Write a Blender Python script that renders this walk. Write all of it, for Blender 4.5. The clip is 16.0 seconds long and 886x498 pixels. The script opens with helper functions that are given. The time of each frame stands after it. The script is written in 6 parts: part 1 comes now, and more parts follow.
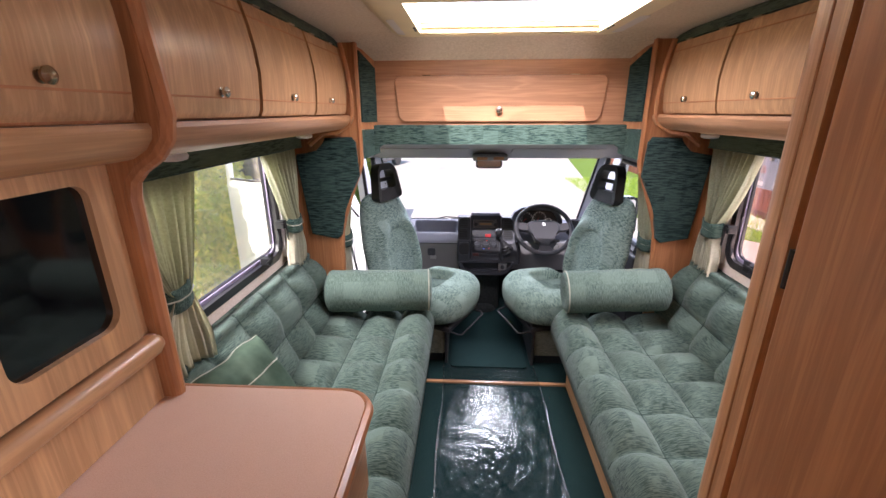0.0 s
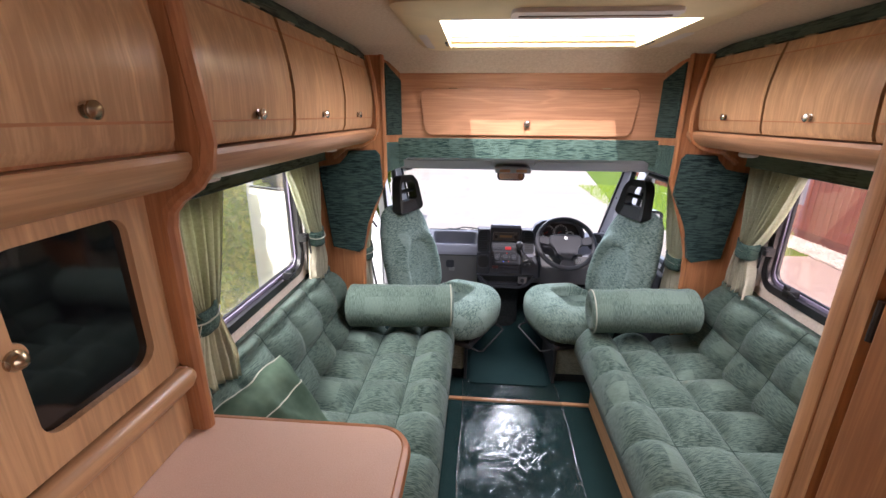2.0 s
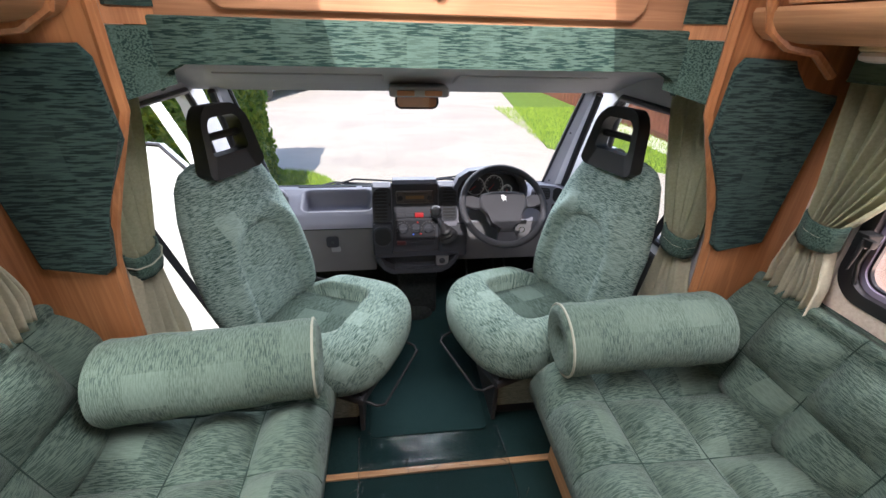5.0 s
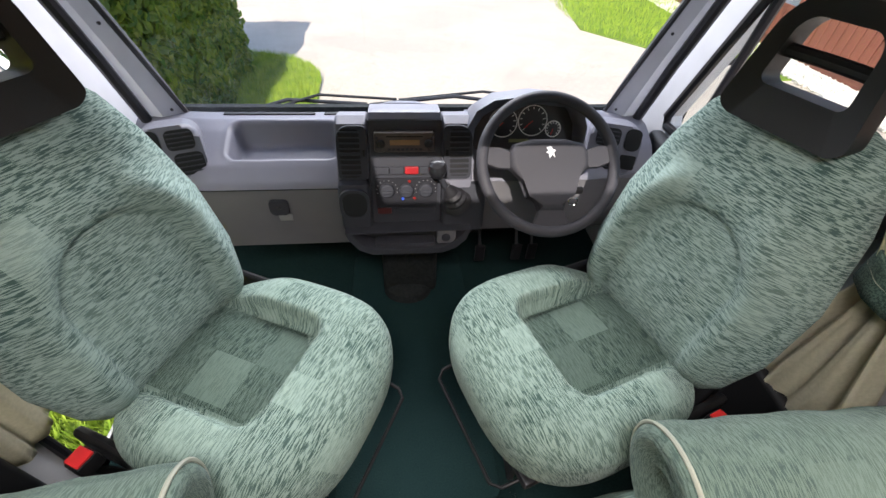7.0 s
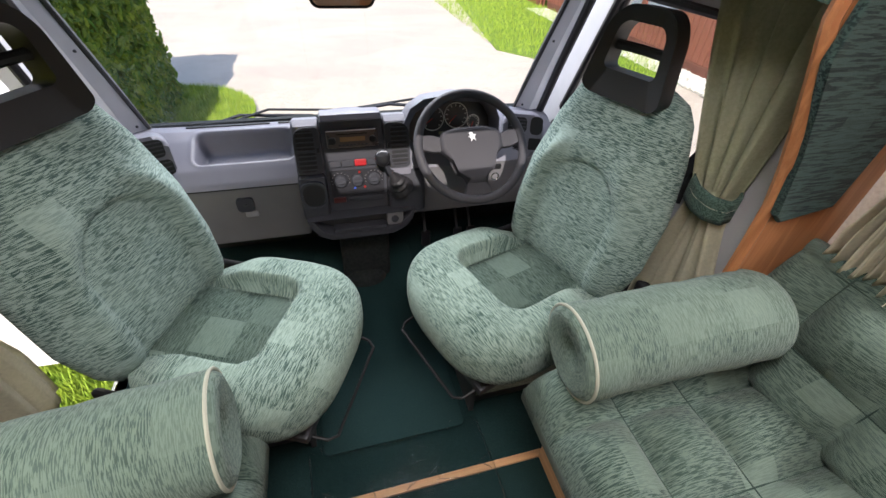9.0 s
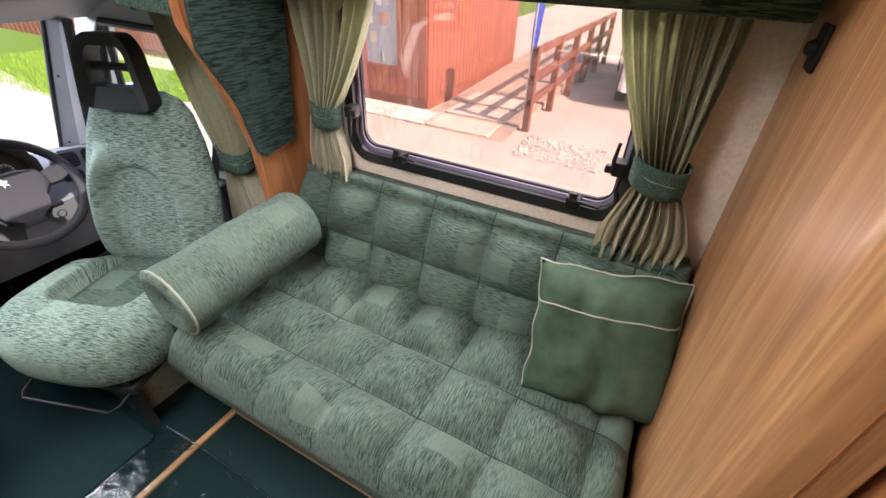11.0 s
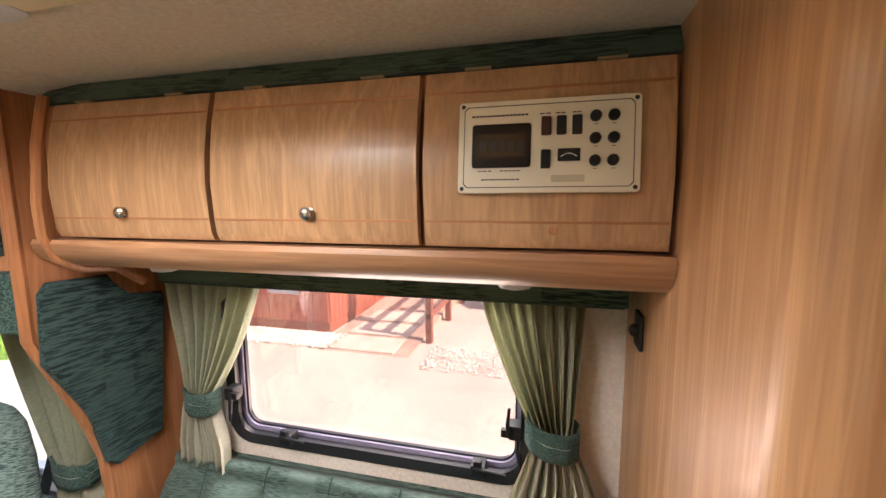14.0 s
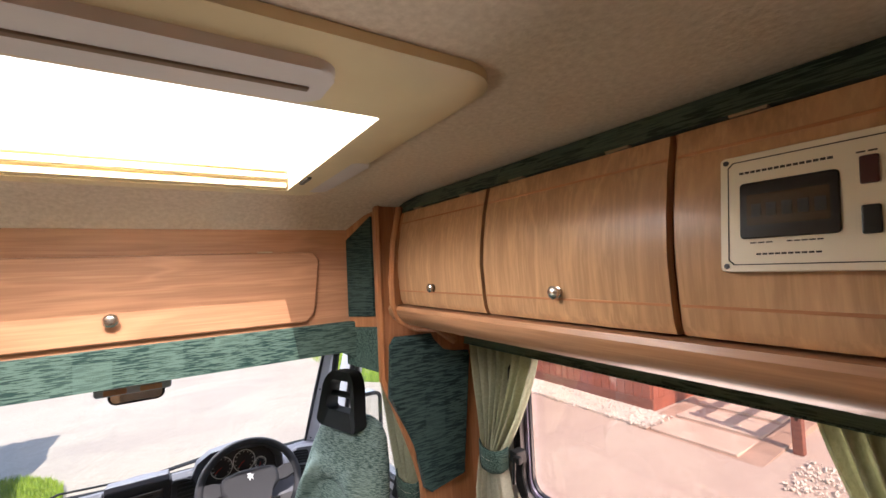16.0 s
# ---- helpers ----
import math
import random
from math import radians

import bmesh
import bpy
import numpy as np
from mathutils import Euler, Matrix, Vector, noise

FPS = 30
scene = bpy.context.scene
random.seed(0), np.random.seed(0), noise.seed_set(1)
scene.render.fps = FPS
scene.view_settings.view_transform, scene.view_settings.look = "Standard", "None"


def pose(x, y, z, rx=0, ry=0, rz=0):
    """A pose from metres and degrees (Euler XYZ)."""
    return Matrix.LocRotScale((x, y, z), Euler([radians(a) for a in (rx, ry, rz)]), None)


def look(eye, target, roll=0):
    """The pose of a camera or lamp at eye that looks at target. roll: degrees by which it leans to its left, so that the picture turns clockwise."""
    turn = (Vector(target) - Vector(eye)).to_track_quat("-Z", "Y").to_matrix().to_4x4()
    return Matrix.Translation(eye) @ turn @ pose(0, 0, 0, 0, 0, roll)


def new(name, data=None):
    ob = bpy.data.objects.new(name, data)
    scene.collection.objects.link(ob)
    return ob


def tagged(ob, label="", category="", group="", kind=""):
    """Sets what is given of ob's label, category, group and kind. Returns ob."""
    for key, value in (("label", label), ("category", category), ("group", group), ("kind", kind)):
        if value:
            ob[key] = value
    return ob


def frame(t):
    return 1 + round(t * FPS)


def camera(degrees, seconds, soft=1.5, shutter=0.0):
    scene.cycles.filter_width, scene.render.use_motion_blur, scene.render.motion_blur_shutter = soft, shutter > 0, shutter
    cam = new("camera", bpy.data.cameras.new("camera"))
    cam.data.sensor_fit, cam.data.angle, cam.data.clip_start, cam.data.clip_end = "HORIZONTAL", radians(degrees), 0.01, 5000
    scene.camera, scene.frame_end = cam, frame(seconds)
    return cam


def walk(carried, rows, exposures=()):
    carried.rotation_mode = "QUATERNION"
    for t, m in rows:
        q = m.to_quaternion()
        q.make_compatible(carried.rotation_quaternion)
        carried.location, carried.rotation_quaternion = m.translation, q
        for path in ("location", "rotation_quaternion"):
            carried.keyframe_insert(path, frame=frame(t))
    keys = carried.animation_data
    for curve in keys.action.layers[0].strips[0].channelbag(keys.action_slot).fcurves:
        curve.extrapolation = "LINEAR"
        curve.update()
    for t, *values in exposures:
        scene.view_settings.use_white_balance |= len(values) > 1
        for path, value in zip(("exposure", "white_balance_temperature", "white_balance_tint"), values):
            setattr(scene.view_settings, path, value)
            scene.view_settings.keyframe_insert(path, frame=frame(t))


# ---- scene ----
cam = camera(93.5, 16.0)
PATH = [
    (0, (-0.161, -0.141, 1.559), (-0.268, 1.754, 0.93), -0.2),
    (0.5, (-0.178, -0.142, 1.584), (-0.416, 1.756, 1.0), -0.4),
    (1, (-0.208, -0.129, 1.619), (-0.509, 1.768, 1.062), -0.4),
    (1.5, (-0.222, -0.12, 1.623), (-0.494, 1.779, 1.057), -0.1),
    (2, (-0.238, -0.084, 1.604), (-0.39, 1.814, 0.991), 0.4),
    (2.5, (-0.25, 0.009, 1.568), (-0.231, 1.897, 0.909), 0.9),
    (3, (-0.208, 0.167, 1.551), (-0.049, 2.036, 0.856), 1.0),
    (3.5, (-0.134, 0.319, 1.557), (0.098, 2.167, 0.829), 0.8),
    (4, (-0.124, 0.474, 1.547), (0.123, 2.299, 0.766), 0.4),
    (4.2, (-0.129, 0.571, 1.536), (0.105, 2.386, 0.729), 0.2),
    (6.3, (-0.122, 1.595, 1.410), (0.152, 3.140, 0.170), 4.9),
    (6.5, (-0.098, 1.660, 1.412), (0.139, 3.161, 0.112), 3.8),
    (7, (-0.031, 1.778, 1.374), (0.168, 3.229, 0.012), 3.4),
    (7.5, (-0.009, 1.815, 1.353), (0.175, 3.256, -0.021), 3.5),
    (8, (-0.007, 1.794, 1.370), (0.189, 3.240, 0.003), 3.1),
    (8.5, (-0.026, 1.697, 1.390), (0.264, 3.175, 0.075), 3.4),
    (9, (-0.089, 1.477, 1.414), (0.365, 2.951, 0.141), 3.3),
    (9.5, (-0.216, 1.232, 1.401), (0.607, 2.595, 0.190), 4.3),
    (10, (-0.174, 1.066, 1.462), (0.899, 2.155, 0.173), 5.1),
    (10.2, (-0.132, 0.982, 1.441), (1.02, 2.002, 0.163), 4.0),
    (12.3, (0.004, 0.838, 1.565), (1.823, 1.3, 0.875), 0.6),
    (12.5, (0.012, 0.836, 1.585), (1.86, 1.309, 0.987), 0.4),
    (13, (0.015, 0.841, 1.625), (1.912, 1.323, 1.212), 0.3),
    (13.5, (0.019, 0.841, 1.642), (1.935, 1.334, 1.348), 0.1),
    (14, (0.047, 0.856, 1.636), (1.965, 1.36, 1.377), -0.4),
    (14.5, (0.074, 0.845, 1.614), (1.961, 1.474, 1.407), -1.2),
    (15, (0.136, 0.787, 1.628), (1.842, 1.828, 1.587), -1.2),
    (15.5, (0.153, 0.759, 1.655), (1.566, 2.174, 1.695), -2.2),
    (16, (0.137, 0.752, 1.663), (1.222, 2.43, 1.743), -2.7),
]
EXPOSURES = [(0.0, 1.6, 6150, 22), (4.2, 1.3, 6100, 15), (6.3, 1.45, 6500, 13), (9.0, 1.4, 6550, 14), (10.2, 1.45, 6500, 14), (12.3, 1.75, 6450, 13), (14.0, 1.8, 6450, 13), (16.0, 1.3, 6450, 15)]
walk(cam, [(t, look(eye, target, roll)) for t, eye, target, roll in PATH], EXPOSURES)

# ---- light ----
SUN_WAY = Vector((0.17, 1.0, -0.86)).normalized()
sun = new("sun", bpy.data.lights.new("sun", "SUN"))
sun.data.energy, sun.data.angle, sun.data.color = 3.3, radians(0.5), (1.0, 0.95, 0.88)
sun.matrix_world = look((0, -10, 12), Vector((0, -10, 12)) + SUN_WAY)
world = bpy.data.worlds.new("world")
scene.world = world
world.use_nodes = True
wn = world.node_tree
sky = wn.nodes.new("ShaderNodeTexSky")
sky.sky_type, sky.sun_disc = "NISHITA", False
sky.sun_elevation, sky.sun_rotation = radians(40), radians(190)
wn.links.new(sky.outputs[0], wn.nodes["Background"].inputs[0])
wn.nodes["Background"].inputs[1].default_value = 0.15


def fill_lamp(name, at, to, w, h, watts, colour=(1, 1, 1), spread=180):
    """An added fill lamp at an opening, standing in for sky and ground light."""
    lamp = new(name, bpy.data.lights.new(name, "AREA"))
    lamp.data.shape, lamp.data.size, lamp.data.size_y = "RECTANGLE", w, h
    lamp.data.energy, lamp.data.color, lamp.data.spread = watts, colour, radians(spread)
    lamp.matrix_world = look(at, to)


# added fill: lifts the interior above what sky and sun alone give
fill_lamp("rooflight_sky_fill", (0.0, 1.525, 2.06), (0.0, 1.526, 0.0), 0.72, 0.54, 14, (1.0, 0.97, 0.93))
fill_lamp("windscreen_sky_fill", (0.0, 3.70, 1.62), (0.0, 2.35, 0.75), 1.5, 0.55, 24, (0.97, 0.98, 1.0))
fill_lamp("east_window_sky_fill", (1.55, 1.37, 1.72), (0.2, 1.37, 0.70), 0.95, 0.35, 12, (1.0, 0.95, 0.92))
# fill for the left lockers, through an added opening behind the wardrobe
fill_lamp("rear_fill", (1.45, -1.25, 1.45), (-0.75, 0.2, 1.45), 0.95, 0.55, 13, (1.0, 0.96, 0.92), 100)
fill_lamp("east_bounce_fill", (1.50, 1.37, 0.72), (0.1, 1.37, 1.75), 0.95, 0.30, 4, (1.0, 0.93, 0.86))
fill_lamp("west_bounce_fill", (-1.50, 1.37, 0.72), (-0.1, 1.37, 1.75), 0.95, 0.30, 3.5, (0.98, 0.98, 0.86))
fill_lamp("west_window_sky_fill", (-1.55, 1.37, 1.72), (-0.2, 1.37, 0.70), 0.95, 0.35, 15, (1.0, 0.97, 0.90))


# ---- materials ----
class Nodes:
    """A short way to write node trees."""

    def __init__(self, name):
        self.mat = bpy.data.materials.new(name)
        self.mat.use_nodes = True
        self.t = self.mat.node_tree
        self.bsdf = self.t.nodes["Principled BSDF"]
        self.out = self.t.nodes["Material Output"]
        self.co = self.t.nodes.new("ShaderNodeTexCoord").outputs["Object"]

    def node(self, kind, **sets):
        n = self.t.nodes.new("ShaderNode" + kind)
        for k, v in sets.items():
            if k in n.inputs:
                self.put(n.inputs[k], v)
        return n

    def put(self, socket, v):
        if isinstance(v, bpy.types.NodeSocket):
            self.t.links.new(v, socket)
        else:
            socket.default_value = v

    def scaled(self, s, turn=(0, 0, 0), co=None):
        n = self.node("Mapping", Vector=co or self.co)
        n.inputs["Scale"].default_value = s
        n.inputs["Rotation"].default_value = [radians(a) for a in turn]
        return n.outputs[0]

    def noise(self, co, scale=1.0, detail=3.0, rough=0.55, distort=0.0):
        n = self.node("TexNoise", Vector=co, Scale=scale, Detail=detail, Roughness=rough, Distortion=distort)
        return n.outputs[0]

    def ramp(self, f, *stops):
        n = self.node("ValToRGB", Fac=f)
        e = n.color_ramp.elements
        while len(e) < len(stops):
            e.new(0.5)
        for el, (p, c) in zip(e, stops):
            el.position = p
            el.color = (*c, 1) if isinstance(c, tuple) else (c, c, c, 1)
        return n.outputs[0]

    def mix(self, f, a, b, how="MIX"):
        n = self.t.nodes.new("ShaderNodeMix")
        n.data_type, n.blend_type = "RGBA", how
        self.put(n.inputs[0], f)
        for s, v in ((n.inputs[6], a), (n.inputs[7], b)):
            self.put(s, (*v, 1) if isinstance(v, tuple) else v)
        return n.outputs[2]

    def math(self, how, a, b=0.0):
        n = self.t.nodes.new("ShaderNodeMath")
        n.operation = how
        self.put(n.inputs[0], a)
        self.put(n.inputs[1], b)
        return n.outputs[0]

    def bump(self, h, strength=0.2, distance=0.002):
        n = self.node("Bump", Height=h, Strength=strength, Distance=distance)
        self.put(self.bsdf.inputs["Normal"], n.outputs[0])

    def finish(self, colour, rough=0.5, metal=0.0, spec=0.5, sheen=0.0, coat=0.0):
        b = self.bsdf.inputs
        self.put(b["Base Color"], (*colour, 1) if isinstance(colour, tuple) else colour)
        self.put(b["Roughness"], rough)
        b["Metallic"].default_value = metal
        b["Specular IOR Level"].default_value = spec
        b["Sheen Weight"].default_value = sheen
        b["Coat Weight"].default_value = coat
        b["Coat Roughness"].default_value = 0.12
        return self.mat


def wood(name, axis, light=(0.530, 0.312, 0.158), dark=(0.402, 0.218, 0.106), rough=0.34):
    """Beech laminate with its grain along an axis (0, 1, 2)."""
    n = Nodes(name)
    s = [26.0, 26.0, 26.0]
    s[axis] = 1.1
    fine = [150.0] * 3
    fine[axis] = 5.0
    broad = n.noise(n.scaled(s), 1.0, 4.0, 0.6, 0.7)
    grain = n.noise(n.scaled(fine), 1.0, 2.0, 0.6, 0.2)
    flame = [5.0] * 3
    flame[axis] = 0.55
    big = n.noise(n.scaled(flame), 1.0, 2.0, 0.5, 1.5)
    c = n.mix(n.ramp(broad, (0.33, 0.0), (0.7, 1.0)), dark, light)
    c = n.mix(n.math("MULTIPLY", n.ramp(grain, (0.42, 1.0), (0.60, 0.0)), 0.62), c, tuple(v * 0.85 for v in dark))
    c = n.mix(n.math("MULTIPLY", n.ramp(big, (0.46, 0.0), (0.5, 1.0), (0.54, 0.0)), 0.35), c, tuple(min(1, v * 1.3) for v in light))
    n.bump(grain, 0.08, 0.001)
    return n.finish(c, n.ramp(broad, (0.3, rough + 0.08), (0.7, rough)), spec=0.45, coat=0.12)


def fabric(name, light, dark, along, turn=(0, 0, 0), cells=13.0, amount=1.0, pale=0.45, size=1.0, bare=0.0, thin=0.25, laid=False):
    """Chenille: short dark streaks along an axis, in woven blocks that are fuller or barer."""
    n = Nodes(name)
    if laid:
        a = n.t.nodes.new("ShaderNodeAttribute")
        a.attribute_name = "cloth"
        n.co = a.outputs["Vector"]
    s = [400.0 * size] * 3
    for k in (along if isinstance(along, tuple) else (along,)):
        s[k] = 34.0 * size
    streak = n.noise(n.scaled(s, turn), 1.0, 2.5, 0.6, 0.12)
    block = n.node("VectorMath", Vector=n.scaled((cells, cells, cells), turn))
    block.operation = "FLOOR"
    white = n.node("TexWhiteNoise", Vector=block.outputs[0])
    b = white.outputs[0]
    patch = n.noise(n.scaled((6.0,) * 3, turn), 1.0, 2.0)
    full = n.math("ADD", n.math("MULTIPLY", n.ramp(b, (bare, thin), (bare + 0.12, 0.65), (1.0, 1.0)), 0.75), n.math("MULTIPLY", patch, 0.3))
    mask = n.math("MULTIPLY", n.ramp(streak, (0.47, 0.0), (0.545, 1.0)), n.math("MULTIPLY", full, amount))
    base = n.mix(n.ramp(b, (0.0, 0.0), (1.0, 1.0)), light, tuple(v * 0.90 for v in light))
    worn = n.noise(n.scaled((2.2,) * 3), 1.0, 3.0)
    base = n.mix(n.ramp(worn, (0.35, 0.0), (0.75, 0.35)), base, tuple(min(1, v * 1.25 + 0.03) for v in light))
    base = n.mix(n.ramp(b, (0.05, pale), (0.07, 0.0)), base, tuple(min(1, v * 1.35 + 0.03) for v in light))
    c = n.mix(mask, base, dark)
    pile = n.noise(n.scaled((700.0,) * 3), 1.0, 1.0)
    n.bump(n.math("ADD", n.math("MULTIPLY", streak, 1.2), n.math("MULTIPLY", pile, 0.5)), 0.55, 0.003)
    return n.finish(c, 0.92, spec=0.12, sheen=0.08)


def plain(name, colour, rough=0.5, metal=0.0, grain=0.0, scale=300.0, spec=0.5, vary=0.12, coat=0.0):
    """One paint, plastic or metal with slight blotches, dust and grain."""
    n = Nodes(name)
    blot = n.noise(n.scaled((4.0,) * 3), 1.0, 4.0)
    c = n.mix(n.ramp(blot, (0.3, 0.0), (0.7, 1.0)), tuple(v * (1 - vary) for v in colour), tuple(min(1, v * (1 + vary)) for v in colour))
    if grain:
        n.bump(n.noise(n.scaled((scale,) * 3), 1.0, 2.0), grain, 0.001)
    return n.finish(c, n.ramp(blot, (0.3, max(0.02, rough - 0.05)), (0.7, min(1, rough + 0.06))), metal, spec, coat=coat)


def mottled(name, a, b, scale, rough=0.9, bump=0.4, dist=0.002, detail=3.0):
    n = Nodes(name)
    f = n.noise(n.scaled((scale,) * 3), 1.0, detail, 0.6)
    g = n.noise(n.scaled((scale * 0.06,) * 3), 1.0, 3.0)
    c = n.mix(n.ramp(f, (0.32, 0.0), (0.68, 1.0)), a, b)
    c = n.mix(n.math("MULTIPLY", n.ramp(g, (0.35, 0.0), (0.7, 1.0)), 0.3), c, b)
    n.bump(f, bump, dist)
    return n.finish(c, rough, spec=0.2)


def pane(name, tint, gloss=0.07, rough=0.02, haze=0.0):
    """Thin clear sheet: light goes straight through, with a little gloss; haze is the bloom of worn acrylic."""
    n = Nodes(name)
    clear = n.node("BsdfTransparent", Color=(*tint, 1))
    if haze:
        cloud = n.node("BsdfTranslucent", Color=(0.95, 0.95, 0.93, 1))
        both = n.node("MixShader")
        worn = n.noise(n.scaled((2.5,) * 3), 1.0, 3.0)
        n.put(both.inputs[0], n.ramp(worn, (0.3, haze * 0.6), (0.7, haze * 1.4)))
        n.t.links.new(clear.outputs[0], both.inputs[1])
        n.t.links.new(cloud.outputs[0], both.inputs[2])
        clear = both
    shiny = n.node("BsdfGlossy", Color=(1, 1, 1, 1), Roughness=rough)
    m = n.node("MixShader")
    n.put(m.inputs[0], gloss)
    n.t.links.new(clear.outputs[0], m.inputs[1])
    n.t.links.new(shiny.outputs[0], m.inputs[2])
    n.t.links.new(m.outputs[0], n.out.inputs[0])
    return n.mat


WOOD_X, WOOD_Y, WOOD_Z = wood("beech_across", 0), wood("beech_lengthwise", 1), wood("beech_upright", 2)
WOOD_EDGE = wood("beech_edge", 2, (0.45, 0.20, 0.085), (0.34, 0.13, 0.05), 0.38)
# door beech with shade in its colour, offsetting strong lamp light on the rails
WOOD_RAIL = wood("darkened_beech_rail", 1, (0.44, 0.232, 0.116), (0.34, 0.165, 0.080), 0.4)
WOOD_EDGE_Y = wood("beech_edge_lengthwise", 1, (0.45, 0.20, 0.085), (0.34, 0.13, 0.05), 0.38)
GREEN, DEEP = (0.118, 0.162, 0.136), (0.010, 0.026, 0.023)
FAB_PAD = fabric("chenille_sofa", (0.112, 0.156, 0.129), (0.018, 0.040, 0.034), 0, cells=11.0, amount=0.95, pale=0.22, bare=0.10, thin=0.15, laid=True)
# seam colour kept dark to carry the shade of the creases
SEAM = plain("shaded_seam", (0.030, 0.050, 0.042), 0.9, spec=0.1)
FAB_Y = fabric("chenille_lengthwise", GREEN, DEEP, 1)
FAB_SEAT = fabric("chenille_cab_seat", (0.235, 0.318, 0.272), (0.024, 0.058, 0.050), 1, cells=13.0, amount=1.0, size=1.0, pale=0.06, bare=0.03, thin=0.25, laid=True)
FAB_DARK = fabric("chenille_dark_panel", (0.034, 0.066, 0.060), (0.003, 0.009, 0.010), 0, amount=1.0, pale=0.0, size=0.5)
FAB_DARK_Y = fabric("chenille_dark_lengthwise", (0.078, 0.116, 0.080), (0.006, 0.018, 0.014), 1, cells=8.0, amount=0.95, pale=0.0, size=0.55, bare=0.35, thin=0.1)
FAB_CHEEK = fabric("chenille_cheek", (0.040, 0.066, 0.056), (0.004, 0.012, 0.011), (0, 1), amount=1.0, pale=0.0, size=0.6)
FAB_BAND = fabric("chenille_band", (0.072, 0.118, 0.096), (0.008, 0.026, 0.024), 0, amount=1.0, pale=0.0, size=0.7)
VELVET = mottled("velvet_green", (0.030, 0.060, 0.038), (0.085, 0.130, 0.090), 9.0, 0.85, 0.25, 0.004)
PIPING = plain("cream_piping", (0.36, 0.37, 0.30), 0.9)
CURTAIN = mottled("sage_curtain", (0.36, 0.368, 0.245), (0.46, 0.462, 0.32), 120.0, 0.9, 0.3, 0.001)
LINING = mottled("curtain_lining", (0.56, 0.53, 0.40), (0.66, 0.62, 0.48), 120.0, 0.9, 0.3, 0.001)
CEILING = mottled("ceiling_lining", (0.58, 0.47, 0.36), (0.72, 0.61, 0.49), 95.0, 0.95, 0.5, 0.002)
WALLCLOTH = mottled("wall_lining", (0.60, 0.50, 0.42), (0.74, 0.65, 0.57), 95.0, 0.95, 0.4, 0.002)
CARPET = mottled("dark_green_carpet", (0.005, 0.018, 0.019), (0.012, 0.034, 0.033), 260.0, 0.97, 0.9, 0.004)
WORKTOP = mottled("pink_laminate", (0.60, 0.40, 0.31), (0.68, 0.48, 0.38), 420.0, 0.38, 0.05, 0.0005)
CREAM = plain("cream_plastic", (0.68, 0.56, 0.34), 0.42)
LILAC = plain("pale_grey_plastic", (0.60, 0.55, 0.53), 0.45)
BLACK = plain("black_plastic", (0.009, 0.009, 0.010), 0.5, grain=0.15, spec=0.3)
RUBBER = plain("black_rubber", (0.014, 0.013, 0.016), 0.36)
DASH = plain("blue_grey_dashboard", (0.122, 0.122, 0.148), 0.52, grain=0.35, scale=900.0)
DASH_LOW = plain("dark_grey_dashboard", (0.128, 0.124, 0.130), 0.58, grain=0.35, scale=900.0)
CONSOLE = plain("charcoal_console", (0.036, 0.037, 0.045), 0.62, grain=0.3, scale=900.0, spec=0.25)
WHEEL = plain("grey_steering_wheel", (0.044, 0.043, 0.050), 0.6, grain=0.35, scale=1100.0, spec=0.25)
GREYTRIM = plain("pale_grey_pillar_trim", (0.42, 0.42, 0.44), 0.6, grain=0.2, scale=700.0)
HEADLINE = mottled("grey_headlining", (0.36, 0.34, 0.34), (0.46, 0.44, 0.44), 300.0, 0.95, 0.3, 0.001)
WHITE = plain("white_paint", (0.78, 0.79, 0.80), 0.25, vary=0.03, coat=0.4)
CHROME = plain("brushed_chrome", (0.62, 0.58, 0.54), 0.22, 1.0)
BRASS = plain("dull_brass", (0.42, 0.33, 0.22), 0.3, 1.0)
STEEL = plain("dark_steel", (0.05, 0.05, 0.055), 0.4, 0.6)
ALU = plain("lilac_window_profile", (0.25, 0.22, 0.31), 0.35)
GLASS_R = pane("tinted_acrylic", (0.94, 0.82, 0.78), 0.08, 0.03, 0.004)
GLASS_L = pane("clear_acrylic", (0.97, 0.97, 0.90), 0.07, 0.03, 0.012)
GLASS = pane("windscreen_glass", (0.93, 0.95, 0.94), 0.04, 0.01)
OVENGLASS = plain("black_glass", (0.004, 0.004, 0.005), 0.05, spec=0.6)


# ---- mesh helpers ----
def part(name, bm, material, parent=None, label="", smooth=35):
    """Links a bmesh as one mesh object, under a thing or a part."""
    me = bpy.data.meshes.new(name)
    bmesh.ops.recalc_face_normals(bm, faces=bm.faces[:])
    for f in bm.faces:
        f.smooth = True
    if smooth < 180:
        for e in bm.edges:
            if len(e.link_faces) == 2 and e.calc_face_angle(0) > radians(smooth):
                e.smooth = False
    bm.to_mesh(me)
    bm.free()
    me.materials.append(material)
    ob = new(name, me)
    ob.parent = parent
    if label:
        ob["label"] = label
    if smooth < 180 and len(me.polygons) > 6:
        ob.modifiers.new("weighted_normal", "WEIGHTED_NORMAL").keep_sharp = True
    return ob


def thing(name, label, category, at=None, group=""):
    ob = new(name)
    ob.empty_display_size = 0.05
    if at is not None:
        ob.matrix_basis = at
    return tagged(ob, label, category, group)


def structure(ob, label, category):
    return tagged(ob, label, category, kind="structure")


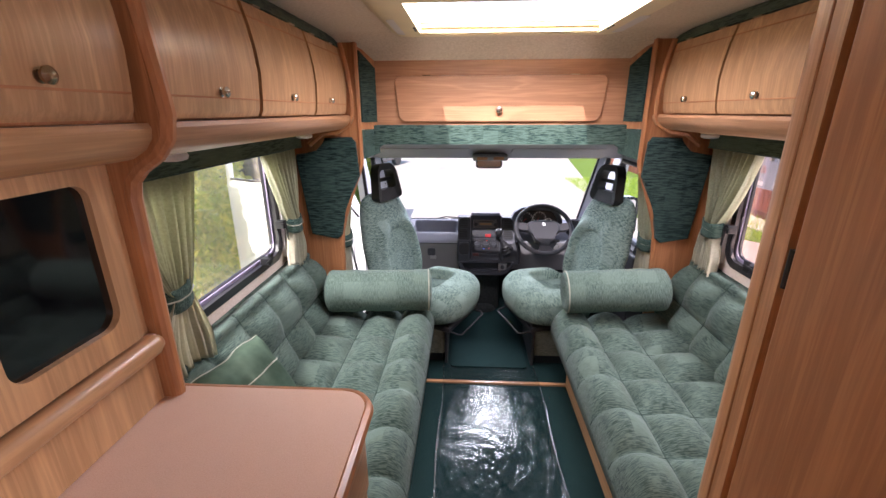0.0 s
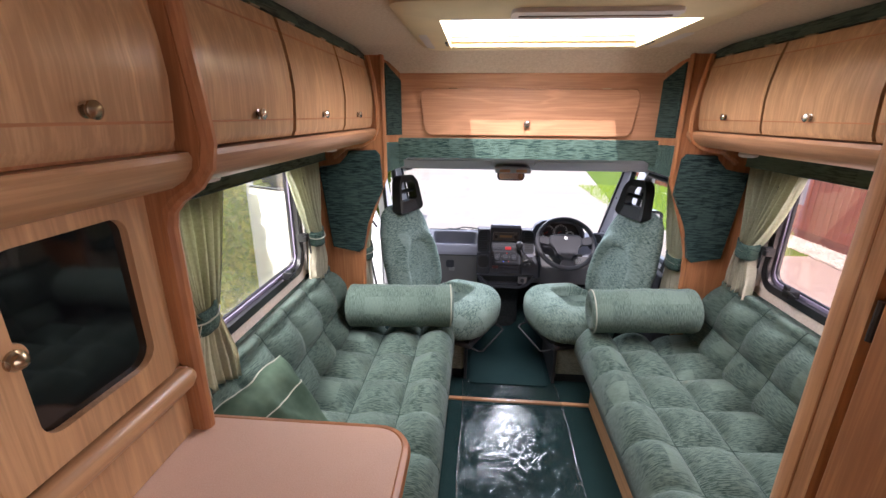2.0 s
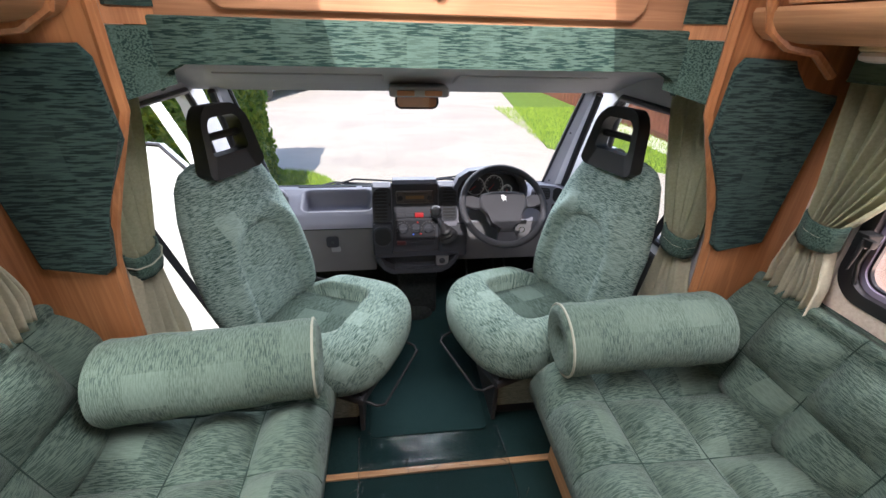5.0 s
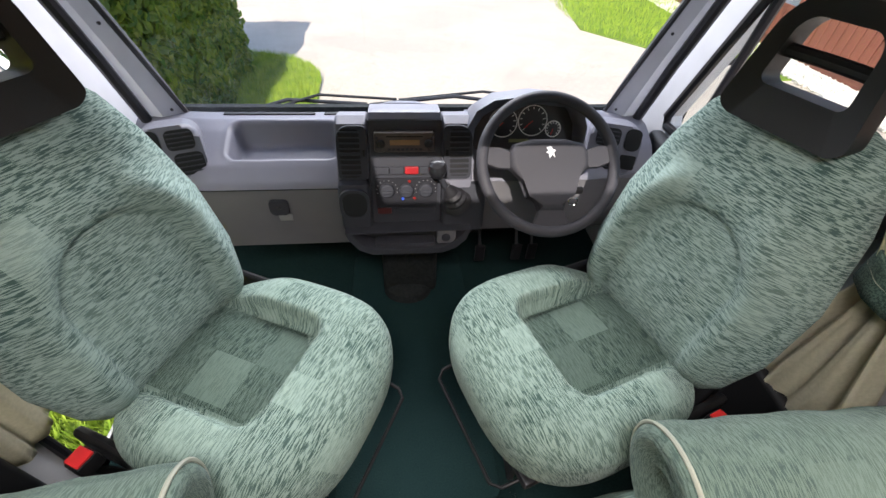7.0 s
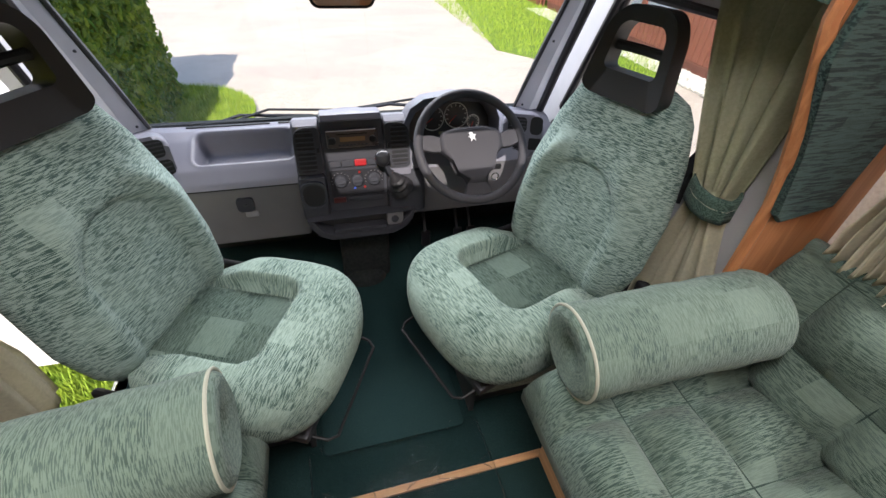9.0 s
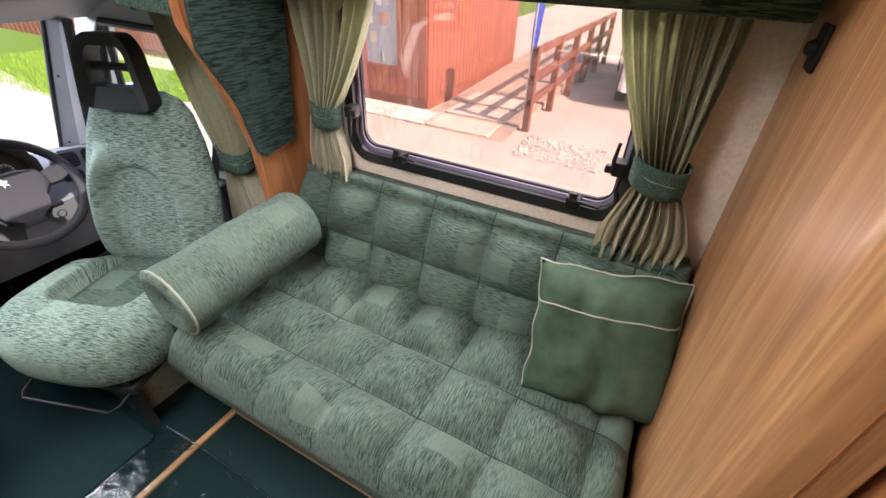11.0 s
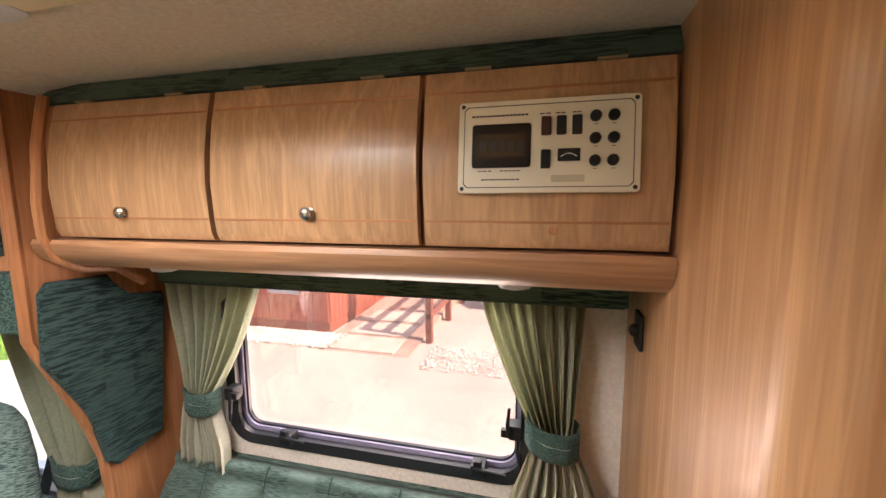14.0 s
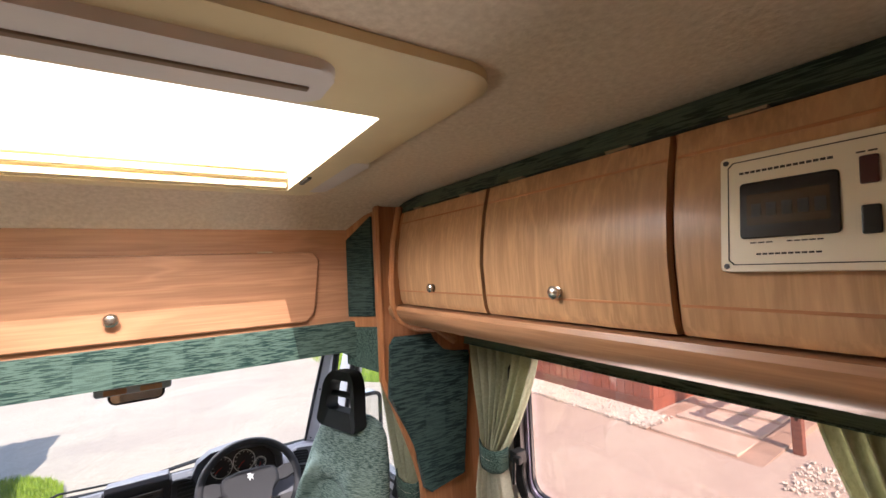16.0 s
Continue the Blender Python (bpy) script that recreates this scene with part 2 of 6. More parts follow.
def add_box(bm, x0, x1, y0, y1, z0, z1, bevel=0.0, seg=2, m=None):
    xs, ys, zs = sorted((x0, x1)), sorted((y0, y1)), sorted((z0, z1))
    v = [bm.verts.new((x, y, z)) for x in xs for y in ys for z in zs]
    f = [bm.faces.new([v[i] for i in q]) for q in ((0, 1, 3, 2), (4, 6, 7, 5), (0, 4, 5, 1), (2, 3, 7, 6), (0, 2, 6, 4), (1, 5, 7, 3))]
    geo = v
    if bevel:
        e = list({e for q in f for e in q.edges})
        r = bmesh.ops.bevel(bm, geom=e, offset=bevel, segments=seg, affect="EDGES", profile=0.5)
        geo = list({w for q in r["faces"] for w in q.verts} | {w for w in v if w.is_valid})
    if m is not None:
        bmesh.ops.transform(bm, matrix=m, verts=geo)
    return bm


def box(x0, x1, y0, y1, z0, z1, bevel=0.0, seg=2, m=None):
    return add_box(bmesh.new(), x0, x1, y0, y1, z0, z1, bevel, seg, m)


def add_prism(bm, pts, axis, a, b, bevel=0.0, seg=2):
    """A flat outline, drawn in the two other axes in order, pulled along an axis from a to b."""
    def at(p, h):
        q = list(p)
        q.insert(axis, h)
        return q
    lo = [bm.verts.new(at(p, a)) for p in pts]
    hi = [bm.verts.new(at(p, b)) for p in pts]
    n = len(pts)
    caps = [bm.faces.new(lo), bm.faces.new(hi[::-1])]
    for i in range(n):
        bm.faces.new((lo[i], hi[i], hi[(i + 1) % n], lo[(i + 1) % n]))
    if bevel:
        e = list({e for f in caps for e in f.edges})
        bmesh.ops.bevel(bm, geom=e, offset=bevel, segments=seg, affect="EDGES", profile=0.5)
    return bm


def prism(pts, axis, a, b, bevel=0.0, seg=2):
    return add_prism(bmesh.new(), pts, axis, a, b, bevel, seg)


def arc(cx, cy, r, a0, a1, n=8):
    return [(cx + r * math.cos(radians(a0 + (a1 - a0) * i / n)), cy + r * math.sin(radians(a0 + (a1 - a0) * i / n))) for i in range(n + 1)]


def rounded(x0, x1, y0, y1, r, n=6):
    """The outline of a rectangle with round corners."""
    rs = r if isinstance(r, (tuple, list)) else (r,) * 4
    p = []
    for (cx, cy, a), q in zip(((x1, y1, 0), (x0, y1, 90), (x0, y0, 180), (x1, y0, 270)), rs):
        sx, sy = (-1 if cx == x1 else 1), (-1 if cy == y1 else 1)
        p += arc(cx + sx * q, cy + sy * q, max(q, 1e-4), a, a + 90, n)
    return p


def ring(outer, inner, axis, a, b):
    """A frame between two outlines with the same number of points."""
    bm = bmesh.new()
    def at(p, h):
        q = list(p)
        q.insert(axis, h)
        return bm.verts.new(q)
    n = len(outer)
    k = [[at(p, h) for p in o] for o, h in ((outer, a), (outer, b), (inner, b), (inner, a))]
    for i in range(n):
        j = (i + 1) % n
        for s in range(4):
            bm.faces.new((k[s][i], k[s][j], k[(s + 1) % 4][j], k[(s + 1) % 4][i]))
    return bm


def add_tube(bm, path, r, sides=8, closed=False):
    """A round bar along a line of points; r is a number or one for each point."""
    path = [Vector(p) for p in path]
    n = len(path)
    loops, up = [], None
    for i, p in enumerate(path):
        a = path[(i - 1) % n] if closed or i else p
        b = path[(i + 1) % n] if closed or i < n - 1 else p
        d = (b - a).normalized()
        if up is None:
            up = d.orthogonal().normalized()
        up = (up - d * up.dot(d)).normalized()
        side = d.cross(up)
        rr = r[i] if isinstance(r, (list, tuple)) else r
        loops.append([bm.verts.new(p + (up * math.cos(2 * math.pi * k / sides) + side * math.sin(2 * math.pi * k / sides)) * rr) for k in range(sides)])
    for i in range(n if closed else n - 1):
        a, b = loops[i], loops[(i + 1) % n]
        for k in range(sides):
            bm.faces.new((a[k], a[(k + 1) % sides], b[(k + 1) % sides], b[k]))
    if not closed:
        bm.faces.new(loops[0][::-1])
        bm.faces.new(loops[-1])
    return bm


def tube(path, r, sides=8, closed=False):
    return add_tube(bmesh.new(), path, r, sides, closed)


def lathe(profile, m=None, n=24):
    """A profile of (radius, height) turned round the z axis, then posed."""
    bm = bmesh.new()
    rows = []
    for r, h in profile:
        rows.append([bm.verts.new((r * math.cos(2 * math.pi * k / n), r * math.sin(2 * math.pi * k / n), h)) for k in range(n)])
    for a, b in zip(rows, rows[1:]):
        for k in range(n):
            bm.faces.new((a[k], a[(k + 1) % n], b[(k + 1) % n], b[k]))
    bm.faces.new(rows[0][::-1])
    bm.faces.new(rows[-1])
    if m is not None:
        bmesh.ops.transform(bm, matrix=m, verts=bm.verts)
    return bm


def sheet(fn, nu, nv):
    """A grid of points fn(u, v), u and v from 0 to 1."""
    bm = bmesh.new()
    v = [[bm.verts.new(fn(i / nu, j / nv)) for j in range(nv + 1)] for i in range(nu + 1)]
    for i in range(nu):
        for j in range(nv):
            bm.faces.new((v[i][j], v[i + 1][j], v[i + 1][j + 1], v[i][j + 1]))
    return bm


def smoothstep(a, b, x):
    t = min(1.0, max(0.0, (x - a) / (b - a)))
    return t * t * (3 - 2 * t)


def quilt(u, us, width=0.035):
    """0 in a seam, 1 between seams."""
    d = min(abs(u - s) for s in us) if us else 1.0
    return 1 - math.exp(-d / width)


def laid_cloth(bm, place):
    """Stores for each point its place on the flat cloth, so that the weave follows the upholstery."""
    lay = bm.verts.layers.float_vector.new("cloth")
    for v in bm.verts:
        v[lay] = place(v.co)
    return bm


def pad(size, seams_u, seams_v, height, edge, puff, nu=60, nv=40, lift=None):
    """An upholstered pad on z = 0, size (a, b): rounded rim, puffed squares, sunk seams, and dark cords that put crease
    shade into them. lift adds a height over (u, v).
    """
    a, b = size

    def rim(d, e):
        return math.sqrt(max(0.0, 1 - (1 - min(1.0, d / e)) ** 2))

    def fn(u, v):
        du, dv = min(u, 1 - u) * a, min(v, 1 - v) * b
        h = height * (0.25 + 0.75 * rim(du, edge) * rim(dv, edge))
        x, y = u * a, v * b
        q = quilt(x, seams_u, 0.042) * quilt(y, seams_v, 0.042)
        h += puff * (q - 1) * rim(du, edge) * rim(dv, edge)
        h += 0.004 * noise.noise((x * 9, y * 9, height * 31))
        if lift:
            h += lift(u, v)
        return (x, y, h)

    cords = bmesh.new()
    for w in seams_u:
        add_tube(cords, [Vector(fn(w / a, k / 90)) + Vector((0, 0, 0.0012)) for k in range(91)], 0.0019, 5)
    for w in seams_v:
        add_tube(cords, [Vector(fn(k / 90, w / b)) + Vector((0, 0, 0.0012)) for k in range(91)], 0.0019, 5)
    bm = sheet(fn, nu, nv)
    rim_edges = [e for e in bm.edges if e.is_boundary]
    r = bmesh.ops.extrude_edge_only(bm, edges=rim_edges)
    low = [g for g in r["geom"] if isinstance(g, bmesh.types.BMVert)]
    for w in low:
        w.co.z = 0.0
    bmesh.ops.contextual_create(bm, geom=[e for e in bm.edges if e.is_boundary])
    # the weave runs on down the sides
    return cords, laid_cloth(bm, lambda q: Vector((q.x + math.copysign(max(0.0, height * 0.7 - q.z), q.x - a / 2) * (min(q.x, a - q.x) < edge), q.y + math.copysign(max(0.0, height * 0.7 - q.z), q.y - b / 2) * (min(q.y, b - q.y) < edge), 0)))


def moved(bm, m):
    bmesh.ops.transform(bm, matrix=m, verts=bm.verts)
    return bm


def frame_of(xa, ya, za, at):
    """A pose whose local x, y, z run along the three given directions."""
    m = Matrix((xa, ya, za)).transposed().to_4x4()
    m.translation = at
    return m


# ---- shell ----
X0, WALL_T = 1.12, 0.035
WIN = (0.90, 1.84, 0.862, 1.46)
for side, nm in ((-1, "wall_west"), (1, "wall_east")):
    xa, xb = side * X0, side * (X0 + WALL_T)
    y0, y1, z0, z1 = WIN
    bm = bmesh.new()
    # the east wall's rear gap is an added, unseen opening for fill light
    rear = ((-2.2, y0, -0.02, 1.95),) if side < 0 else ((-2.2, -1.75, -0.02, 1.95), (-1.75, -0.75, -0.02, 1.05), (-1.75, -0.75, 1.60, 1.95), (-0.75, y0, -0.02, 1.95))
    for q in rear + ((y1, 2.06, -0.02, 1.95), (y0, y1, -0.02, z0), (y0, y1, z1, 1.95)):
        add_box(bm, xa, xb, *q)
    structure(part(nm, bm, WALLCLOTH), "cream fabric-lined motorhome side wall with a window", "wall")
structure(part("wall_rear", box(-X0, X0, -2.235, -2.2, -0.02, 1.95), WALLCLOTH), "cream lined rear wall of the motorhome", "wall")
structure(part("floor", box(-X0, X0, -2.2, 2.0, -0.05, 0.0), CARPET), "dark green carpeted floor of the living area", "floor")
structure(part("cab_floor", box(-0.93, 0.93, 2.0, 3.5, -0.05, -0.002), CARPET), "dark green carpeted cab floor", "floor")

# ceiling: flat, then bending down to the panel over the cab, with the opening of the rooflight
RL = (-0.36, 0.37, 1.25, 1.80)
bm = bmesh.new()
for q in ((-X0, X0, -2.2, RL[2] - 0.008), (-X0, RL[0] - 0.008, RL[2] - 0.008, RL[3] + 0.008), (RL[1] + 0.008, X0, RL[2] - 0.008, RL[3] + 0.008), (-X0, X0, RL[3] + 0.008, 1.9)):
    add_box(bm, *q, 1.895, 1.95)
prof = [(1.9, 1.895), (2.0, 1.882), (2.08, 1.845), (2.15, 1.785), (2.15, 1.95), (1.9, 1.95)]
add_prism(bm, prof, 0, -X0, X0)
structure(part("ceiling", bm, CEILING), "cream mottled fabric ceiling lining", "ceiling")

# panel over the cab
OVERCAB = wood("beech_overcab", 0, (0.47, 0.245, 0.135), (0.38, 0.180, 0.095))
bm = box(-0.64, 0.64, 2.13, 2.15, 1.49, 1.80)
structure(part("overcab_panel", bm, OVERCAB), "beech panel above the cab opening", "panel")
# fabric band under it, with the arched lower edge
band = [(-0.70, 1.49), (0.70, 1.49), (0.70, 1.325), (0.68, 1.335), (0.655, 1.35)] + arc(0.60, 1.33, 0.06, 0, 90, 6) + arc(-0.60, 1.33, 0.06, 90, 180, 6) + [(-0.655, 1.35), (-0.68, 1.335), (-0.70, 1.325)]
structure(part("overcab_band", prism(band, 1, 2.115, 2.15, 0.006), FAB_BAND), "green chenille-covered band above the cab opening", "panel")
oc = thing("overcab_locker", "wide beech locker door with sloping ends above the cab", "locker")
outline = [(-0.488, 1.505), (0.488, 1.505), (0.515, 1.53), (0.535, 1.70), (0.515, 1.728), (-0.515, 1.728), (-0.535, 1.70), (-0.515, 1.53)]
part("door_panel", prism(outline, 1, 2.112, 2.129, 0.006, 3), OVERCAB, oc)
part("knob", lathe([(0.006, 0), (0.006, 0.012), (0.015, 0.016), (0.017, 0.022), (0.012, 0.028), (0.004, 0.030)], pose(0, 2.112, 1.564, 90)), CHROME, oc, "round satin chrome knob")
for x in (-0.37, 0.37):
    part("hinge", box(x - 0.02, x + 0.02, 2.108, 2.114, 1.727, 1.731), BRASS, oc, "thin brass hinge")

# side boards between living area and cab
EDGE = [(0.708, 1.90), (0.708, 1.30), (0.732, 1.24), (0.775, 1.13), (0.815, 1.02), (0.838, 0.93), (0.845, 0.82), (0.858, 0.40)]
INSERT = [(0.725, 1.41), (0.745, 1.435), (0.885, 1.43), (0.905, 1.385), (0.93, 1.36), (1.04, 1.35), (1.045, 1.33), (1.0, 0.92), (0.86, 0.895), (0.83, 0.92), (0.805, 1.07), (0.715, 1.24)]
for s, nm in ((-1, "west"), (1, "east")):
    pts = [(s * x, z) for x, z in EDGE] + [(s * 1.118, 0.40), (s * 1.118, 1.90)]
    b = thing("side_board", "upright beech side board with a curved edge and green fabric insert", "partition", group="boards beside the cab opening")
    part("board", prism(pts, 1, 2.025, 2.045), WOOD_EDGE, b)
    part("insert", prism([(s * x, z) for x, z in INSERT], 1, 2.006, 2.024, 0.008, 3), FAB_DARK, b, "dark green padded fabric insert")
    line = [(s * x, 2.034, z) for x, z in EDGE]
    part("edge_moulding", tube(line, 0.014, 8), WOOD_EDGE, b, "rounded beech edge moulding")
    # slanting cheek from the board to the panel over the cab
    c = thing("cheek_panel", "slanting beech cheek with a dark green fabric insert", "panel", group="cheeks beside the overcab panel")
    a0, a1 = Vector((s * 0.71, 2.046, 0)), Vector((s * 0.635, 2.132, 0))
    def cheek(u, z, off):
        p = a0.lerp(a1, u)
        return (p.x + s * off, p.y, z)
    bm = bmesh.new()
    pts = [(-0.02, 1.47), (1.05, 1.47), (1.05, 1.80), (-0.02, 1.90)]
    lo = [bm.verts.new(cheek(u, z, 0.0)) for u, z in pts]
    hi = [bm.verts.new(cheek(u, z, 0.02)) for u, z in pts]
    bm.faces.new(lo), bm.faces.new(hi[::-1])
    for i in range(4):
        bm.faces.new((lo[i], lo[(i + 1) % 4], hi[(i + 1) % 4], hi[i]))
    part("cheek", bm, WOOD_EDGE, c)
    bm = bmesh.new()
    pts = [(0.12, 1.505), (0.93, 1.505), (0.93, 1.765), (0.12, 1.84)]
    lo = [bm.verts.new(cheek(u, z, -0.001)) for u, z in pts]
    hi = [bm.verts.new(cheek(u, z, -0.009)) for u, z in pts]
    bm.faces.new(lo), bm.faces.new(hi[::-1])
    for i in range(4):
        bm.faces.new((lo[i], lo[(i + 1) % 4], hi[(i + 1) % 4], hi[i]))
    part("insert", bm, FAB_CHEEK, c, "dark green fabric insert")
    bm = bmesh.new()
    pts = [(-0.05, 1.315), (1.1, 1.345), (1.1, 1.468), (-0.05, 1.468)]
    lo = [bm.verts.new(cheek(u, z, 0.0)) for u, z in pts]
    hi = [bm.verts.new(cheek(u, z, 0.015)) for u, z in pts]
    bm.faces.new(lo), bm.faces.new(hi[::-1])
    for i in range(4):
        bm.faces.new((lo[i], lo[(i + 1) % 4], hi[(i + 1) % 4], hi[i]))
    part("fabric_return", bm, FAB_BAND, c, "green chenille return of the band")

# ---- overhead lockers ----
DOOR = [(0.754, 1.546), (0.746, 1.562), (0.742, 1.60), (0.7385, 1.66), (0.7435, 1.72), (0.754, 1.78), (0.771, 1.842)]


def door_front(s, y0, y1, knob_y, knob_metal, panelled=False, grooves=(1.59, 1.805), knob_z=1.603, knob_name="knob", ajar=0.0):
    """One curved locker door with grooves, hinges and knob."""
    d = thing("locker_door", "curved beech overhead locker door with a small knob" if not panelled else "curved beech overhead locker door carrying a control panel", "locker door", group="overhead lockers")
    prof = [(s * x, z) for x, z in DOOR] + [(s * (x + 0.018), z) for x, z in DOOR[::-1]]
    part("door_panel", prism([(p[0], p[1]) for p in prof], 1, y0, y1), WOOD_Z, d)
    for z in grooves:
        x = np.interp(z, [q[1] for q in DOOR], [q[0] for q in DOOR])
        part("groove_line", box(s * (x - 0.0012), s * (x + 0.003), y0 + 0.002, y1 - 0.002, z - 0.0022, z + 0.0022, 0.0005, 1), WOOD_EDGE_Y, d, "routed moulding line")
    for y in (y0 + 0.09, y1 - 0.09):
        part("hinge", box(s * 0.768, s * 0.778, y - 0.022, y + 0.022, 1.843, 1.847), BRASS, d, "thin brass hinge")
    m = pose(s * 0.743, knob_y, knob_z, 0, -90 * s, 0)
    k = [(0.011, 0), (0.011, 0.003), (0.006, 0.005), (0.006, 0.008), (0.012, 0.011), (0.0125, 0.016), (0.008, 0.020), (0.002, 0.021)]
    if knob_name == "knob":
        part("knob", lathe(k, m), knob_metal, d, "small chrome push knob")
    else:
        part("latch_plug", lathe([(0.007, 0), (0.007, 0.002), (0.005, 0.003), (0.001, 0.0032)], m), WOOD_EDGE, d, "flush brown latch plug")
    return d


def rail_profile(s):
    p = [(0.733, 1.540), (0.728, 1.530), (0.732, 1.512), (0.748, 1.492), (0.775, 1.476), (0.82, 1.468), (1.118, 1.468), (1.118, 1.540)]
    return [(s * x, z) for x, z in p]


for s, spans, end in ((1, ((1.527, 1.955), (1.085, 1.514), (0.682, 1.073)), 0.672), (-1, ((1.545, 1.955), (1.09, 1.525), (0.675, 1.07)), 0.65)):
    body = thing("overhead_locker", "long beech overhead locker carcass along the wall above the window", "locker", group="locker carcasses")
    part("bottom_rail", prism(rail_profile(s), 1, end, 2.02, 0.003), WOOD_RAIL, body, "rounded beech lower rail")
    part("carcass", box(s * 0.785, s * 1.118, end, 2.022, 1.541, 1.845), WOOD_EDGE, body)
    part("top_band", prism([(s * 0.772, 1.848), (s * 0.80, 1.893), (s * 1.10, 1.893), (s * 1.10, 1.848)], 1, end, 2.022), FAB_DARK_Y, body, "dark green fabric band along the ceiling")
    # rounded end moulding that meets the side board
    path = [(s * 0.760, 1.968, 1.86), (s * 0.735, 1.968, 1.75), (s * 0.722, 1.968, 1.62), (s * 0.724, 1.968, 1.55), (s * 0.745, 1.968, 1.495), (s * 0.80, 1.968, 1.462), (s * 0.88, 1.968, 1.452), (s * 0.91, 1.968, 1.43), (s * 0.95, 1.968, 1.40)]
    part("end_moulding", tube(path, 0.012, 8), WOOD_EDGE, body, "bent beech end moulding")
    for y0, y1 in spans:
        if s > 0 and y0 < 0.9:
            door_front(s, y0, y1, 0.855, BRASS, True, knob_z=1.577, knob_name="plug")
        else:
            ky = {1.527: 1.745, 1.085: 1.298, 1.545: 1.70, 1.09: 1.301, 0.675: 0.88}[y0]
            door_front(s, y0, y1, ky, CHROME)
    # fabric pelmet and two reading lamps under the locker
    pel = thing("pelmet", "dark green chenille pelmet above the window", "pelmet", group="window pelmets")
    part("pelmet_board", box(s * 0.985, s * 1.118, end + 0.02 if s > 0 else 0.68, 1.96, 1.388, 1.467, 0.006), FAB_DARK_Y, pel)
    part("hem", tube([(s * 0.984, end + 0.03 if s > 0 else 0.69, 1.391), (s * 0.984, 1.955, 1.391)], 0.003, 6), FAB_BAND, pel, "stitched lower hem")
    for y in (1.86, 0.93):
        lamp = thing("reading_lamp", "small cream swivel reading lamp under the locker", "lamp", group="reading lamps")
        m = pose(s * 0.93, y, 1.467, 180)
        part("base", lathe([(0.040, 0), (0.042, 0.006), (0.036, 0.010)], m), CREAM, lamp)
        part("shade", lathe([(0.034, 0.011), (0.038, 0.018), (0.034, 0.027), (0.020, 0.031), (0.004, 0.032)], m), LILAC, lamp, "pale lens")

# control panel on the third door
cp = thing("control_panel", "cream power control panel with display, switches and fuses", "control panel")
PC = Vector((0.7395, 0.870, 1.711))
lean = math.atan2(0.748 - 0.731, 0.125)
PM = frame_of((0, -1, 0), (math.sin(lean), 0, math.cos(lean)), (-math.cos(lean), 0, math.sin(lean)), PC)
FACE = plain("cream_panel_face", (0.74, 0.66, 0.52), 0.4, vary=0.03)
INK = plain("black_ink", (0.03, 0.025, 0.02), 0.6)
part("face", moved(prism(rounded(-0.139, 0.139, -0.074, 0.074, 0.006, 4), 2, -0.004, 0.0045, 0.0012), PM), FACE, cp)
bm = bmesh.new()
o = [(-0.124, 0.066), (0.124, 0.066), (0.130, 0.060), (0.130, -0.060), (0.124, -0.066), (-0.124, -0.066), (-0.130, -0.060), (-0.130, 0.060)]
i_ = [(x * 0.991, y * 0.982) for x, y in o]
part("border_line", moved(ring(o, i_, 2, 0.0046, 0.0052), PM), INK, cp)
part("display", moved(prism(rounded(-0.116, -0.022, -0.034, 0.036, 0.005, 4), 2, 0.0046, 0.008, 0.002), PM), plain("smoked_display", (0.014, 0.009, 0.006), 0.32, spec=0.3), cp, "smoked brown display window")
part("readout", moved(prism(rounded(-0.108, -0.030, -0.018, 0.020, 0.002, 3), 2, 0.0081, 0.0084), PM), plain("amber_readout", (0.055, 0.030, 0.012), 0.25), cp, "dim amber readout")
for k in range(5):
    part("digit", moved(box(-0.103 + k * 0.015, -0.093 + k * 0.015, -0.008, 0.008, 0.0085, 0.0088), PM), INK, cp)
for x, z, c in ((0.001, 0.030, (0.05, 0.008, 0.006)), (0.024, 0.030, (0.006, 0.006, 0.006)), (0.047, 0.030, (0.006, 0.006, 0.006)), (0.001, -0.022, (0.006, 0.006, 0.006))):
    part("rocker_switch", moved(box(x - 0.0075, x + 0.0075, z - 0.015, z + 0.015, 0.0046, 0.0095, 0.002), PM), plain("rocker", c, 0.3), cp, "black rocker switch")
part("meter", moved(box(0.019, 0.053, -0.026, -0.006, 0.0046, 0.007, 0.001), PM), plain("meter_black", (0.014, 0.014, 0.014), 0.15), cp, "small dial meter")
bm = tube([(0.024 + 0.024 * k / 8, -0.019 + 0.005 * math.sin(math.pi * k / 8), 0.0073) for k in range(9)], 0.0008, 5)
part("dial_scale", moved(bm, PM), plain("dial_white", (0.6, 0.6, 0.55), 0.5), cp)
for x in (0.074, 0.100):
    for z in (0.042, 0.008, -0.026):
        part("fuse_cap", moved(lathe([(0.0085, 0.0046), (0.0085, 0.010), (0.007, 0.0125), (0.002, 0.0128)], None, 16), PM @ pose(x, z, 0)), BLACK, cp, "round black fuse cap")
for x in (-0.132, 0.132):
    for z in (-0.067, 0.067):
        part("screw", moved(lathe([(0.0035, 0.0046), (0.003, 0.006), (0.001, 0.0062)], None, 10), PM @ pose(x, z, 0)), STEEL, cp)
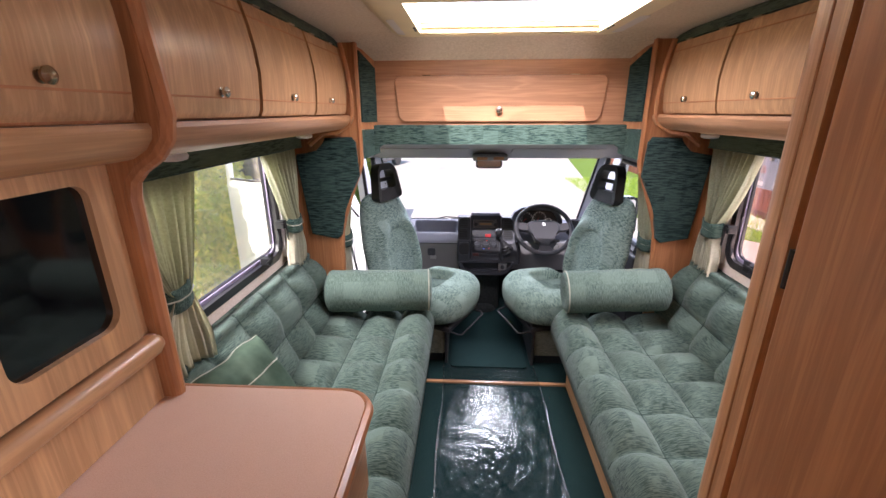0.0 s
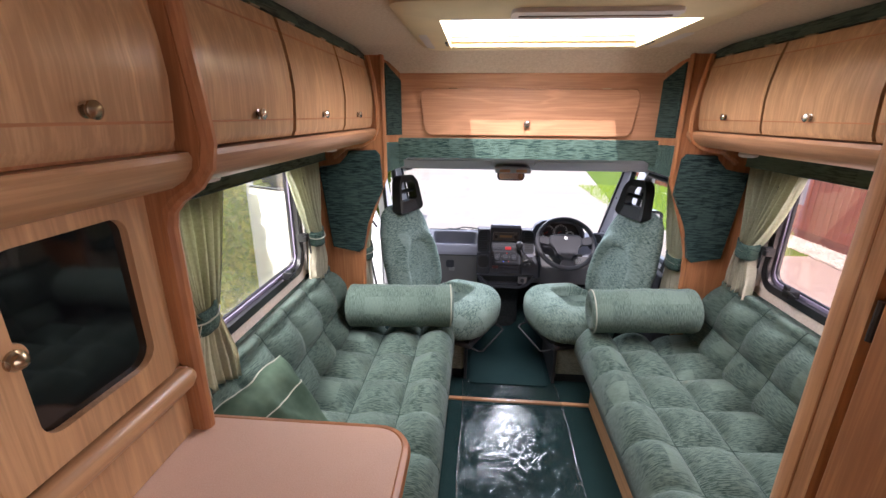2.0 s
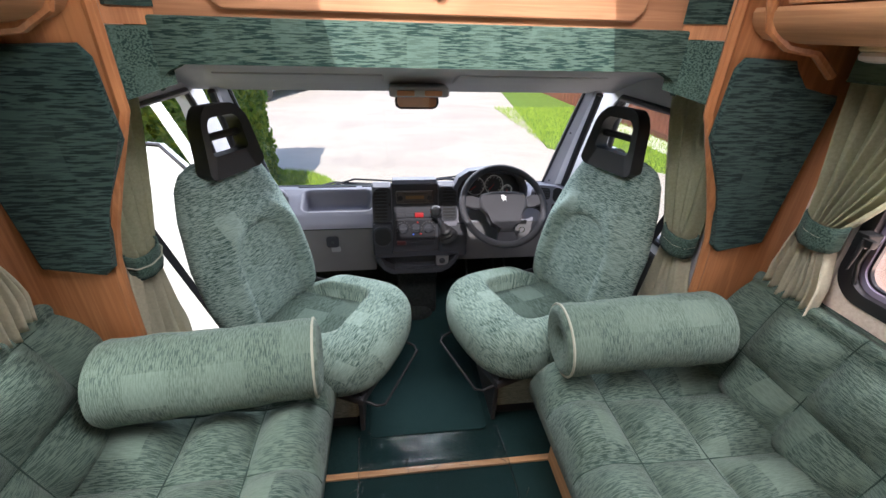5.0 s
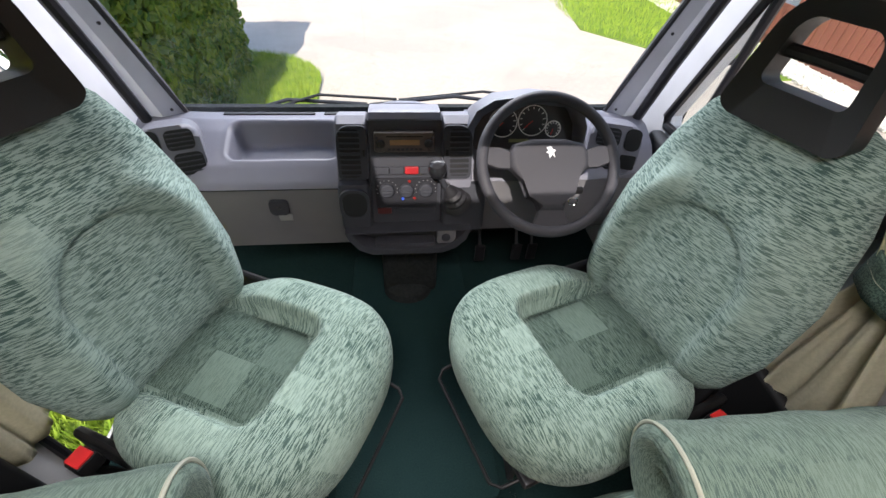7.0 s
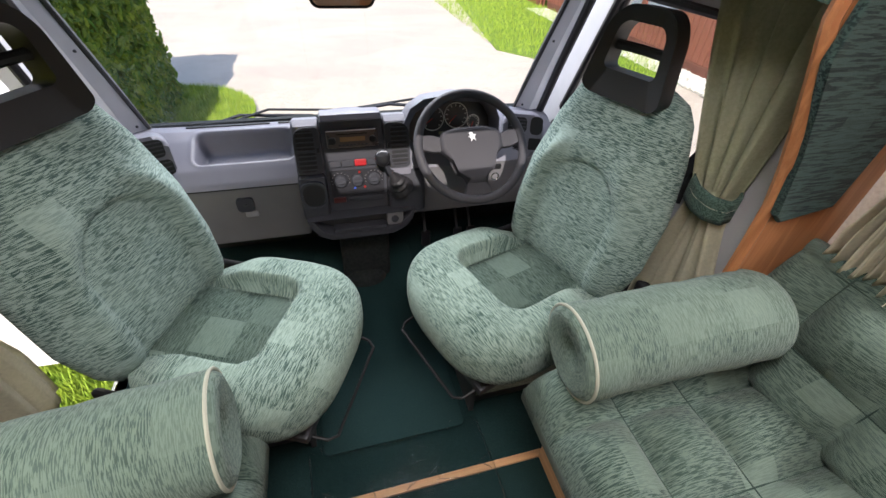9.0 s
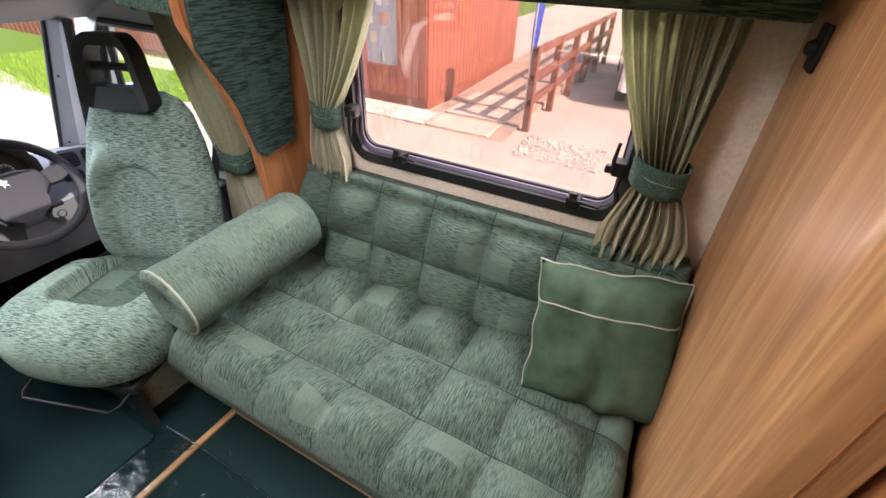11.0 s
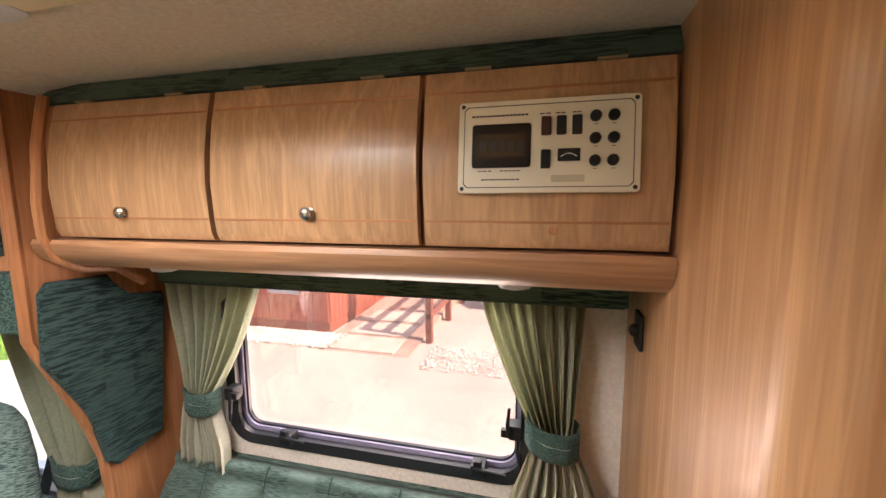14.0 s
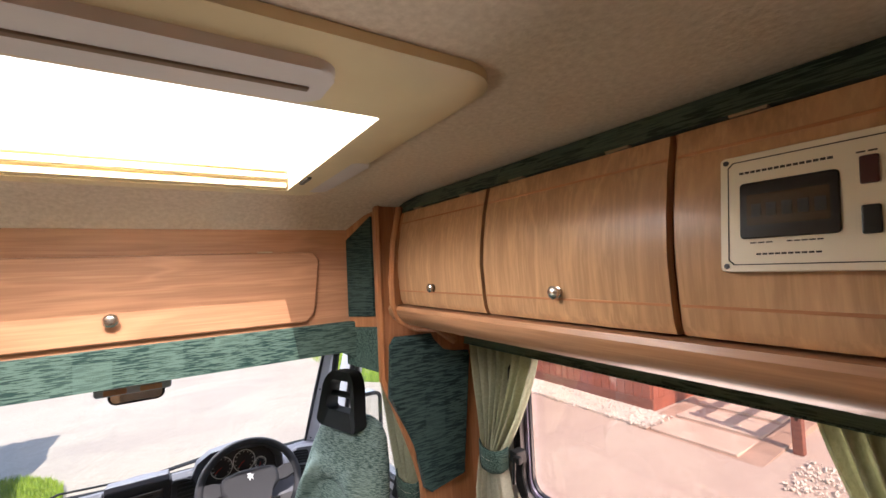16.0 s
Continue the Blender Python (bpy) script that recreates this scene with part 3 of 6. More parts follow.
for x0, x1, z, h in ((-0.117, -0.026, 0.050, 0.0030), (-0.100, -0.038, -0.053, 0.0022), (-0.106, -0.082, -0.039, 0.0016), (-0.070, -0.036, -0.039, 0.0016), (0.072, 0.078, 0.030, 0.0012), (0.098, 0.104, 0.030, 0.0012), (0.072, 0.078, -0.004, 0.0012), (0.098, 0.104, -0.004, 0.0012), (0.072, 0.078, -0.038, 0.0012), (0.098, 0.104, -0.038, 0.0012), (-0.009, 0.009, 0.050, 0.0018), (0.015, 0.031, 0.050, 0.0018), (0.040, 0.054, 0.050, 0.0018)):
    n_ = max(2, int((x1 - x0) / 0.006))
    bm = bmesh.new()
    for k in range(n_):
        xa = x0 + (x1 - x0) * k / n_
        add_box(bm, xa, xa + (x1 - x0) / n_ * 0.8, z - h / 2, z + h / 2, 0.0046, 0.0049)
    part("print", moved(bm, PM), INK, cp, "small unreadable print")
part("maker_plate", moved(prism(rounded(0.010, 0.060, -0.058, -0.047, 0.001, 2), 2, 0.0046, 0.0050), PM), plain("maker_plate", (0.50, 0.43, 0.32), 0.4), cp, "small bronze maker's plate")

# ---- windows ----
for s, gm, nm in ((-1, GLASS_L, "window_1"), (1, GLASS_R, "window_2")):
    y0, y1, z0, z1 = WIN
    w = structure(thing(nm, "hinged acrylic side window in a black rubber frame", "window"), "hinged acrylic side window in a black rubber frame with latches", "window")
    oo, ii = rounded(y0 - 0.012, y1 + 0.012, z0 - 0.014, z1 + 0.01, 0.085, 8), rounded(y0 + 0.022, y1 - 0.022, z0 + 0.020, z1 - 0.02, 0.06, 8)
    part("seal", ring(oo, ii, 0, s * 1.098, s * 1.121), RUBBER, w, "black rubber seal with round corners")
    o2, i2 = rounded(y0 + 0.006, y1 - 0.006, z0 + 0.006, z1 - 0.01, 0.07, 8), rounded(y0 + 0.034, y1 - 0.034, z0 + 0.034, z1 - 0.03, 0.05, 8)
    part("profile", ring(o2, i2, 0, s * 1.122, s * 1.136), ALU, w, "lilac-grey inner window profile")
    o3, i3 = rounded(y0 + 0.03, y1 - 0.03, z0 + 0.03, z1 - 0.03, 0.05, 8), rounded(y0 + 0.040, y1 - 0.040, z0 + 0.040, z1 - 0.036, 0.046, 8)
    part("gasket", ring(o3, i3, 0, s * 1.130, s * 1.142), RUBBER, w)
    g = part("pane", prism(rounded(y0 - 0.02, y1 + 0.02, z0 - 0.02, z1 + 0.02, 0.07, 8), 0, s * 1.158, s * 1.162), gm, w, "slightly tinted acrylic pane")
    g.visible_shadow = False
    part("surround", ring(rounded(y0 - 0.075, y1 + 0.012, z0 - 0.06, z1 + 0.02, 0.01, 8), oo, 0, s * 1.104, s * 1.122), WALLCLOTH, w, "cream window surround")
    bm = box(s * 1.085, s * 1.119, y1 + 0.014, y1 + 0.062, z0 - 0.02, z1, 0.004)
    part("blind_rail", bm, plain("pale_blind_rail", (0.60, 0.57, 0.55), 0.45), w, "upright pale blind rail")
    for y, z, turn in ((1.615, z0 + 0.028, 0), (1.03, z0 + 0.028, 0), (y1 - 0.030, 1.03, 90), (y1 - 0.030, 1.32, 90), (y0 + 0.030, 1.03, -90)):
        m = Matrix.Translation((s * 1.095, y, z + (0.012 if turn == 0 else 0))) @ pose(0, 0, 0, turn)
        la = part("latch", moved(add_box(add_box(bmesh.new(), -s * 0.045, 0, -0.020, 0.020, -0.012, 0.022, 0.005), -s * 0.052, -s * 0.034, -0.011, 0.011, 0.010, 0.040, 0.004), m), BLACK, w, "black window latch")
        part("lever", moved(tube([(-s * 0.05, 0.006, 0.018), (-s * 0.058, -0.03, 0.022), (-s * 0.058, -0.075, 0.018)], [0.006, 0.0055, 0.004], 8), m), BLACK, la)
    for y in (y1 - 0.03, y0 + 0.03):
        part("stay", tube([(s * 1.10, y, 1.02), (s * 1.09, y, 0.96), (s * 1.095, y - 0.012, 0.90)], 0.006, 6), BLACK, w, "black window stay")

# ---- curtains ----
def curtain(y_out, y_in, y_tie, z_top, z_tie, z_low, x, s, label, tie_w=0.05, low_w=0.10, folds=8, low_mat=None, seed=0, tail_amp=0.022):
    """A pleated curtain gathered by a tie band; runs in the y direction at depth x."""
    c = thing("curtain", label, "curtain", group="curtains")
    rnd = random.Random(seed)
    ph = [rnd.uniform(0, 6.28) for _ in range(4)]

    def line(v):
        z = z_top + (z_low - z_top) * v
        if z > z_tie:
            k = (z_top - z) / (z_top - z_tie)
            e = k ** 1.25
            a, b = y_out + (y_tie - tie_w * math.copysign(1, y_in - y_out) - y_out) * e, y_in + (y_tie + tie_w * math.copysign(1, y_in - y_out) - y_in) * e
            amp = 0.021 + 0.004 * k
        else:
            k = (z_tie - z) / (z_tie - z_low)
            sg = math.copysign(1, y_in - y_out)
            g = tie_w + (low_w - tie_w) * min(1, k * 1.5)
            a, b = y_tie - sg * g + 0.01 * math.sin(ph[0] + 4 * k), y_tie + sg * g * 0.9
            amp = 0.022 + (tail_amp - 0.022) * k
        return z, a, b, amp

    def fn(u, v, back=0.0):
        z, a, b, amp = line(v)
        q = math.sin(u * folds * 2 * math.pi + ph[1] + 0.5 * math.sin(5 * v + ph[2]))
        f = math.copysign(abs(q) ** 0.75, q) * (0.85 + 0.3 * math.sin(u * 7 + ph[0])) + 0.28 * math.sin(u * folds * 4.3 * math.pi + ph[3])
        zz = z + smoothstep(0.8, 1.0, v) * 0.014 * math.sin(u * 9 + ph[0])
        return (s * (x + back) - s * amp * f, a + (b - a) * u, zz)
    k = (z_top - z_tie) / (z_top - z_low)
    bm = sheet(lambda u, v: fn(u, v * k), folds * 10, 22)
    bmesh.ops.solidify(bm, geom=bm.faces[:], thickness=0.003)
    part("drape", bm, CURTAIN, c, smooth=180)
    bm = sheet(lambda u, v: fn(u, k + v * (1 - k)), folds * 10, 14)
    bmesh.ops.solidify(bm, geom=bm.faces[:], thickness=0.003)
    part("tail", bm, low_mat or LINING, c, "pale lower tail of the curtain", smooth=180)
    # tie band, a flattened ring with piping
    w = tie_w + 0.014
    def band(u, v):
        a = 2 * math.pi * u
        r = 1 + 0.03 * math.sin(9 * a)
        return (s * x - s * (0.040 * r) * math.cos(a), y_tie + w * r * math.sin(a), z_tie - 0.036 + 0.072 * v - 0.018 * math.cos(a) * 0.6 + 0.010 * math.sin(a))
    bm = sheet(band, 40, 4)
    bmesh.ops.remove_doubles(bm, verts=bm.verts, dist=1e-5)
    bmesh.ops.solidify(bm, geom=bm.faces[:], thickness=0.006)
    part("tie_band", bm, FAB_BAND, c, "green chenille tie band", smooth=180)
    path = [Vector(band(i / 40, 0.5)) + Vector((s * x * 0, 0, 0.004)) for i in range(40)]
    part("piping", tube([(p.x + (p.x - s * x) * 0.10, p.y + (p.y - y_tie) * 0.06, p.z) for p in path], 0.0025, 6, True), PIPING, c)
    return c


for s in (1, -1):
    curtain(1.975, 1.665, 1.895, 1.39, 1.02, 0.795, 1.045, s, "sage green pleated curtain tied back beside the window", 0.035, 0.085, 7, seed=3 + s)
    curtain(0.775 if s > 0 else 0.78, 1.02 if s > 0 else 1.13, 0.842 if s > 0 else 0.955, 1.39, 1.045, 0.78, 1.045 if s > 0 else 1.03, s, "sage green pleated curtain tied back beside the window", 0.045, 0.115, 8, seed=8 + s)
for s in (1, -1):
    curtain(2.10, 2.45, 2.20, 1.36, 0.85, 0.36, 0.875, s, "sage green cab curtain tied back behind the seat", 0.052, 0.150, 4, seed=20 + s, tail_amp=0.012)

# ---- sofas ----
for s, ya, yb in ((1, 0.69, 2.03), (-1, 0.55, 2.05)):
    sofa = thing("sofa", "long bench sofa in buttoned green chenille on a beech base", "sofa", group="bench sofas")
    part("base", box(s * 0.462, s * 1.118, ya, 2.0, 0.0, 0.335), CARPET, sofa, "dark carpeted base")
    part("kickboard", box(s * 0.445, s * 0.461, ya, 1.995, 0.0, 0.34, 0.003), WOOD_Y, sofa, "beech kickboard")
    L = yb - ya
    cols = [i * 0.215 + 0.10 for i in range(8) if i * 0.215 + 0.10 < L - 0.06]
    # local x runs from the front edge to the wall, local y along the sofa
    m = frame_of((s, 0, 0), (0, s, 0), (0, 0, 1), (s * 0.338, ya if s > 0 else yb, 0.342))
    cc = cols if s > 0 else [L - c for c in cols]
    cords, bm = pad((0.66, L), [0.185, 0.385], cc, 0.190, 0.075, 0.082, 96, 190, lambda u, v: 0.012 * math.exp(-((u - 0.15) / 0.10) ** 2) - 0.018 * u)
    cu = part("seat_cushion", moved(bm, m), FAB_PAD, sofa, "green buttoned seat cushion", smooth=180)
    part("seam", moved(cords, m), SEAM, cu, "sewn seams darkened with the shade of their creases")
    back = frame_of((0, s, 0), (s * 0.33, 0, 0.944), (-s * 0.944, 0, 0.33), (s * 0.962, ya if s > 0 else yb, 0.435))
    bcols = [c + 0.03 for c in cc]
    cords, bm = pad((L, 0.385), bcols, [0.150, 0.345], 0.112, 0.06, 0.072, 190, 64, lambda u, v: 0.010 * math.sin(math.pi * v))
    cu = part("back_cushion", moved(bm, back), FAB_PAD, sofa, "green buttoned back cushion", smooth=180)
    part("seam", moved(cords, back), SEAM, cu, "sewn seams darkened with the shade of their creases")
    part("back_support", prism([(s * 1.00, 0.34), (s * 1.09, 0.795), (s * 1.117, 0.80), (s * 1.117, 0.34)], 1, ya, 1.98, 0.008), FAB_Y, sofa)

# bolsters
ROLL = fabric("chenille_roll", (0.150, 0.208, 0.170), (0.026, 0.052, 0.045), 0, cells=11.0, amount=0.8, pale=0.2, size=1.1, bare=0.12, thin=0.2, laid=True)


def bolster(a, b, r, label):
    a, b = Vector(a), Vector(b)
    t = thing("bolster", label, "bolster", group="bolster cushions")
    d = (b - a)
    L = d.length
    m = frame_of(d.normalized().orthogonal().normalized(), d.normalized().cross(d.normalized().orthogonal().normalized()), d.normalized(), a)
    prof = [(0.012, 0.030), (r * 0.30, 0.022), (r * 0.42, 0.004), (r * 0.56, 0.012), (r * 0.74, -0.004), (r * 0.93, 0.004), (r, 0.016)] + [(r * (1 + 0.015 * math.sin(k * 1.9)), 0.02 + (L - 0.05) * k / 14) for k in range(1, 15)] + [(r * 0.96, L - 0.014), (r * 0.75, L), (r * 0.3, L + 0.004), (0.01, L + 0.004)]
    bm = lathe(prof, None, 40)
    for v in bm.verts:
        f = 1 + 0.035 * noise.noise((v.co.x * 8, v.co.y * 8, v.co.z * 6))
        v.co.x *= f
        v.co.y *= f
    laid_cloth(bm, lambda q: Vector((math.atan2(q.y, q.x) * r, q.z + max(0.0, r - math.hypot(q.x, q.y)), 0)))
    part("roll", moved(bm, m), ROLL, t, smooth=180)
    bm = tube([((r * 1.0) * math.cos(k * 0.157), (r * 1.0) * math.sin(k * 0.157), 0.012) for k in range(40)], 0.004, 6, True)
    part("piping", moved(bm, m), PIPING, t, "cream piping round the end")
    return t


bolster((0.375, 1.965, 0.625), (0.90, 1.945, 0.660), 0.113, "green chenille bolster with cream piping on the sofa")
bolster((-0.350, 1.965, 0.622), (-0.905, 1.90, 0.632), 0.113, "green chenille bolster with cream piping on the sofa")


def cushion(m, w, h, thick, label):
    """A scatter cushion with pinched corners, a piped edge and a piped seam."""
    t = thing("cushion", label, "cushion", m, group="scatter cushions")

    def outline(u, v):
        x, y = (u - 0.5) * 2, (v - 0.5) * 2
        pull = 1 - 0.055 * ((1 - y * y) * abs(x) ** 3 * 0.0 + (x * x) * (1 - abs(y)) * 0.6 + (y * y) * (1 - abs(x)) * 0.6)
        k = 1 + 0.07 * noise.noise((x * 2.5, y * 2.5, 7))
        return x * w / 2 * pull * k, y * h / 2 * pull * k

    def face(sgn):
        def fn(u, v):
            x, y = outline(u, v)
            e = max(0.0, (1 - (2 * u - 1) ** 2)) ** 0.5 * max(0.0, (1 - (2 * v - 1) ** 2)) ** 0.5
            wr = (0.013 * math.sin(24 * (x + 0.55 * y) + 6 * noise.noise((x * 7, y * 7, 3))) * (1.25 - v) + 0.020 * noise.noise((x * 10, y * 10, 1))) * e
            return (x, y, sgn * thick * e ** 0.75 + wr)
        return fn
    bm = sheet(face(1), 30, 30)
    other = sheet(face(-1), 30, 30)
    me = bpy.data.meshes.new("tmp")
    other.to_mesh(me)
    other.free()
    bm.from_mesh(me)
    bpy.data.meshes.remove(me)
    bmesh.ops.remove_doubles(bm, verts=bm.verts, dist=1e-5)
    part("body", bm, VELVET, t, smooth=180)
    per = [outline(k / 24, 0) for k in range(24)] + [outline(1, k / 24) for k in range(24)] + [outline(1 - k / 24, 1) for k in range(24)] + [outline(0, 1 - k / 24) for k in range(24)]
    part("piping", tube([(x, y, 0.003 * math.sin(k)) for k, (x, y) in enumerate(per)], 0.0032, 6, True), PIPING, t, "cream corded piping")
    f = face(1)
    part("seam_piping", tube([(f(k / 30, 0.73)[0], f(k / 30, 0.73)[1], f(k / 30, 0.73)[2] + 0.002) for k in range(31)], 0.0024, 6), PIPING, t)
    return t


cushion(frame_of((0.10, -0.98, 0.08), (0.42, 0.10, 0.90), (-0.88, -0.03, 0.42), (0.865, 0.85, 0.625)), 0.37, 0.38, 0.095, "square dark green velvet cushion with cream piping")
cushion(frame_of((0.15, 0.97, 0.05), (-0.42, 0.10, 0.90), (0.88, 0.03, 0.42), (-0.835, 0.93, 0.655)), 0.37, 0.36, 0.095, "square dark green velvet cushion with cream piping")
# unseen window, added only so that the rear fill lamp can shine in
w4 = structure(thing("added_window", "side window", "window"), "unseen side window added behind the wardrobe to let fill light in", "window")
part("frame", ring(rounded(-1.78, -0.72, 1.02, 1.63, 0.05, 6), rounded(-1.72, -0.78, 1.08, 1.57, 0.04, 6), 0, 1.10, 1.121), RUBBER, w4)
g = part("pane", box(1.158, 1.162, -1.76, -0.74, 1.04, 1.61), GLASS_R, w4)
g.visible_shadow = False

# ---- galley and wardrobe ----
wt = thing("worktop", "pink-beige laminate worktop with a rounded beech edge", "worktop")
WX, WY = -0.376, 0.658
out = [(-1.118, -0.9), (WX, -0.9)] + arc(WX - 0.06, WY - 0.06, 0.06, 0, 90, 8) + [(-1.118, WY)]
part("top", prism(out, 2, 0.918, 0.945, 0.002), WORKTOP, wt)
edge = [(WX + 0.004, -0.9)] + [(x, y) for x, y in arc(WX - 0.06, WY - 0.06, 0.064, 0, 90, 8)] + [(-0.98, WY + 0.004)]
part("edging", tube([(x, y, 0.930) for x, y in edge], 0.0145, 8), wood("beech_edging", 1, (0.42, 0.17, 0.06), (0.32, 0.115, 0.04)), wt, "rounded reddish beech edging")
kc = thing("kitchen_cabinet", "beech galley base cabinet under the worktop", "cabinet")
part("body", box(-1.118, WX - 0.02, -0.9, WY - 0.02, 0.0, 0.917), WOOD_Z, kc)
part("drawer_front", box(WX - 0.019, WX - 0.004, -0.3, WY - 0.05, 0.72, 0.89, 0.004), WOOD_Y, kc)

oc2 = thing("oven_cupboard", "tall beech wall cupboard with a black glass door above the worktop", "cupboard")
FX = -0.835
part("carcass", box(-1.118, FX, -0.5, 0.612, 0.948, 1.50), WOOD_Z, oc2)
part("shelf_roll", tube([(-0.818, -0.5, 1.092), (-0.818, 0.595, 1.092), (-0.818, 0.612, 1.090)], [0.024, 0.024, 0.016], 12), WOOD_Y, oc2, "rounded beech lip under the door")
part("side_stile", box(FX, FX + 0.022, -0.5, 0.245, 1.115, 1.49, 0.006), WOOD_Z, oc2)
part("lower_lip", box(FX, FX + 0.02, -0.5, 0.61, 1.098, 1.112, 0.003), WORKTOP, oc2)
od = part("door", ring(rounded(0.270, 0.578, 1.122, 1.490, 0.012, 8), rounded(0.333, 0.540, 1.172, 1.442, (0.028, 0.028, 0.03, 0.035), 8), 0, FX + 0.001, FX + 0.020), WOOD_Z, oc2, "beech door frame with a rounded window")
part("glass", prism(rounded(0.325, 0.548, 1.165, 1.450, 0.03, 6), 0, FX + 0.002, FX + 0.006), OVENGLASS, od, "glossy black glass")
part("latch_boss", prism(rounded(0.312, 0.348, 1.287, 1.325, 0.017, 6), 0, FX + 0.003, FX + 0.0195, 0.002), WOOD_Z, od)
part("knob", lathe([(0.014, 0), (0.014, 0.004), (0.010, 0.006), (0.010, 0.012), (0.005, 0.016), (0.001, 0.0165)], pose(FX + 0.020, 0.329, 1.304, 0, 90, 0)), BRASS, od, "round brass push knob")

pt = thing("partition", "thin beech partition with a wavy rounded front edge", "partition")
PE = [(-0.822, 0.946), (-0.820, 1.20), (-0.818, 1.40), (-0.810, 1.435), (-0.785, 1.462), (-0.748, 1.485), (-0.724, 1.515), (-0.716, 1.555), (-0.722, 1.63), (-0.735, 1.75), (-0.752, 1.893)]
part("panel", prism(PE + [(-1.118, 1.893), (-1.118, 0.946)], 1, 0.616, 0.648), WOOD_EDGE, pt)
part("edge_moulding", tube([(x + 0.004, 0.632, z) for x, z in PE], 0.017, 10), WOOD_EDGE, pt, "rounded edge moulding")

nl = thing("overhead_locker", "beech overhead locker above the galley", "locker", group="locker carcasses")
part("carcass", box(-1.118, -0.758, -0.9, 0.612, 1.541, 1.893), WOOD_EDGE, nl)
part("bottom_rail", prism(rail_profile(-1), 1, -0.9, 0.612, 0.003), WOOD_Y, nl, "rounded beech lower rail")
for y0, y1, ky in ((0.175, 0.600, 0.44), (-0.26, 0.16, 0.0)):
    door_front(-1, y0, y1, ky, BRASS, knob_z=1.607)

wd = thing("wardrobe", "tall beech wardrobe with a rounded corner post and hinged door", "wardrobe")
sect = [(1.118, 0.672), (0.447, 0.672)] + arc(0.447, 0.612, 0.06, 90, 180, 8) + [(0.387, 0.565), (0.417, 0.560), (0.417, -0.6), (1.118, -0.6)]
part("body", prism(sect, 2, 0.0, 1.893), wood("beech_wardrobe", 2, (0.61, 0.335, 0.160), (0.45, 0.215, 0.095), 0.36), wd)
part("door", box(0.384, 0.410, -0.55, 0.548, 0.04, 1.86, 0.007, 3), wood("beech_wardrobe_door", 2, (0.50, 0.235, 0.100), (0.39, 0.165, 0.068), 0.36), wd, "darker beech wardrobe door")
part("post_line", tube([(0.3885, 0.600, 0.0), (0.3885, 0.600, 1.893)], 0.0035, 6), WOOD_EDGE, wd, "thin moulding line")
for z in (1.30, 0.55):
    part("hinge", tube([(0.392, 0.556, z - 0.035), (0.392, 0.556, z + 0.035)], 0.006, 8), STEEL, wd, "steel barrel hinge")
sw = thing("light_switch", "small black switch on the wardrobe side", "switch")
part("plate", box(0.925, 0.985, 0.673, 0.681, 1.318, 1.392, 0.003), BLACK, sw)
part("rocker", lathe([(0.013, 0), (0.013, 0.008), (0.009, 0.014), (0.003, 0.016)], pose(0.953, 0.681, 1.355, -90)), BLACK, sw, "round black knob")

# ---- floor finishes ----
st = structure(part("threshold_strip", box(-0.462, 0.462, 1.988, 2.012, -0.001, 0.012, 0.004), WOOD_X), "thin beech threshold strip across the floor", "trim")


def film(name, rough, scale, amount=0.09):
    n = Nodes(name)
    f = n.noise(n.scaled((scale, scale * 0.35, scale)), 1.0, 3.0, 0.6, 2.0)
    b = n.node("Bump", Height=f, Strength=0.45, Distance=0.006)
    clear = n.node("BsdfTransparent", Color=(0.80, 0.82, 0.84, 1))
    shiny = n.node("BsdfGlossy", Color=(1, 1, 1, 1), Roughness=rough, Normal=b.outputs[0])
    fr = n.node("Fresnel", IOR=1.5, Normal=b.outputs[0])
    m = n.node("MixShader")
    n.put(m.inputs[0], n.math("MULTIPLY", fr.outputs[0], amount))
    n.t.links.new(clear.outputs[0], m.inputs[1])
    n.t.links.new(shiny.outputs[0], m.inputs[2])
    n.t.links.new(m.outputs[0], n.out.inputs[0])
    return n.mat


fm = thing("floor_film", "crinkled clear plastic film over the dark carpet", "plastic film")
def crumple(u, v):
    x = -0.285 + 0.575 * u + 0.008 * math.sin(17 * v)
    y = 0.25 + 1.93 * v
    z = 0.006 + 0.0022 * noise.noise((x * 14, y * 9, 0)) + 0.0016 * noise.noise((x * 35, y * 22, 5)) + (0.010 * math.exp(-((y - 2.0) / 0.025) ** 2))
    return (x, y, z)
bm = sheet(crumple, 70, 200)
part("film", bm, film("clear_film", 0.03, 40.0), fm, smooth=180).visible_shadow = False
FOLD = film("film_fold", 0.15, 50.0, 0.7)
for x in (-0.283, 0.287):
    part("edge_fold", tube([(x + 0.006 * math.sin(k * 1.7), 0.26 + k * 0.19, 0.010) for k in range(11)], 0.003, 5), FOLD, fm, "folded clear film edge").visible_shadow = False
rnd = random.Random(31)
bm = bmesh.new()
for k in range(90):
    if k < 45:
        x, y = rnd.uniform(-0.27, 0.275), rnd.choice((2.02, 2.16)) + rnd.gauss(0, 0.03)
    else:
        x, y = rnd.choice((-0.27, 0.27)) + rnd.gauss(0, 0.018), rnd.uniform(0.6, 2.0)
    a, L = rnd.uniform(0, 3.14), rnd.uniform(0.015, 0.055)
    h = 0.011 + 0.008 * math.exp(-((y - 2.0) / 0.03) ** 2)
    add_tube(bm, [(x - L / 2 * math.cos(a), y - L / 2 * math.sin(a), h - 0.003), (x + 0.004 * math.sin(a), y, h), (x + L / 2 * math.cos(a), y + L / 2 * math.sin(a), h - 0.003)], [0.0006, 0.0018, 0.0006], 5)
part("crinkle", bm, FOLD, fm, "bright crinkled ridges of the film").visible_shadow = False
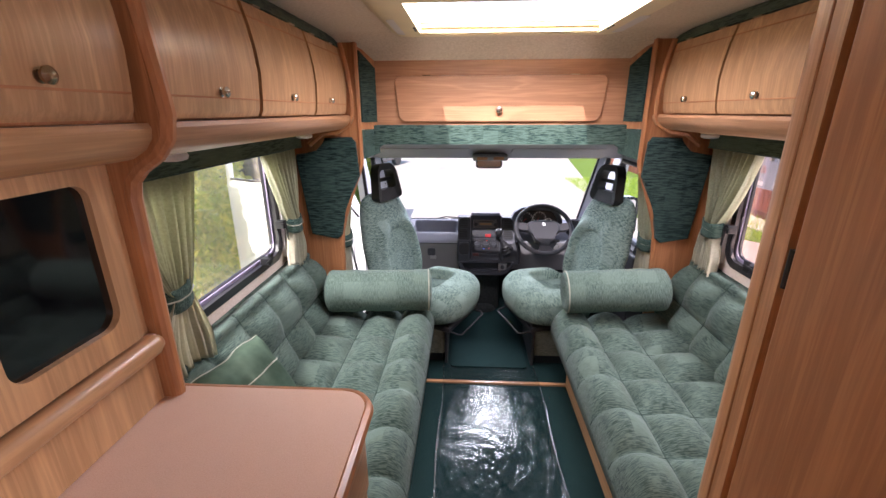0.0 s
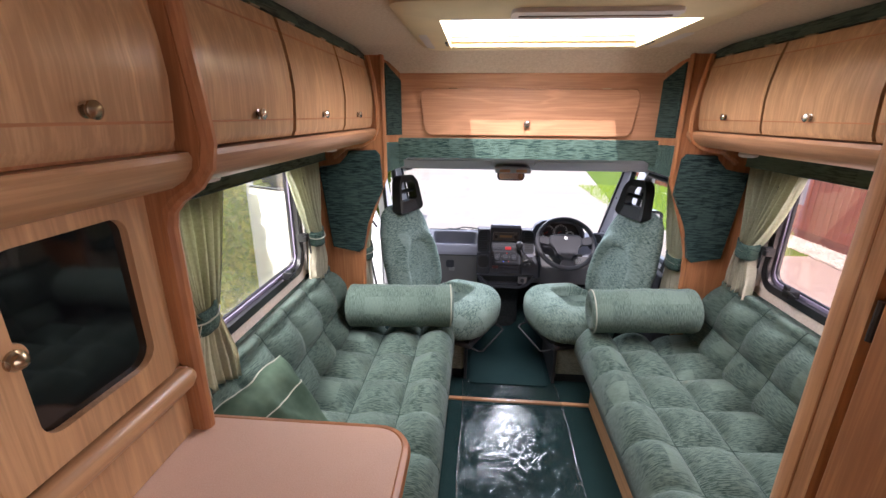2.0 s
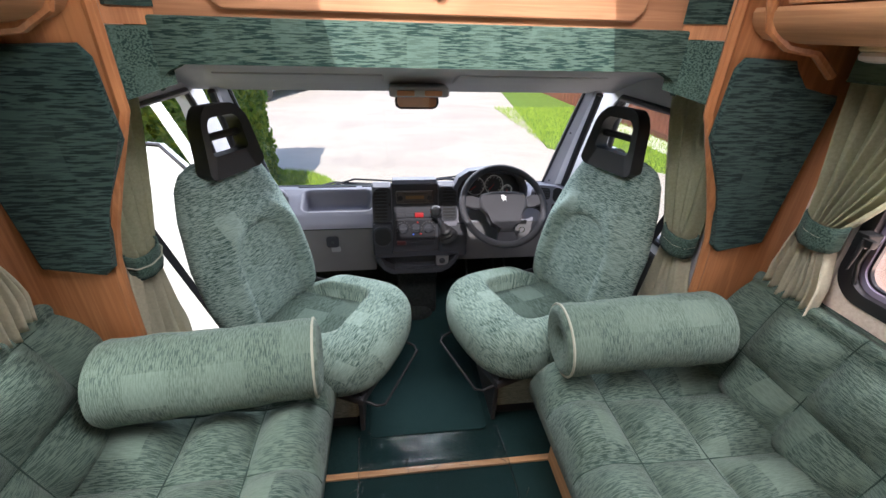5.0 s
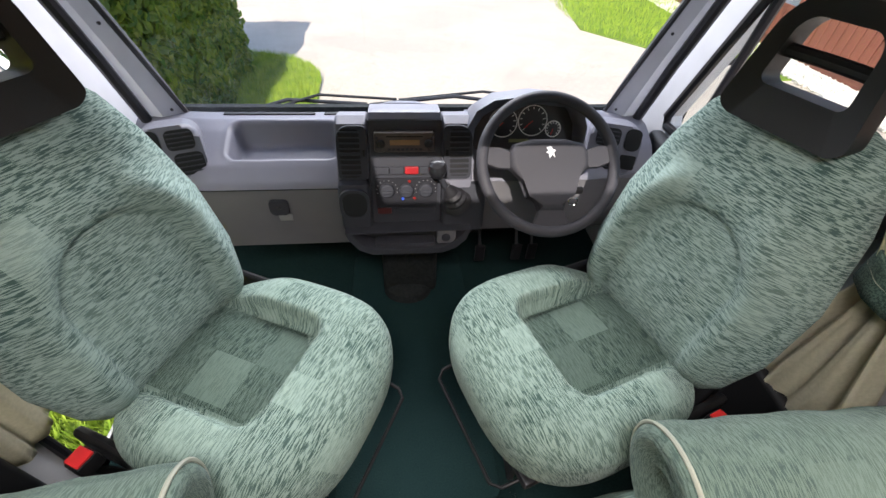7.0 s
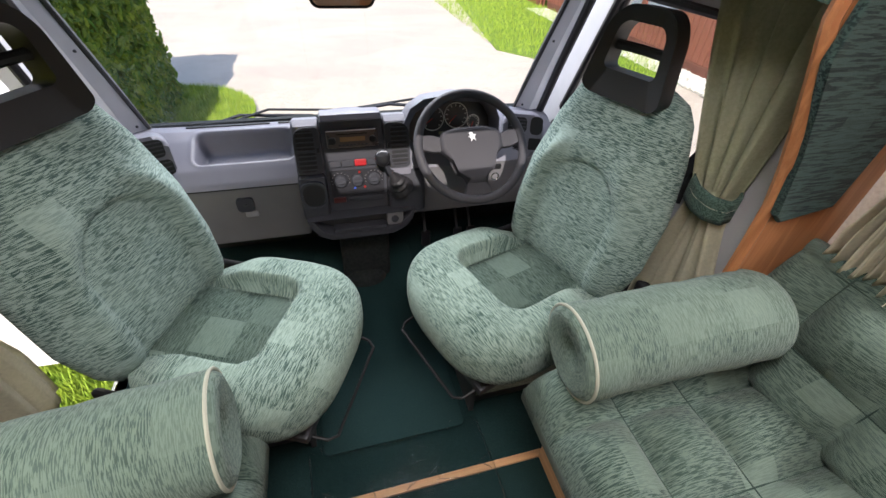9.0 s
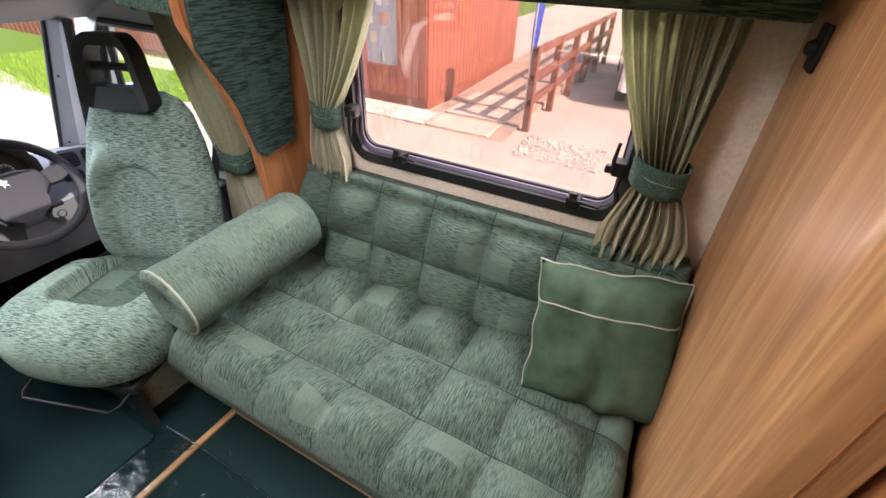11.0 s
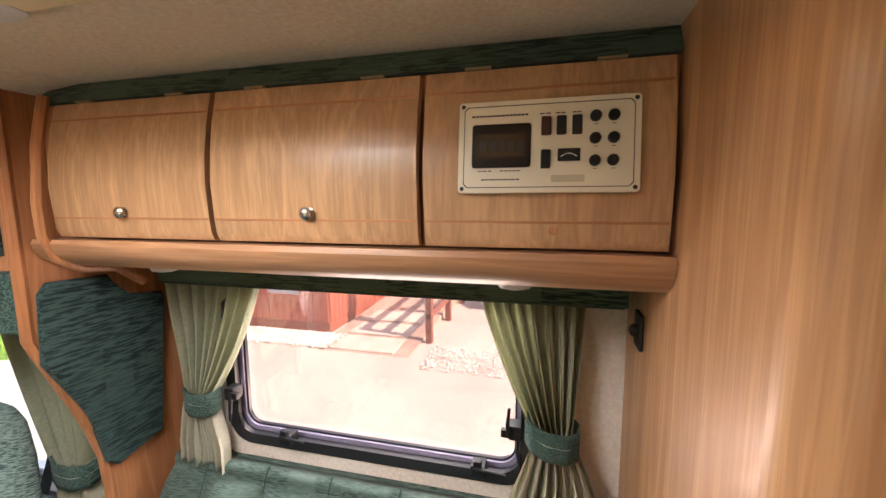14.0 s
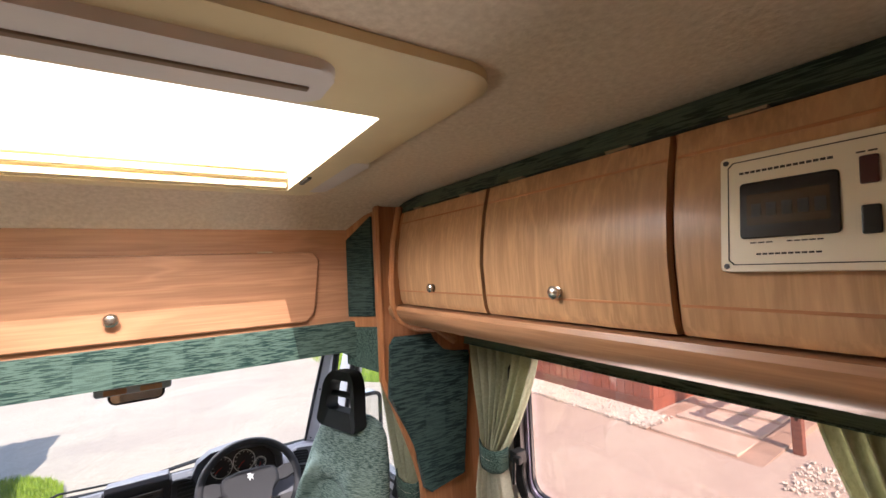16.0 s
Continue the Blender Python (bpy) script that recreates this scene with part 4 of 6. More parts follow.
mt = thing("cab_mat", "dark green carpet mat between the cab seats", "mat")
def mat_outline():
    return rounded(-0.245, 0.238, 2.155, 3.2, 0.02, 4)
part("mat", prism(mat_outline(), 2, 0.0, 0.012, 0.004), mottled("mat_pile", (0.008, 0.026, 0.027), (0.016, 0.042, 0.042), 240.0, 0.97, 0.9, 0.004), mt)

# ---- rooflight ----
rl = structure(thing("rooflight", "wide rooflight", "rooflight"), "wide rooflight in a cream plastic frame with sliding blinds", "rooflight")
outer = []
for x, y in rounded(-0.49, 0.48, 1.12, 1.91, 0.06, 8):
    outer.append((x, y))
inner = rounded(RL[0], RL[1], RL[2], RL[3], 0.006, 8)
bm = bmesh.new()
mid = [(x0 + (x1 - x0) * 0.22, y0 + (y1 - y0) * 0.22) for (x0, y0), (x1, y1) in zip(outer, inner)]
levels = [(outer, 1.894), (outer, 1.882), (mid, 1.868), (inner, 1.862), (inner, 1.9575)]
rows = [[bm.verts.new((x, y, z)) for x, y in o] for o, z in levels]
for a, b in zip(rows, rows[1:]):
    for i in range(len(a)):
        bm.faces.new((a[i], a[(i + 1) % len(a)], b[(i + 1) % len(b)], b[i]))
part("frame", bm, CREAM, rl, "cream plastic frame")
for z, y in ((1.872, RL[3] - 0.012), (1.892, RL[3] - 0.020), (1.912, RL[3] - 0.012)):
    part("blind_rail", box(RL[0] + 0.004, RL[1] - 0.004, y - 0.008, y + 0.010, z - 0.006, z + 0.006, 0.002), CREAM, rl, "cream blind rail")
part("flyscreen_bar", box(RL[0] + 0.004, RL[1] - 0.004, RL[2] + 0.002, RL[2] + 0.022, 1.875, 1.895, 0.003), CREAM, rl)
def milky():
    n = Nodes("milky_acrylic")
    clear = n.node("BsdfTransparent", Color=(0.98, 0.98, 0.98, 1))
    cloudy = n.node("BsdfTranslucent", Color=(0.85, 0.87, 0.9, 1))
    m = n.node("MixShader")
    n.put(m.inputs[0], 0.1)
    n.t.links.new(clear.outputs[0], m.inputs[1])
    n.t.links.new(cloudy.outputs[0], m.inputs[2])
    n.t.links.new(m.outputs[0], n.out.inputs[0])
    return n.mat
g = part("pane", prism(rounded(RL[0] - 0.03, RL[1] + 0.03, RL[2] - 0.03, RL[3] + 0.03, 0.05, 6), 2, 1.958, 1.962), milky(), rl, "milky acrylic pane")
hd = part("lamp_strip", prism(rounded(-0.16, 0.28, 1.145, 1.235, 0.02, 5), 2, 1.858, 1.872, 0.004), LILAC, rl, "pale lamp strip in the frame")
part("slot", box(-0.14, 0.26, 1.187, 1.196, 1.8555, 1.862, 0.001), plain("brown_slot", (0.16, 0.10, 0.06), 0.5), hd, "brown slot")
for x in (-0.43, 0.44):
    part("side_lens", prism(rounded(x - 0.028, x + 0.028, 1.50, 1.82, 0.026, 6), 2, 1.866, 1.876, 0.003), LILAC, rl, "pale side lens")
    part("clip", box(x * 0.86 - 0.004, x * 0.86 + 0.006, 1.63, 1.70, 1.858, 1.866, 0.002), STEEL, rl)
cl = thing("ceiling_lamp", "flat pale ceiling lamp behind the rooflight", "lamp")
part("base", prism(rounded(-0.175, 0.165, 0.88, 0.975, 0.015, 5), 2, 1.876, 1.894, 0.004), LILAC, cl)
part("lens", prism(rounded(-0.165, 0.155, 0.89, 0.965, 0.012, 5), 2, 1.868, 1.8755, 0.003), plain("pale_lens", (0.7, 0.66, 0.62), 0.3), cl, "pale lens")

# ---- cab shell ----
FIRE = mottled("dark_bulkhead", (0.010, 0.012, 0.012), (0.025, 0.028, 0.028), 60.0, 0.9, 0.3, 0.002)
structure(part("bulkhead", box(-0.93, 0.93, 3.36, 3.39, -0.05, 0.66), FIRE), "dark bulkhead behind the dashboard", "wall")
# roof lining over the cab, from the band to the windscreen head
prof = [(2.151, 1.388), (2.40, 1.375), (2.75, 1.31), (2.93, 1.245), (2.955, 1.232), (2.99, 1.25), (2.80, 1.36), (2.45, 1.44), (2.151, 1.47)]
structure(part("cab_roof", prism(prof, 0, -0.95, 0.95), HEADLINE), "grey cab roof lining", "ceiling")
# east cab side with its window, west cab side with the open doorway
out_e = [(2.05, -0.05), (3.40, -0.05), (3.40, 0.70), (3.02, 1.27), (2.90, 1.40), (2.05, 1.40)]
in_e = [(2.335, 0.745), (3.085, 0.715), (3.10, 0.745), (2.90, 1.19), (2.86, 1.225), (2.335, 1.225)]
structure(part("cab_wall_east", ring(out_e, in_e, 0, 0.93, 0.985), GREYTRIM), "grey-trimmed cab side with a door window", "wall")
in_w = [(2.30, -0.03), (3.10, -0.03), (3.13, 0.60), (2.93, 1.17), (2.88, 1.235), (2.30, 1.235)]
structure(part("cab_wall_west", ring(out_e, in_w, 0, -0.985, -0.93), GREYTRIM), "grey-trimmed cab side with the open doorway", "wall")
structure(part("door_seal_west", tube([(-0.928, y, z) for y, z in in_w], 0.014, 8, True), RUBBER), "black rubber doorway seal", "trim")
structure(part("window_seal_east", tube([(0.928, y, z) for y, z in in_e], 0.016, 8, True), RUBBER), "black rubber window seal", "trim")
wp = structure(thing("window_3", "cab door window", "window"), "clear side window of the cab door", "window")
g = part("pane", prism([(2.32, 0.73), (3.11, 0.70), (3.10, 0.76), (2.90, 1.21), (2.86, 1.24), (2.32, 1.24)], 0, 0.955, 0.959), GLASS, wp)
g.visible_shadow = False
part("quarter_bar", tube([(0.945, 2.965, 0.73), (0.945, 2.885, 1.21)], 0.014, 8), RUBBER, wp, "black upright bar")
DOORTRIM = plain("dark_door_trim", (0.035, 0.036, 0.04), 0.6, grain=0.3, scale=700.0)
dp = thing("cab_door_trim", "dark plastic inner trim of the driver's door", "door trim")
part("panel", box(0.875, 0.928, 2.33, 3.10, 0.02, 0.70, 0.02, 3), DOORTRIM, dp)
part("armrest", box(0.835, 0.876, 2.45, 2.85, 0.44, 0.50, 0.015, 3), DOORTRIM, dp)
part("pull_handle", tube([(0.872, 2.98, 0.62), (0.842, 2.97, 0.60), (0.842, 2.90, 0.57), (0.872, 2.89, 0.56)], 0.010, 8), BLACK, dp)

structure(part("door_sill", box(-1.0, -0.931, 2.22, 3.2, -0.36, -0.03, 0.01), WHITE), "white painted door sill of the cab", "sill")
# windscreen: a bent sheet, bar trims at its sides
def screen(u, v):
    x = -1 + 2 * u
    v = 1.22 * v - 0.22
    half = 0.735 + 0.06 * v
    bow = (1 - x * x)
    return (x * half, 3.20 - 0.25 * v + (0.20 - 0.08 * v) * bow, 0.690 + 0.545 * v + 0.0 * bow)
ws = structure(thing("windscreen", "curved windscreen", "window"), "wide curved windscreen of the cab", "window")
bm = sheet(screen, 16, 6)
bmesh.ops.solidify(bm, geom=bm.faces[:], thickness=0.005)
g = part("pane", bm, GLASS, ws)
g.visible_shadow = False
for s in (-1, 1):
    bm = bmesh.new()
    lo = [(s * 0.725, 3.215, 0.67), (s * 0.785, 3.16, 0.68), (s * 0.85, 3.17, 0.68)]
    hi = [(s * 0.785, 2.965, 1.25), (s * 0.825, 2.925, 1.25), (s * 0.86, 2.93, 1.25)]
    rows = []
    for k in range(9):
        t = k / 8
        rows.append([bm.verts.new(Vector(a).lerp(Vector(b), t) + Vector((0, 0.012 * math.sin(math.pi * t), 0))) for a, b in zip(lo, hi)])
    for a, b in zip(rows, rows[1:]):
        for i in range(2):
            bm.faces.new((a[i], a[i + 1], b[i + 1], b[i]))
    bmesh.ops.solidify(bm, geom=bm.faces[:], thickness=0.012)
    pl = thing("pillar_trim", "pale grey plastic windscreen pillar trim", "pillar trim", group="pillar trims")
    part("trim", bm, GREYTRIM, pl)
    part("screen_seal", tube([(s * 0.732, 3.212, 0.68), (s * 0.792, 2.962, 1.245)], 0.008, 6), RUBBER, pl, "black screen seal")
    part("door_seal", tube([(s * 0.845, 3.16, 0.56), (s * 0.838, 3.145, 0.70), (s * 0.845, 3.06, 0.93), (s * 0.845, 2.92, 1.23)], 0.017, 8), RUBBER, pl, "thick black door seal")
    for t in (0.12, 0.62):
        p = Vector(lo[0]).lerp(Vector(lo[1]), 0.45).lerp(Vector(hi[0]).lerp(Vector(hi[1]), 0.45), t)
        part("screw", lathe([(0.005, 0), (0.004, 0.003), (0.001, 0.0035)], look((p.x, p.y - 0.006, p.z + 0.012 * 0), (0, 1.5, 1.2)) @ pose(0, 0, 0, 180), 10), STEEL, pl)
    # sun visor under the roof lining
    v = thing("sun_visor", "grey padded sun visor folded up", "sun visor", group="sun visors")
    part("pad", box(s * 0.14, s * 0.74, 2.66, 2.86, -0.009, 0.009, 0.008, 3, Matrix.Translation((0, 0, 1.305)) @ Matrix.Translation((0, 2.76, 0)) @ pose(0, 0, 0, -14) @ Matrix.Translation((0, -2.76, 0))), HEADLINE, v)
    part("arm", tube([(s * 0.74, 2.86, 1.285), (s * 0.78, 2.87, 1.285), (s * 0.79, 2.87, 1.30)], 0.005, 6), BLACK, v)
mr = thing("rear_view_mirror", "black rear-view mirror hanging from the cab roof", "mirror")
part("housing", prism(rounded(-0.095, 0.095, 1.165, 1.232, 0.025, 6), 1, 2.90, 2.925, 0.008, 2), BLACK, mr)
part("glass", prism(rounded(-0.086, 0.086, 1.173, 1.225, 0.02, 6), 1, 2.8975, 2.8995), plain("mirror_glass", (0.75, 0.77, 0.76), 0.03, 1.0), mr, "mirror glass")
part("stem", tube([(0.0, 2.925, 1.17), (0.0, 2.94, 1.20), (0.0, 2.93, 1.25)], 0.010, 8), BLACK, mr)
cr = thing("cab_lamp", "grey cab lamp console with amber lenses", "lamp")
part("console", box(-0.12, 0.12, 2.74, 2.92, 1.235, 1.275, 0.012, 3), GREYTRIM, cr)
for x in (-0.055, 0.055):
    part("lens", box(x - 0.035, x + 0.035, 2.728, 2.742, 1.242, 1.262, 0.004), plain("amber_lens", (0.55, 0.26, 0.13), 0.35), cr, "amber lens")

# open passenger door
pd = thing("passenger_door", "white passenger cab door standing wide open", "vehicle door", frame_of((-1, 0.03, 0), (-0.03, -1, 0), (0, 0, 1), (-0.97, 3.10, 0)))
part("skin", prism([(0.0, -0.38), (1.06, -0.38), (1.12, 0.10), (1.12, 1.02), (1.08, 1.05), (0.22, 0.965), (0.03, 0.74)], 1, -0.035, 0.02, 0.008, 2), WHITE, pd)
part("trim", prism([(0.10, -0.22), (0.90, -0.22), (0.94, 0.12), (0.94, 0.80), (0.26, 0.78), (0.10, 0.60)], 1, 0.021, 0.045, 0.012, 3), plain("pale_door_trim", (0.55, 0.55, 0.56), 0.5), pd, "pale grey inner trim")
part("window_frame", tube([(0.03, -0.008, 0.74), (0.24, -0.008, 1.25), (1.02, -0.008, 1.28), (1.09, -0.008, 1.22), (1.10, -0.008, 1.02)], 0.028, 8), WHITE, pd)
part("seal", tube([(0.05, 0.02, 0.75), (0.22, 0.02, 0.968), (1.08, 0.02, 1.048)], 0.010, 6), RUBBER, pd)
g = part("pane", prism([(0.05, 0.76), (0.25, 1.24), (1.02, 1.27), (1.08, 1.04), (0.22, 0.965)], 1, -0.012, -0.008), GLASS, pd)
g.visible_shadow = False
dm = thing("door_mirror", "white-backed exterior door mirror on a ribbed black arm", "mirror", group="door mirrors")
part("shell", prism(rounded(1.06, 1.21, 0.60, 0.90, (0.04, 0.05, 0.03, 0.03), 6), 1, 3.22, 3.30, 0.02, 3), WHITE, dm)
part("bezel", ring(rounded(1.055, 1.215, 0.595, 0.905, 0.045, 6), rounded(1.075, 1.195, 0.62, 0.885, 0.03, 6), 1, 3.205, 3.222), BLACK, dm)
part("glass", prism(rounded(1.073, 1.197, 0.618, 0.887, 0.03, 6), 1, 3.212, 3.216), plain("door_mirror_glass", (0.75, 0.77, 0.78), 0.03, 1.0), dm)
bm = bmesh.new()
for k in range(6):
    add_tube(bm, [(0.985 + k * 0.013, 3.19 + k * 0.006, 0.60 + k * 0.004), (0.994 + k * 0.013, 3.194 + k * 0.006, 0.603 + k * 0.004)], 0.028 if k % 2 else 0.023, 12)
part("arm", bm, BLACK, dm, "ribbed black arm")

# ---- dashboard ----
db = thing("dashboard", "blue-grey moulded van dashboard with glovebox and tray", "dashboard")
def dash_top(x, y):
    ys = [2.945, 2.957, 3.00, 3.06, 3.12, 3.17, 3.235, 3.262, 3.42]
    zs = [0.580, 0.596, 0.634, 0.663, 0.690, 0.707, 0.701, 0.672, 0.550]
    z = float(np.interp(y, ys, zs))
    dx, dy = abs(x + 0.388) - 0.140, abs(y - 3.088) - 0.035
    d = math.hypot(max(dx, 0), max(dy, 0)) + min(max(dx, dy), 0) - 0.038
    z -= 0.075 * smoothstep(0.0, -0.028, d)
    z += 0.004 * math.exp(-(d / 0.008) ** 2)
    return z
def upper(u, v):
    x = -0.86 + 0.665 * u
    y = 2.945 + 0.475 * v
    yy = y + 0.04 * smoothstep(-0.60, -0.86, x) * (1 - v)
    return (x, yy, dash_top(x, y))
bm = sheet(upper, 90, 80)
part("passenger_top", bm, DASH, db, "blue-grey upper dashboard with a moulded tray", smooth=180)
def upper_r(u, v):
    x = 0.195 + 0.665 * u
    y = 2.955 + 0.465 * v
    z = float(np.interp(y, [2.955, 2.965, 3.02, 3.1, 3.2, 3.24, 3.265, 3.42], [0.59, 0.61, 0.665, 0.70, 0.710, 0.703, 0.672, 0.55]))
    return (x, y + 0.04 * smoothstep(0.62, 0.86, x) * (1 - v), z)
part("driver_top", sheet(upper_r, 40, 30), DASH, db, "blue-grey upper dashboard", smooth=180)
part("lower_panel", prism([(2.972, 0.325), (2.958, 0.50), (2.952, 0.576), (3.30, 0.60), (3.30, 0.33)], 0, -0.86, -0.205, 0.006, 2), DASH_LOW, db, "dark grey lower dashboard")
part("glovebox_line", box(-0.80, -0.21, 2.948, 2.953, 0.574, 0.579), BLACK, db)
gl = part("glovebox_latch", prism(rounded(-0.445, -0.385, 0.478, 0.535, 0.012, 5), 1, 2.944, 2.958, 0.004, 2), CONSOLE, db, "square black glovebox latch")
part("finger_recess", box(-0.425, -0.380, 2.951, 2.957, 0.448, 0.476, 0.004), plain("grey_recess", (0.24, 0.24, 0.25), 0.4), db)
part("lock", lathe([(0.007, 0), (0.006, 0.003), (0.002, 0.0035)], pose(-0.415, 2.945, 0.507, 90), 14), STEEL, gl)
part("driver_lower", prism([(2.985, 0.36), (2.968, 0.50), (2.958, 0.592), (3.30, 0.60), (3.30, 0.36)], 0, 0.205, 0.86, 0.006, 2), DASH_LOW, db, "dark grey lower dashboard")
# centre console
cx = [(2.922, 0.425), (2.935, 0.50), (2.945, 0.62), (2.962, 0.685), (2.985, 0.735), (2.997, 0.785), (3.02, 0.797), (3.10, 0.780), (3.20, 0.722), (3.34, 0.60), (3.34, 0.40)]
part("centre_body", prism(cx, 0, -0.112, 0.112, 0.004, 2), CONSOLE, db, "charcoal centre console")
part("centre_lid", prism([(3.000, 0.788), (3.012, 0.803), (3.03, 0.806), (3.10, 0.790), (3.20, 0.733), (3.33, 0.620), (3.33, 0.600), (3.20, 0.715), (3.02, 0.780)], 0, -0.108, 0.108, 0.003, 2), DASH, db, "blue-grey lid above the radio")
part("sensor_dome", moved(lathe([(0.095, 0), (0.085, 0.014), (0.05, 0.022), (0.01, 0.024)], None, 28), Matrix.Translation((0.0, 3.205, 0.728)) @ pose(0, 0, 0, -30) @ Matrix.Diagonal((1, 0.45, 1, 1))), DASH, db)
for s in (-1, 1):
    pod = [(2.93, 0.585), (2.952, 0.60), (2.975, 0.68), (3.00, 0.772), (3.03, 0.785), (3.10, 0.765), (3.20, 0.715), (3.30, 0.62), (3.30, 0.585)]
    part("vent_pod", prism(pod, 0, s * 0.114, s * 0.212, 0.010, 3), DASH, db, "rounded vent pod")
    face = frame_of((1, 0, 0), (0, 0.262, 0.965), (0, -0.965, 0.262), (s * 0.163, 2.971, 0.692))
    part("vent_frame", moved(prism(rounded(-0.045, 0.045, -0.086, 0.082, (0.040 if s > 0 else 0.015, 0.015 if s > 0 else 0.040, 0.015, 0.015), 6), 2, -0.01, 0.006, 0.003, 2), face), CONSOLE, db, "charcoal vent surround")
    # near-black sheet stands in for the shaded depth behind the slats
    part("vent_shade", moved(prism(rounded(-0.030 + 0.006 * s, 0.030 + 0.006 * s, -0.076, 0.072, 0.012, 5), 2, 0.0062, 0.0068), face), plain("vent_black", (0.004, 0.004, 0.005), 0.7), db)
    for k in range(9):
        z = -0.068 + k * 0.0165
        if abs(z) < 0.004:
            continue
        part("slat", moved(box(-0.030 + 0.006 * s, 0.030 + 0.006 * s, z - 0.0022, z + 0.0022, 0.0065, 0.0115), face), CONSOLE, db)
    part("mid_bar", moved(box(-0.032 + 0.006 * s, 0.032 + 0.006 * s, -0.006, 0.004, 0.0065, 0.013, 0.002), face), CONSOLE, db)
    part("thumb_wheel", moved(lathe([(0.010, -0.003), (0.011, 0), (0.010, 0.003)], pose(-0.036 * s, 0.0, 0.008, 0, 90), 14), face), BLACK, db)
    # side vents
    sv = frame_of((0.94, 0.34 * s * -1, 0), (0.05 * s, 0.22, 0.97), Vector((0.94, -0.34 * s, 0)).cross(Vector((0.05 * s, 0.22, 0.97))), (s * 0.690, 2.998, 0.684))
    part("side_pod", moved(prism(rounded(-0.084, 0.080, -0.084, 0.078, 0.042, 6), 2, -0.10, 0.008, 0.016, 4), sv), DASH, db, "rounded side vent pod")
    for (a, b, c, d) in ((-0.012, 0.064, 0.006, 0.066), (-0.005, 0.074, -0.072, -0.004)):
        aa, bb = (a, b) if s < 0 else (-b, -a)
        # flat black sheet as the shaded inside of a side vent
        part("vent_shade", moved(prism(rounded(aa, bb, c, d, 0.016, 5), 2, 0.0085, 0.010), sv), plain("side_vent_black", (0.004, 0.004, 0.005), 0.7), db)
        for k in range(4):
            z = c + 0.010 + k * (d - c - 0.018) / 3.2
            part("slat", moved(box(aa + 0.004, bb - 0.004, z - 0.0018, z + 0.0018, 0.010, 0.014), sv), CONSOLE, db)
    aa, bb = (-0.076, -0.026) if s < 0 else (0.026, 0.076)
    # no hole is cut: a black sheet paints its shade
    part("side_hole_shade", moved(prism(rounded(aa, bb, 0.0, 0.072, 0.020, 5), 2, 0.0085, 0.010), sv), BLACK, db, "black sheet painted as the shade in a side opening")
    part("demister", moved(prism(rounded(aa, bb, -0.062, -0.014, 0.006, 4), 2, 0.0085, 0.010), sv), BLACK, db)
for x0, x1 in ((-0.60, -0.30), (-0.27, -0.13), (0.14, 0.30), (0.34, 0.62)):
    part("screen_vent", box(x0, x1, 3.205, 3.219, 0.698, 0.7085, 0.002), BLACK, db, "narrow demister slot")
part("rear_shelf", box(-0.20, 0.20, 3.285, 3.415, 0.50, 0.575, 0.004), DASH, db, "blue-grey shelf below the windscreen")
# radio
rd = thing("car_radio", "black single-slot car radio with amber display", "radio")
RF = frame_of((1, 0, 0), (0, 0.235, 0.972), (0, -0.972, 0.235), (-0.002, 2.972, 0.728))
part("body", moved(prism(rounded(-0.092, 0.092, -0.030, 0.030, 0.005, 4), 2, -0.02, 0.010, 0.003, 2), RF), plain("radio_face", (0.060, 0.050, 0.048), 0.3), rd)
part("slot", moved(box(-0.055, 0.055, 0.016, 0.020, 0.0102, 0.0112), RF), BLACK, rd)
part("display", moved(box(-0.045, 0.045, -0.008, 0.008, 0.0102, 0.0118, 0.001), RF), plain("radio_display", (0.24, 0.15, 0.08), 0.25), rd, "amber display")
for x in (-0.072, 0.072):
    part("dial", moved(lathe([(0.013, 0.0102), (0.013, 0.017), (0.010, 0.020), (0.002, 0.0202)], pose(x, -0.003, 0), 18), RF), BLACK, rd, "round black dial")
for k in range(8):
    part("button", moved(box(-0.052 + k * 0.0135, -0.042 + k * 0.0135, -0.024, -0.017, 0.0102, 0.0135, 0.001), RF), CONSOLE, rd)
for k in range(3):
    for x in (-0.088, 0.080):
        part("button", moved(box(x, x + 0.008, 0.010 - k * 0.013, 0.018 - k * 0.013, 0.0102, 0.0125, 0.001), RF), CONSOLE, rd)
# switch row and heater panel
HF = frame_of((1, 0, 0), (0, 0.17, 0.985), (0, -0.985, 0.17), (0, 2.945, 0.645))
for k in range(4):
    x = -0.096 + k * 0.046
    part("switch", moved(box(x, x + 0.043, -0.012, 0.012, -0.002, 0.008, 0.003), HF), plain("hazard_red", (0.30, 0.010, 0.014), 0.45) if k == 2 else CONSOLE, db, "red hazard switch" if k == 2 else "")
KF = frame_of((1, 0, 0), (0, 0.09, 0.996), (0, -0.996, 0.09), (0, 2.938, 0.565))
part("heater_panel", moved(prism(rounded(-0.100, 0.100, -0.052, 0.052, 0.008, 4), 2, -0.01, 0.003, 0.001), KF), plain("heater_panel", (0.020, 0.020, 0.024), 0.65, spec=0.2), db)
for x, c in ((-0.062, None), (0.0, None), (0.062, None)):
    kn = part("heater_knob", moved(lathe([(0.024, 0.003), (0.023, 0.014), (0.019, 0.018), (0.002, 0.0185)], pose(x, 0.012, 0), 20), KF), CONSOLE, db, "round heater knob")
    part("grip", moved(box(x - 0.017, x + 0.017, 0.007, 0.017, 0.0185, 0.026, 0.003, 2, None), KF), CONSOLE, kn)
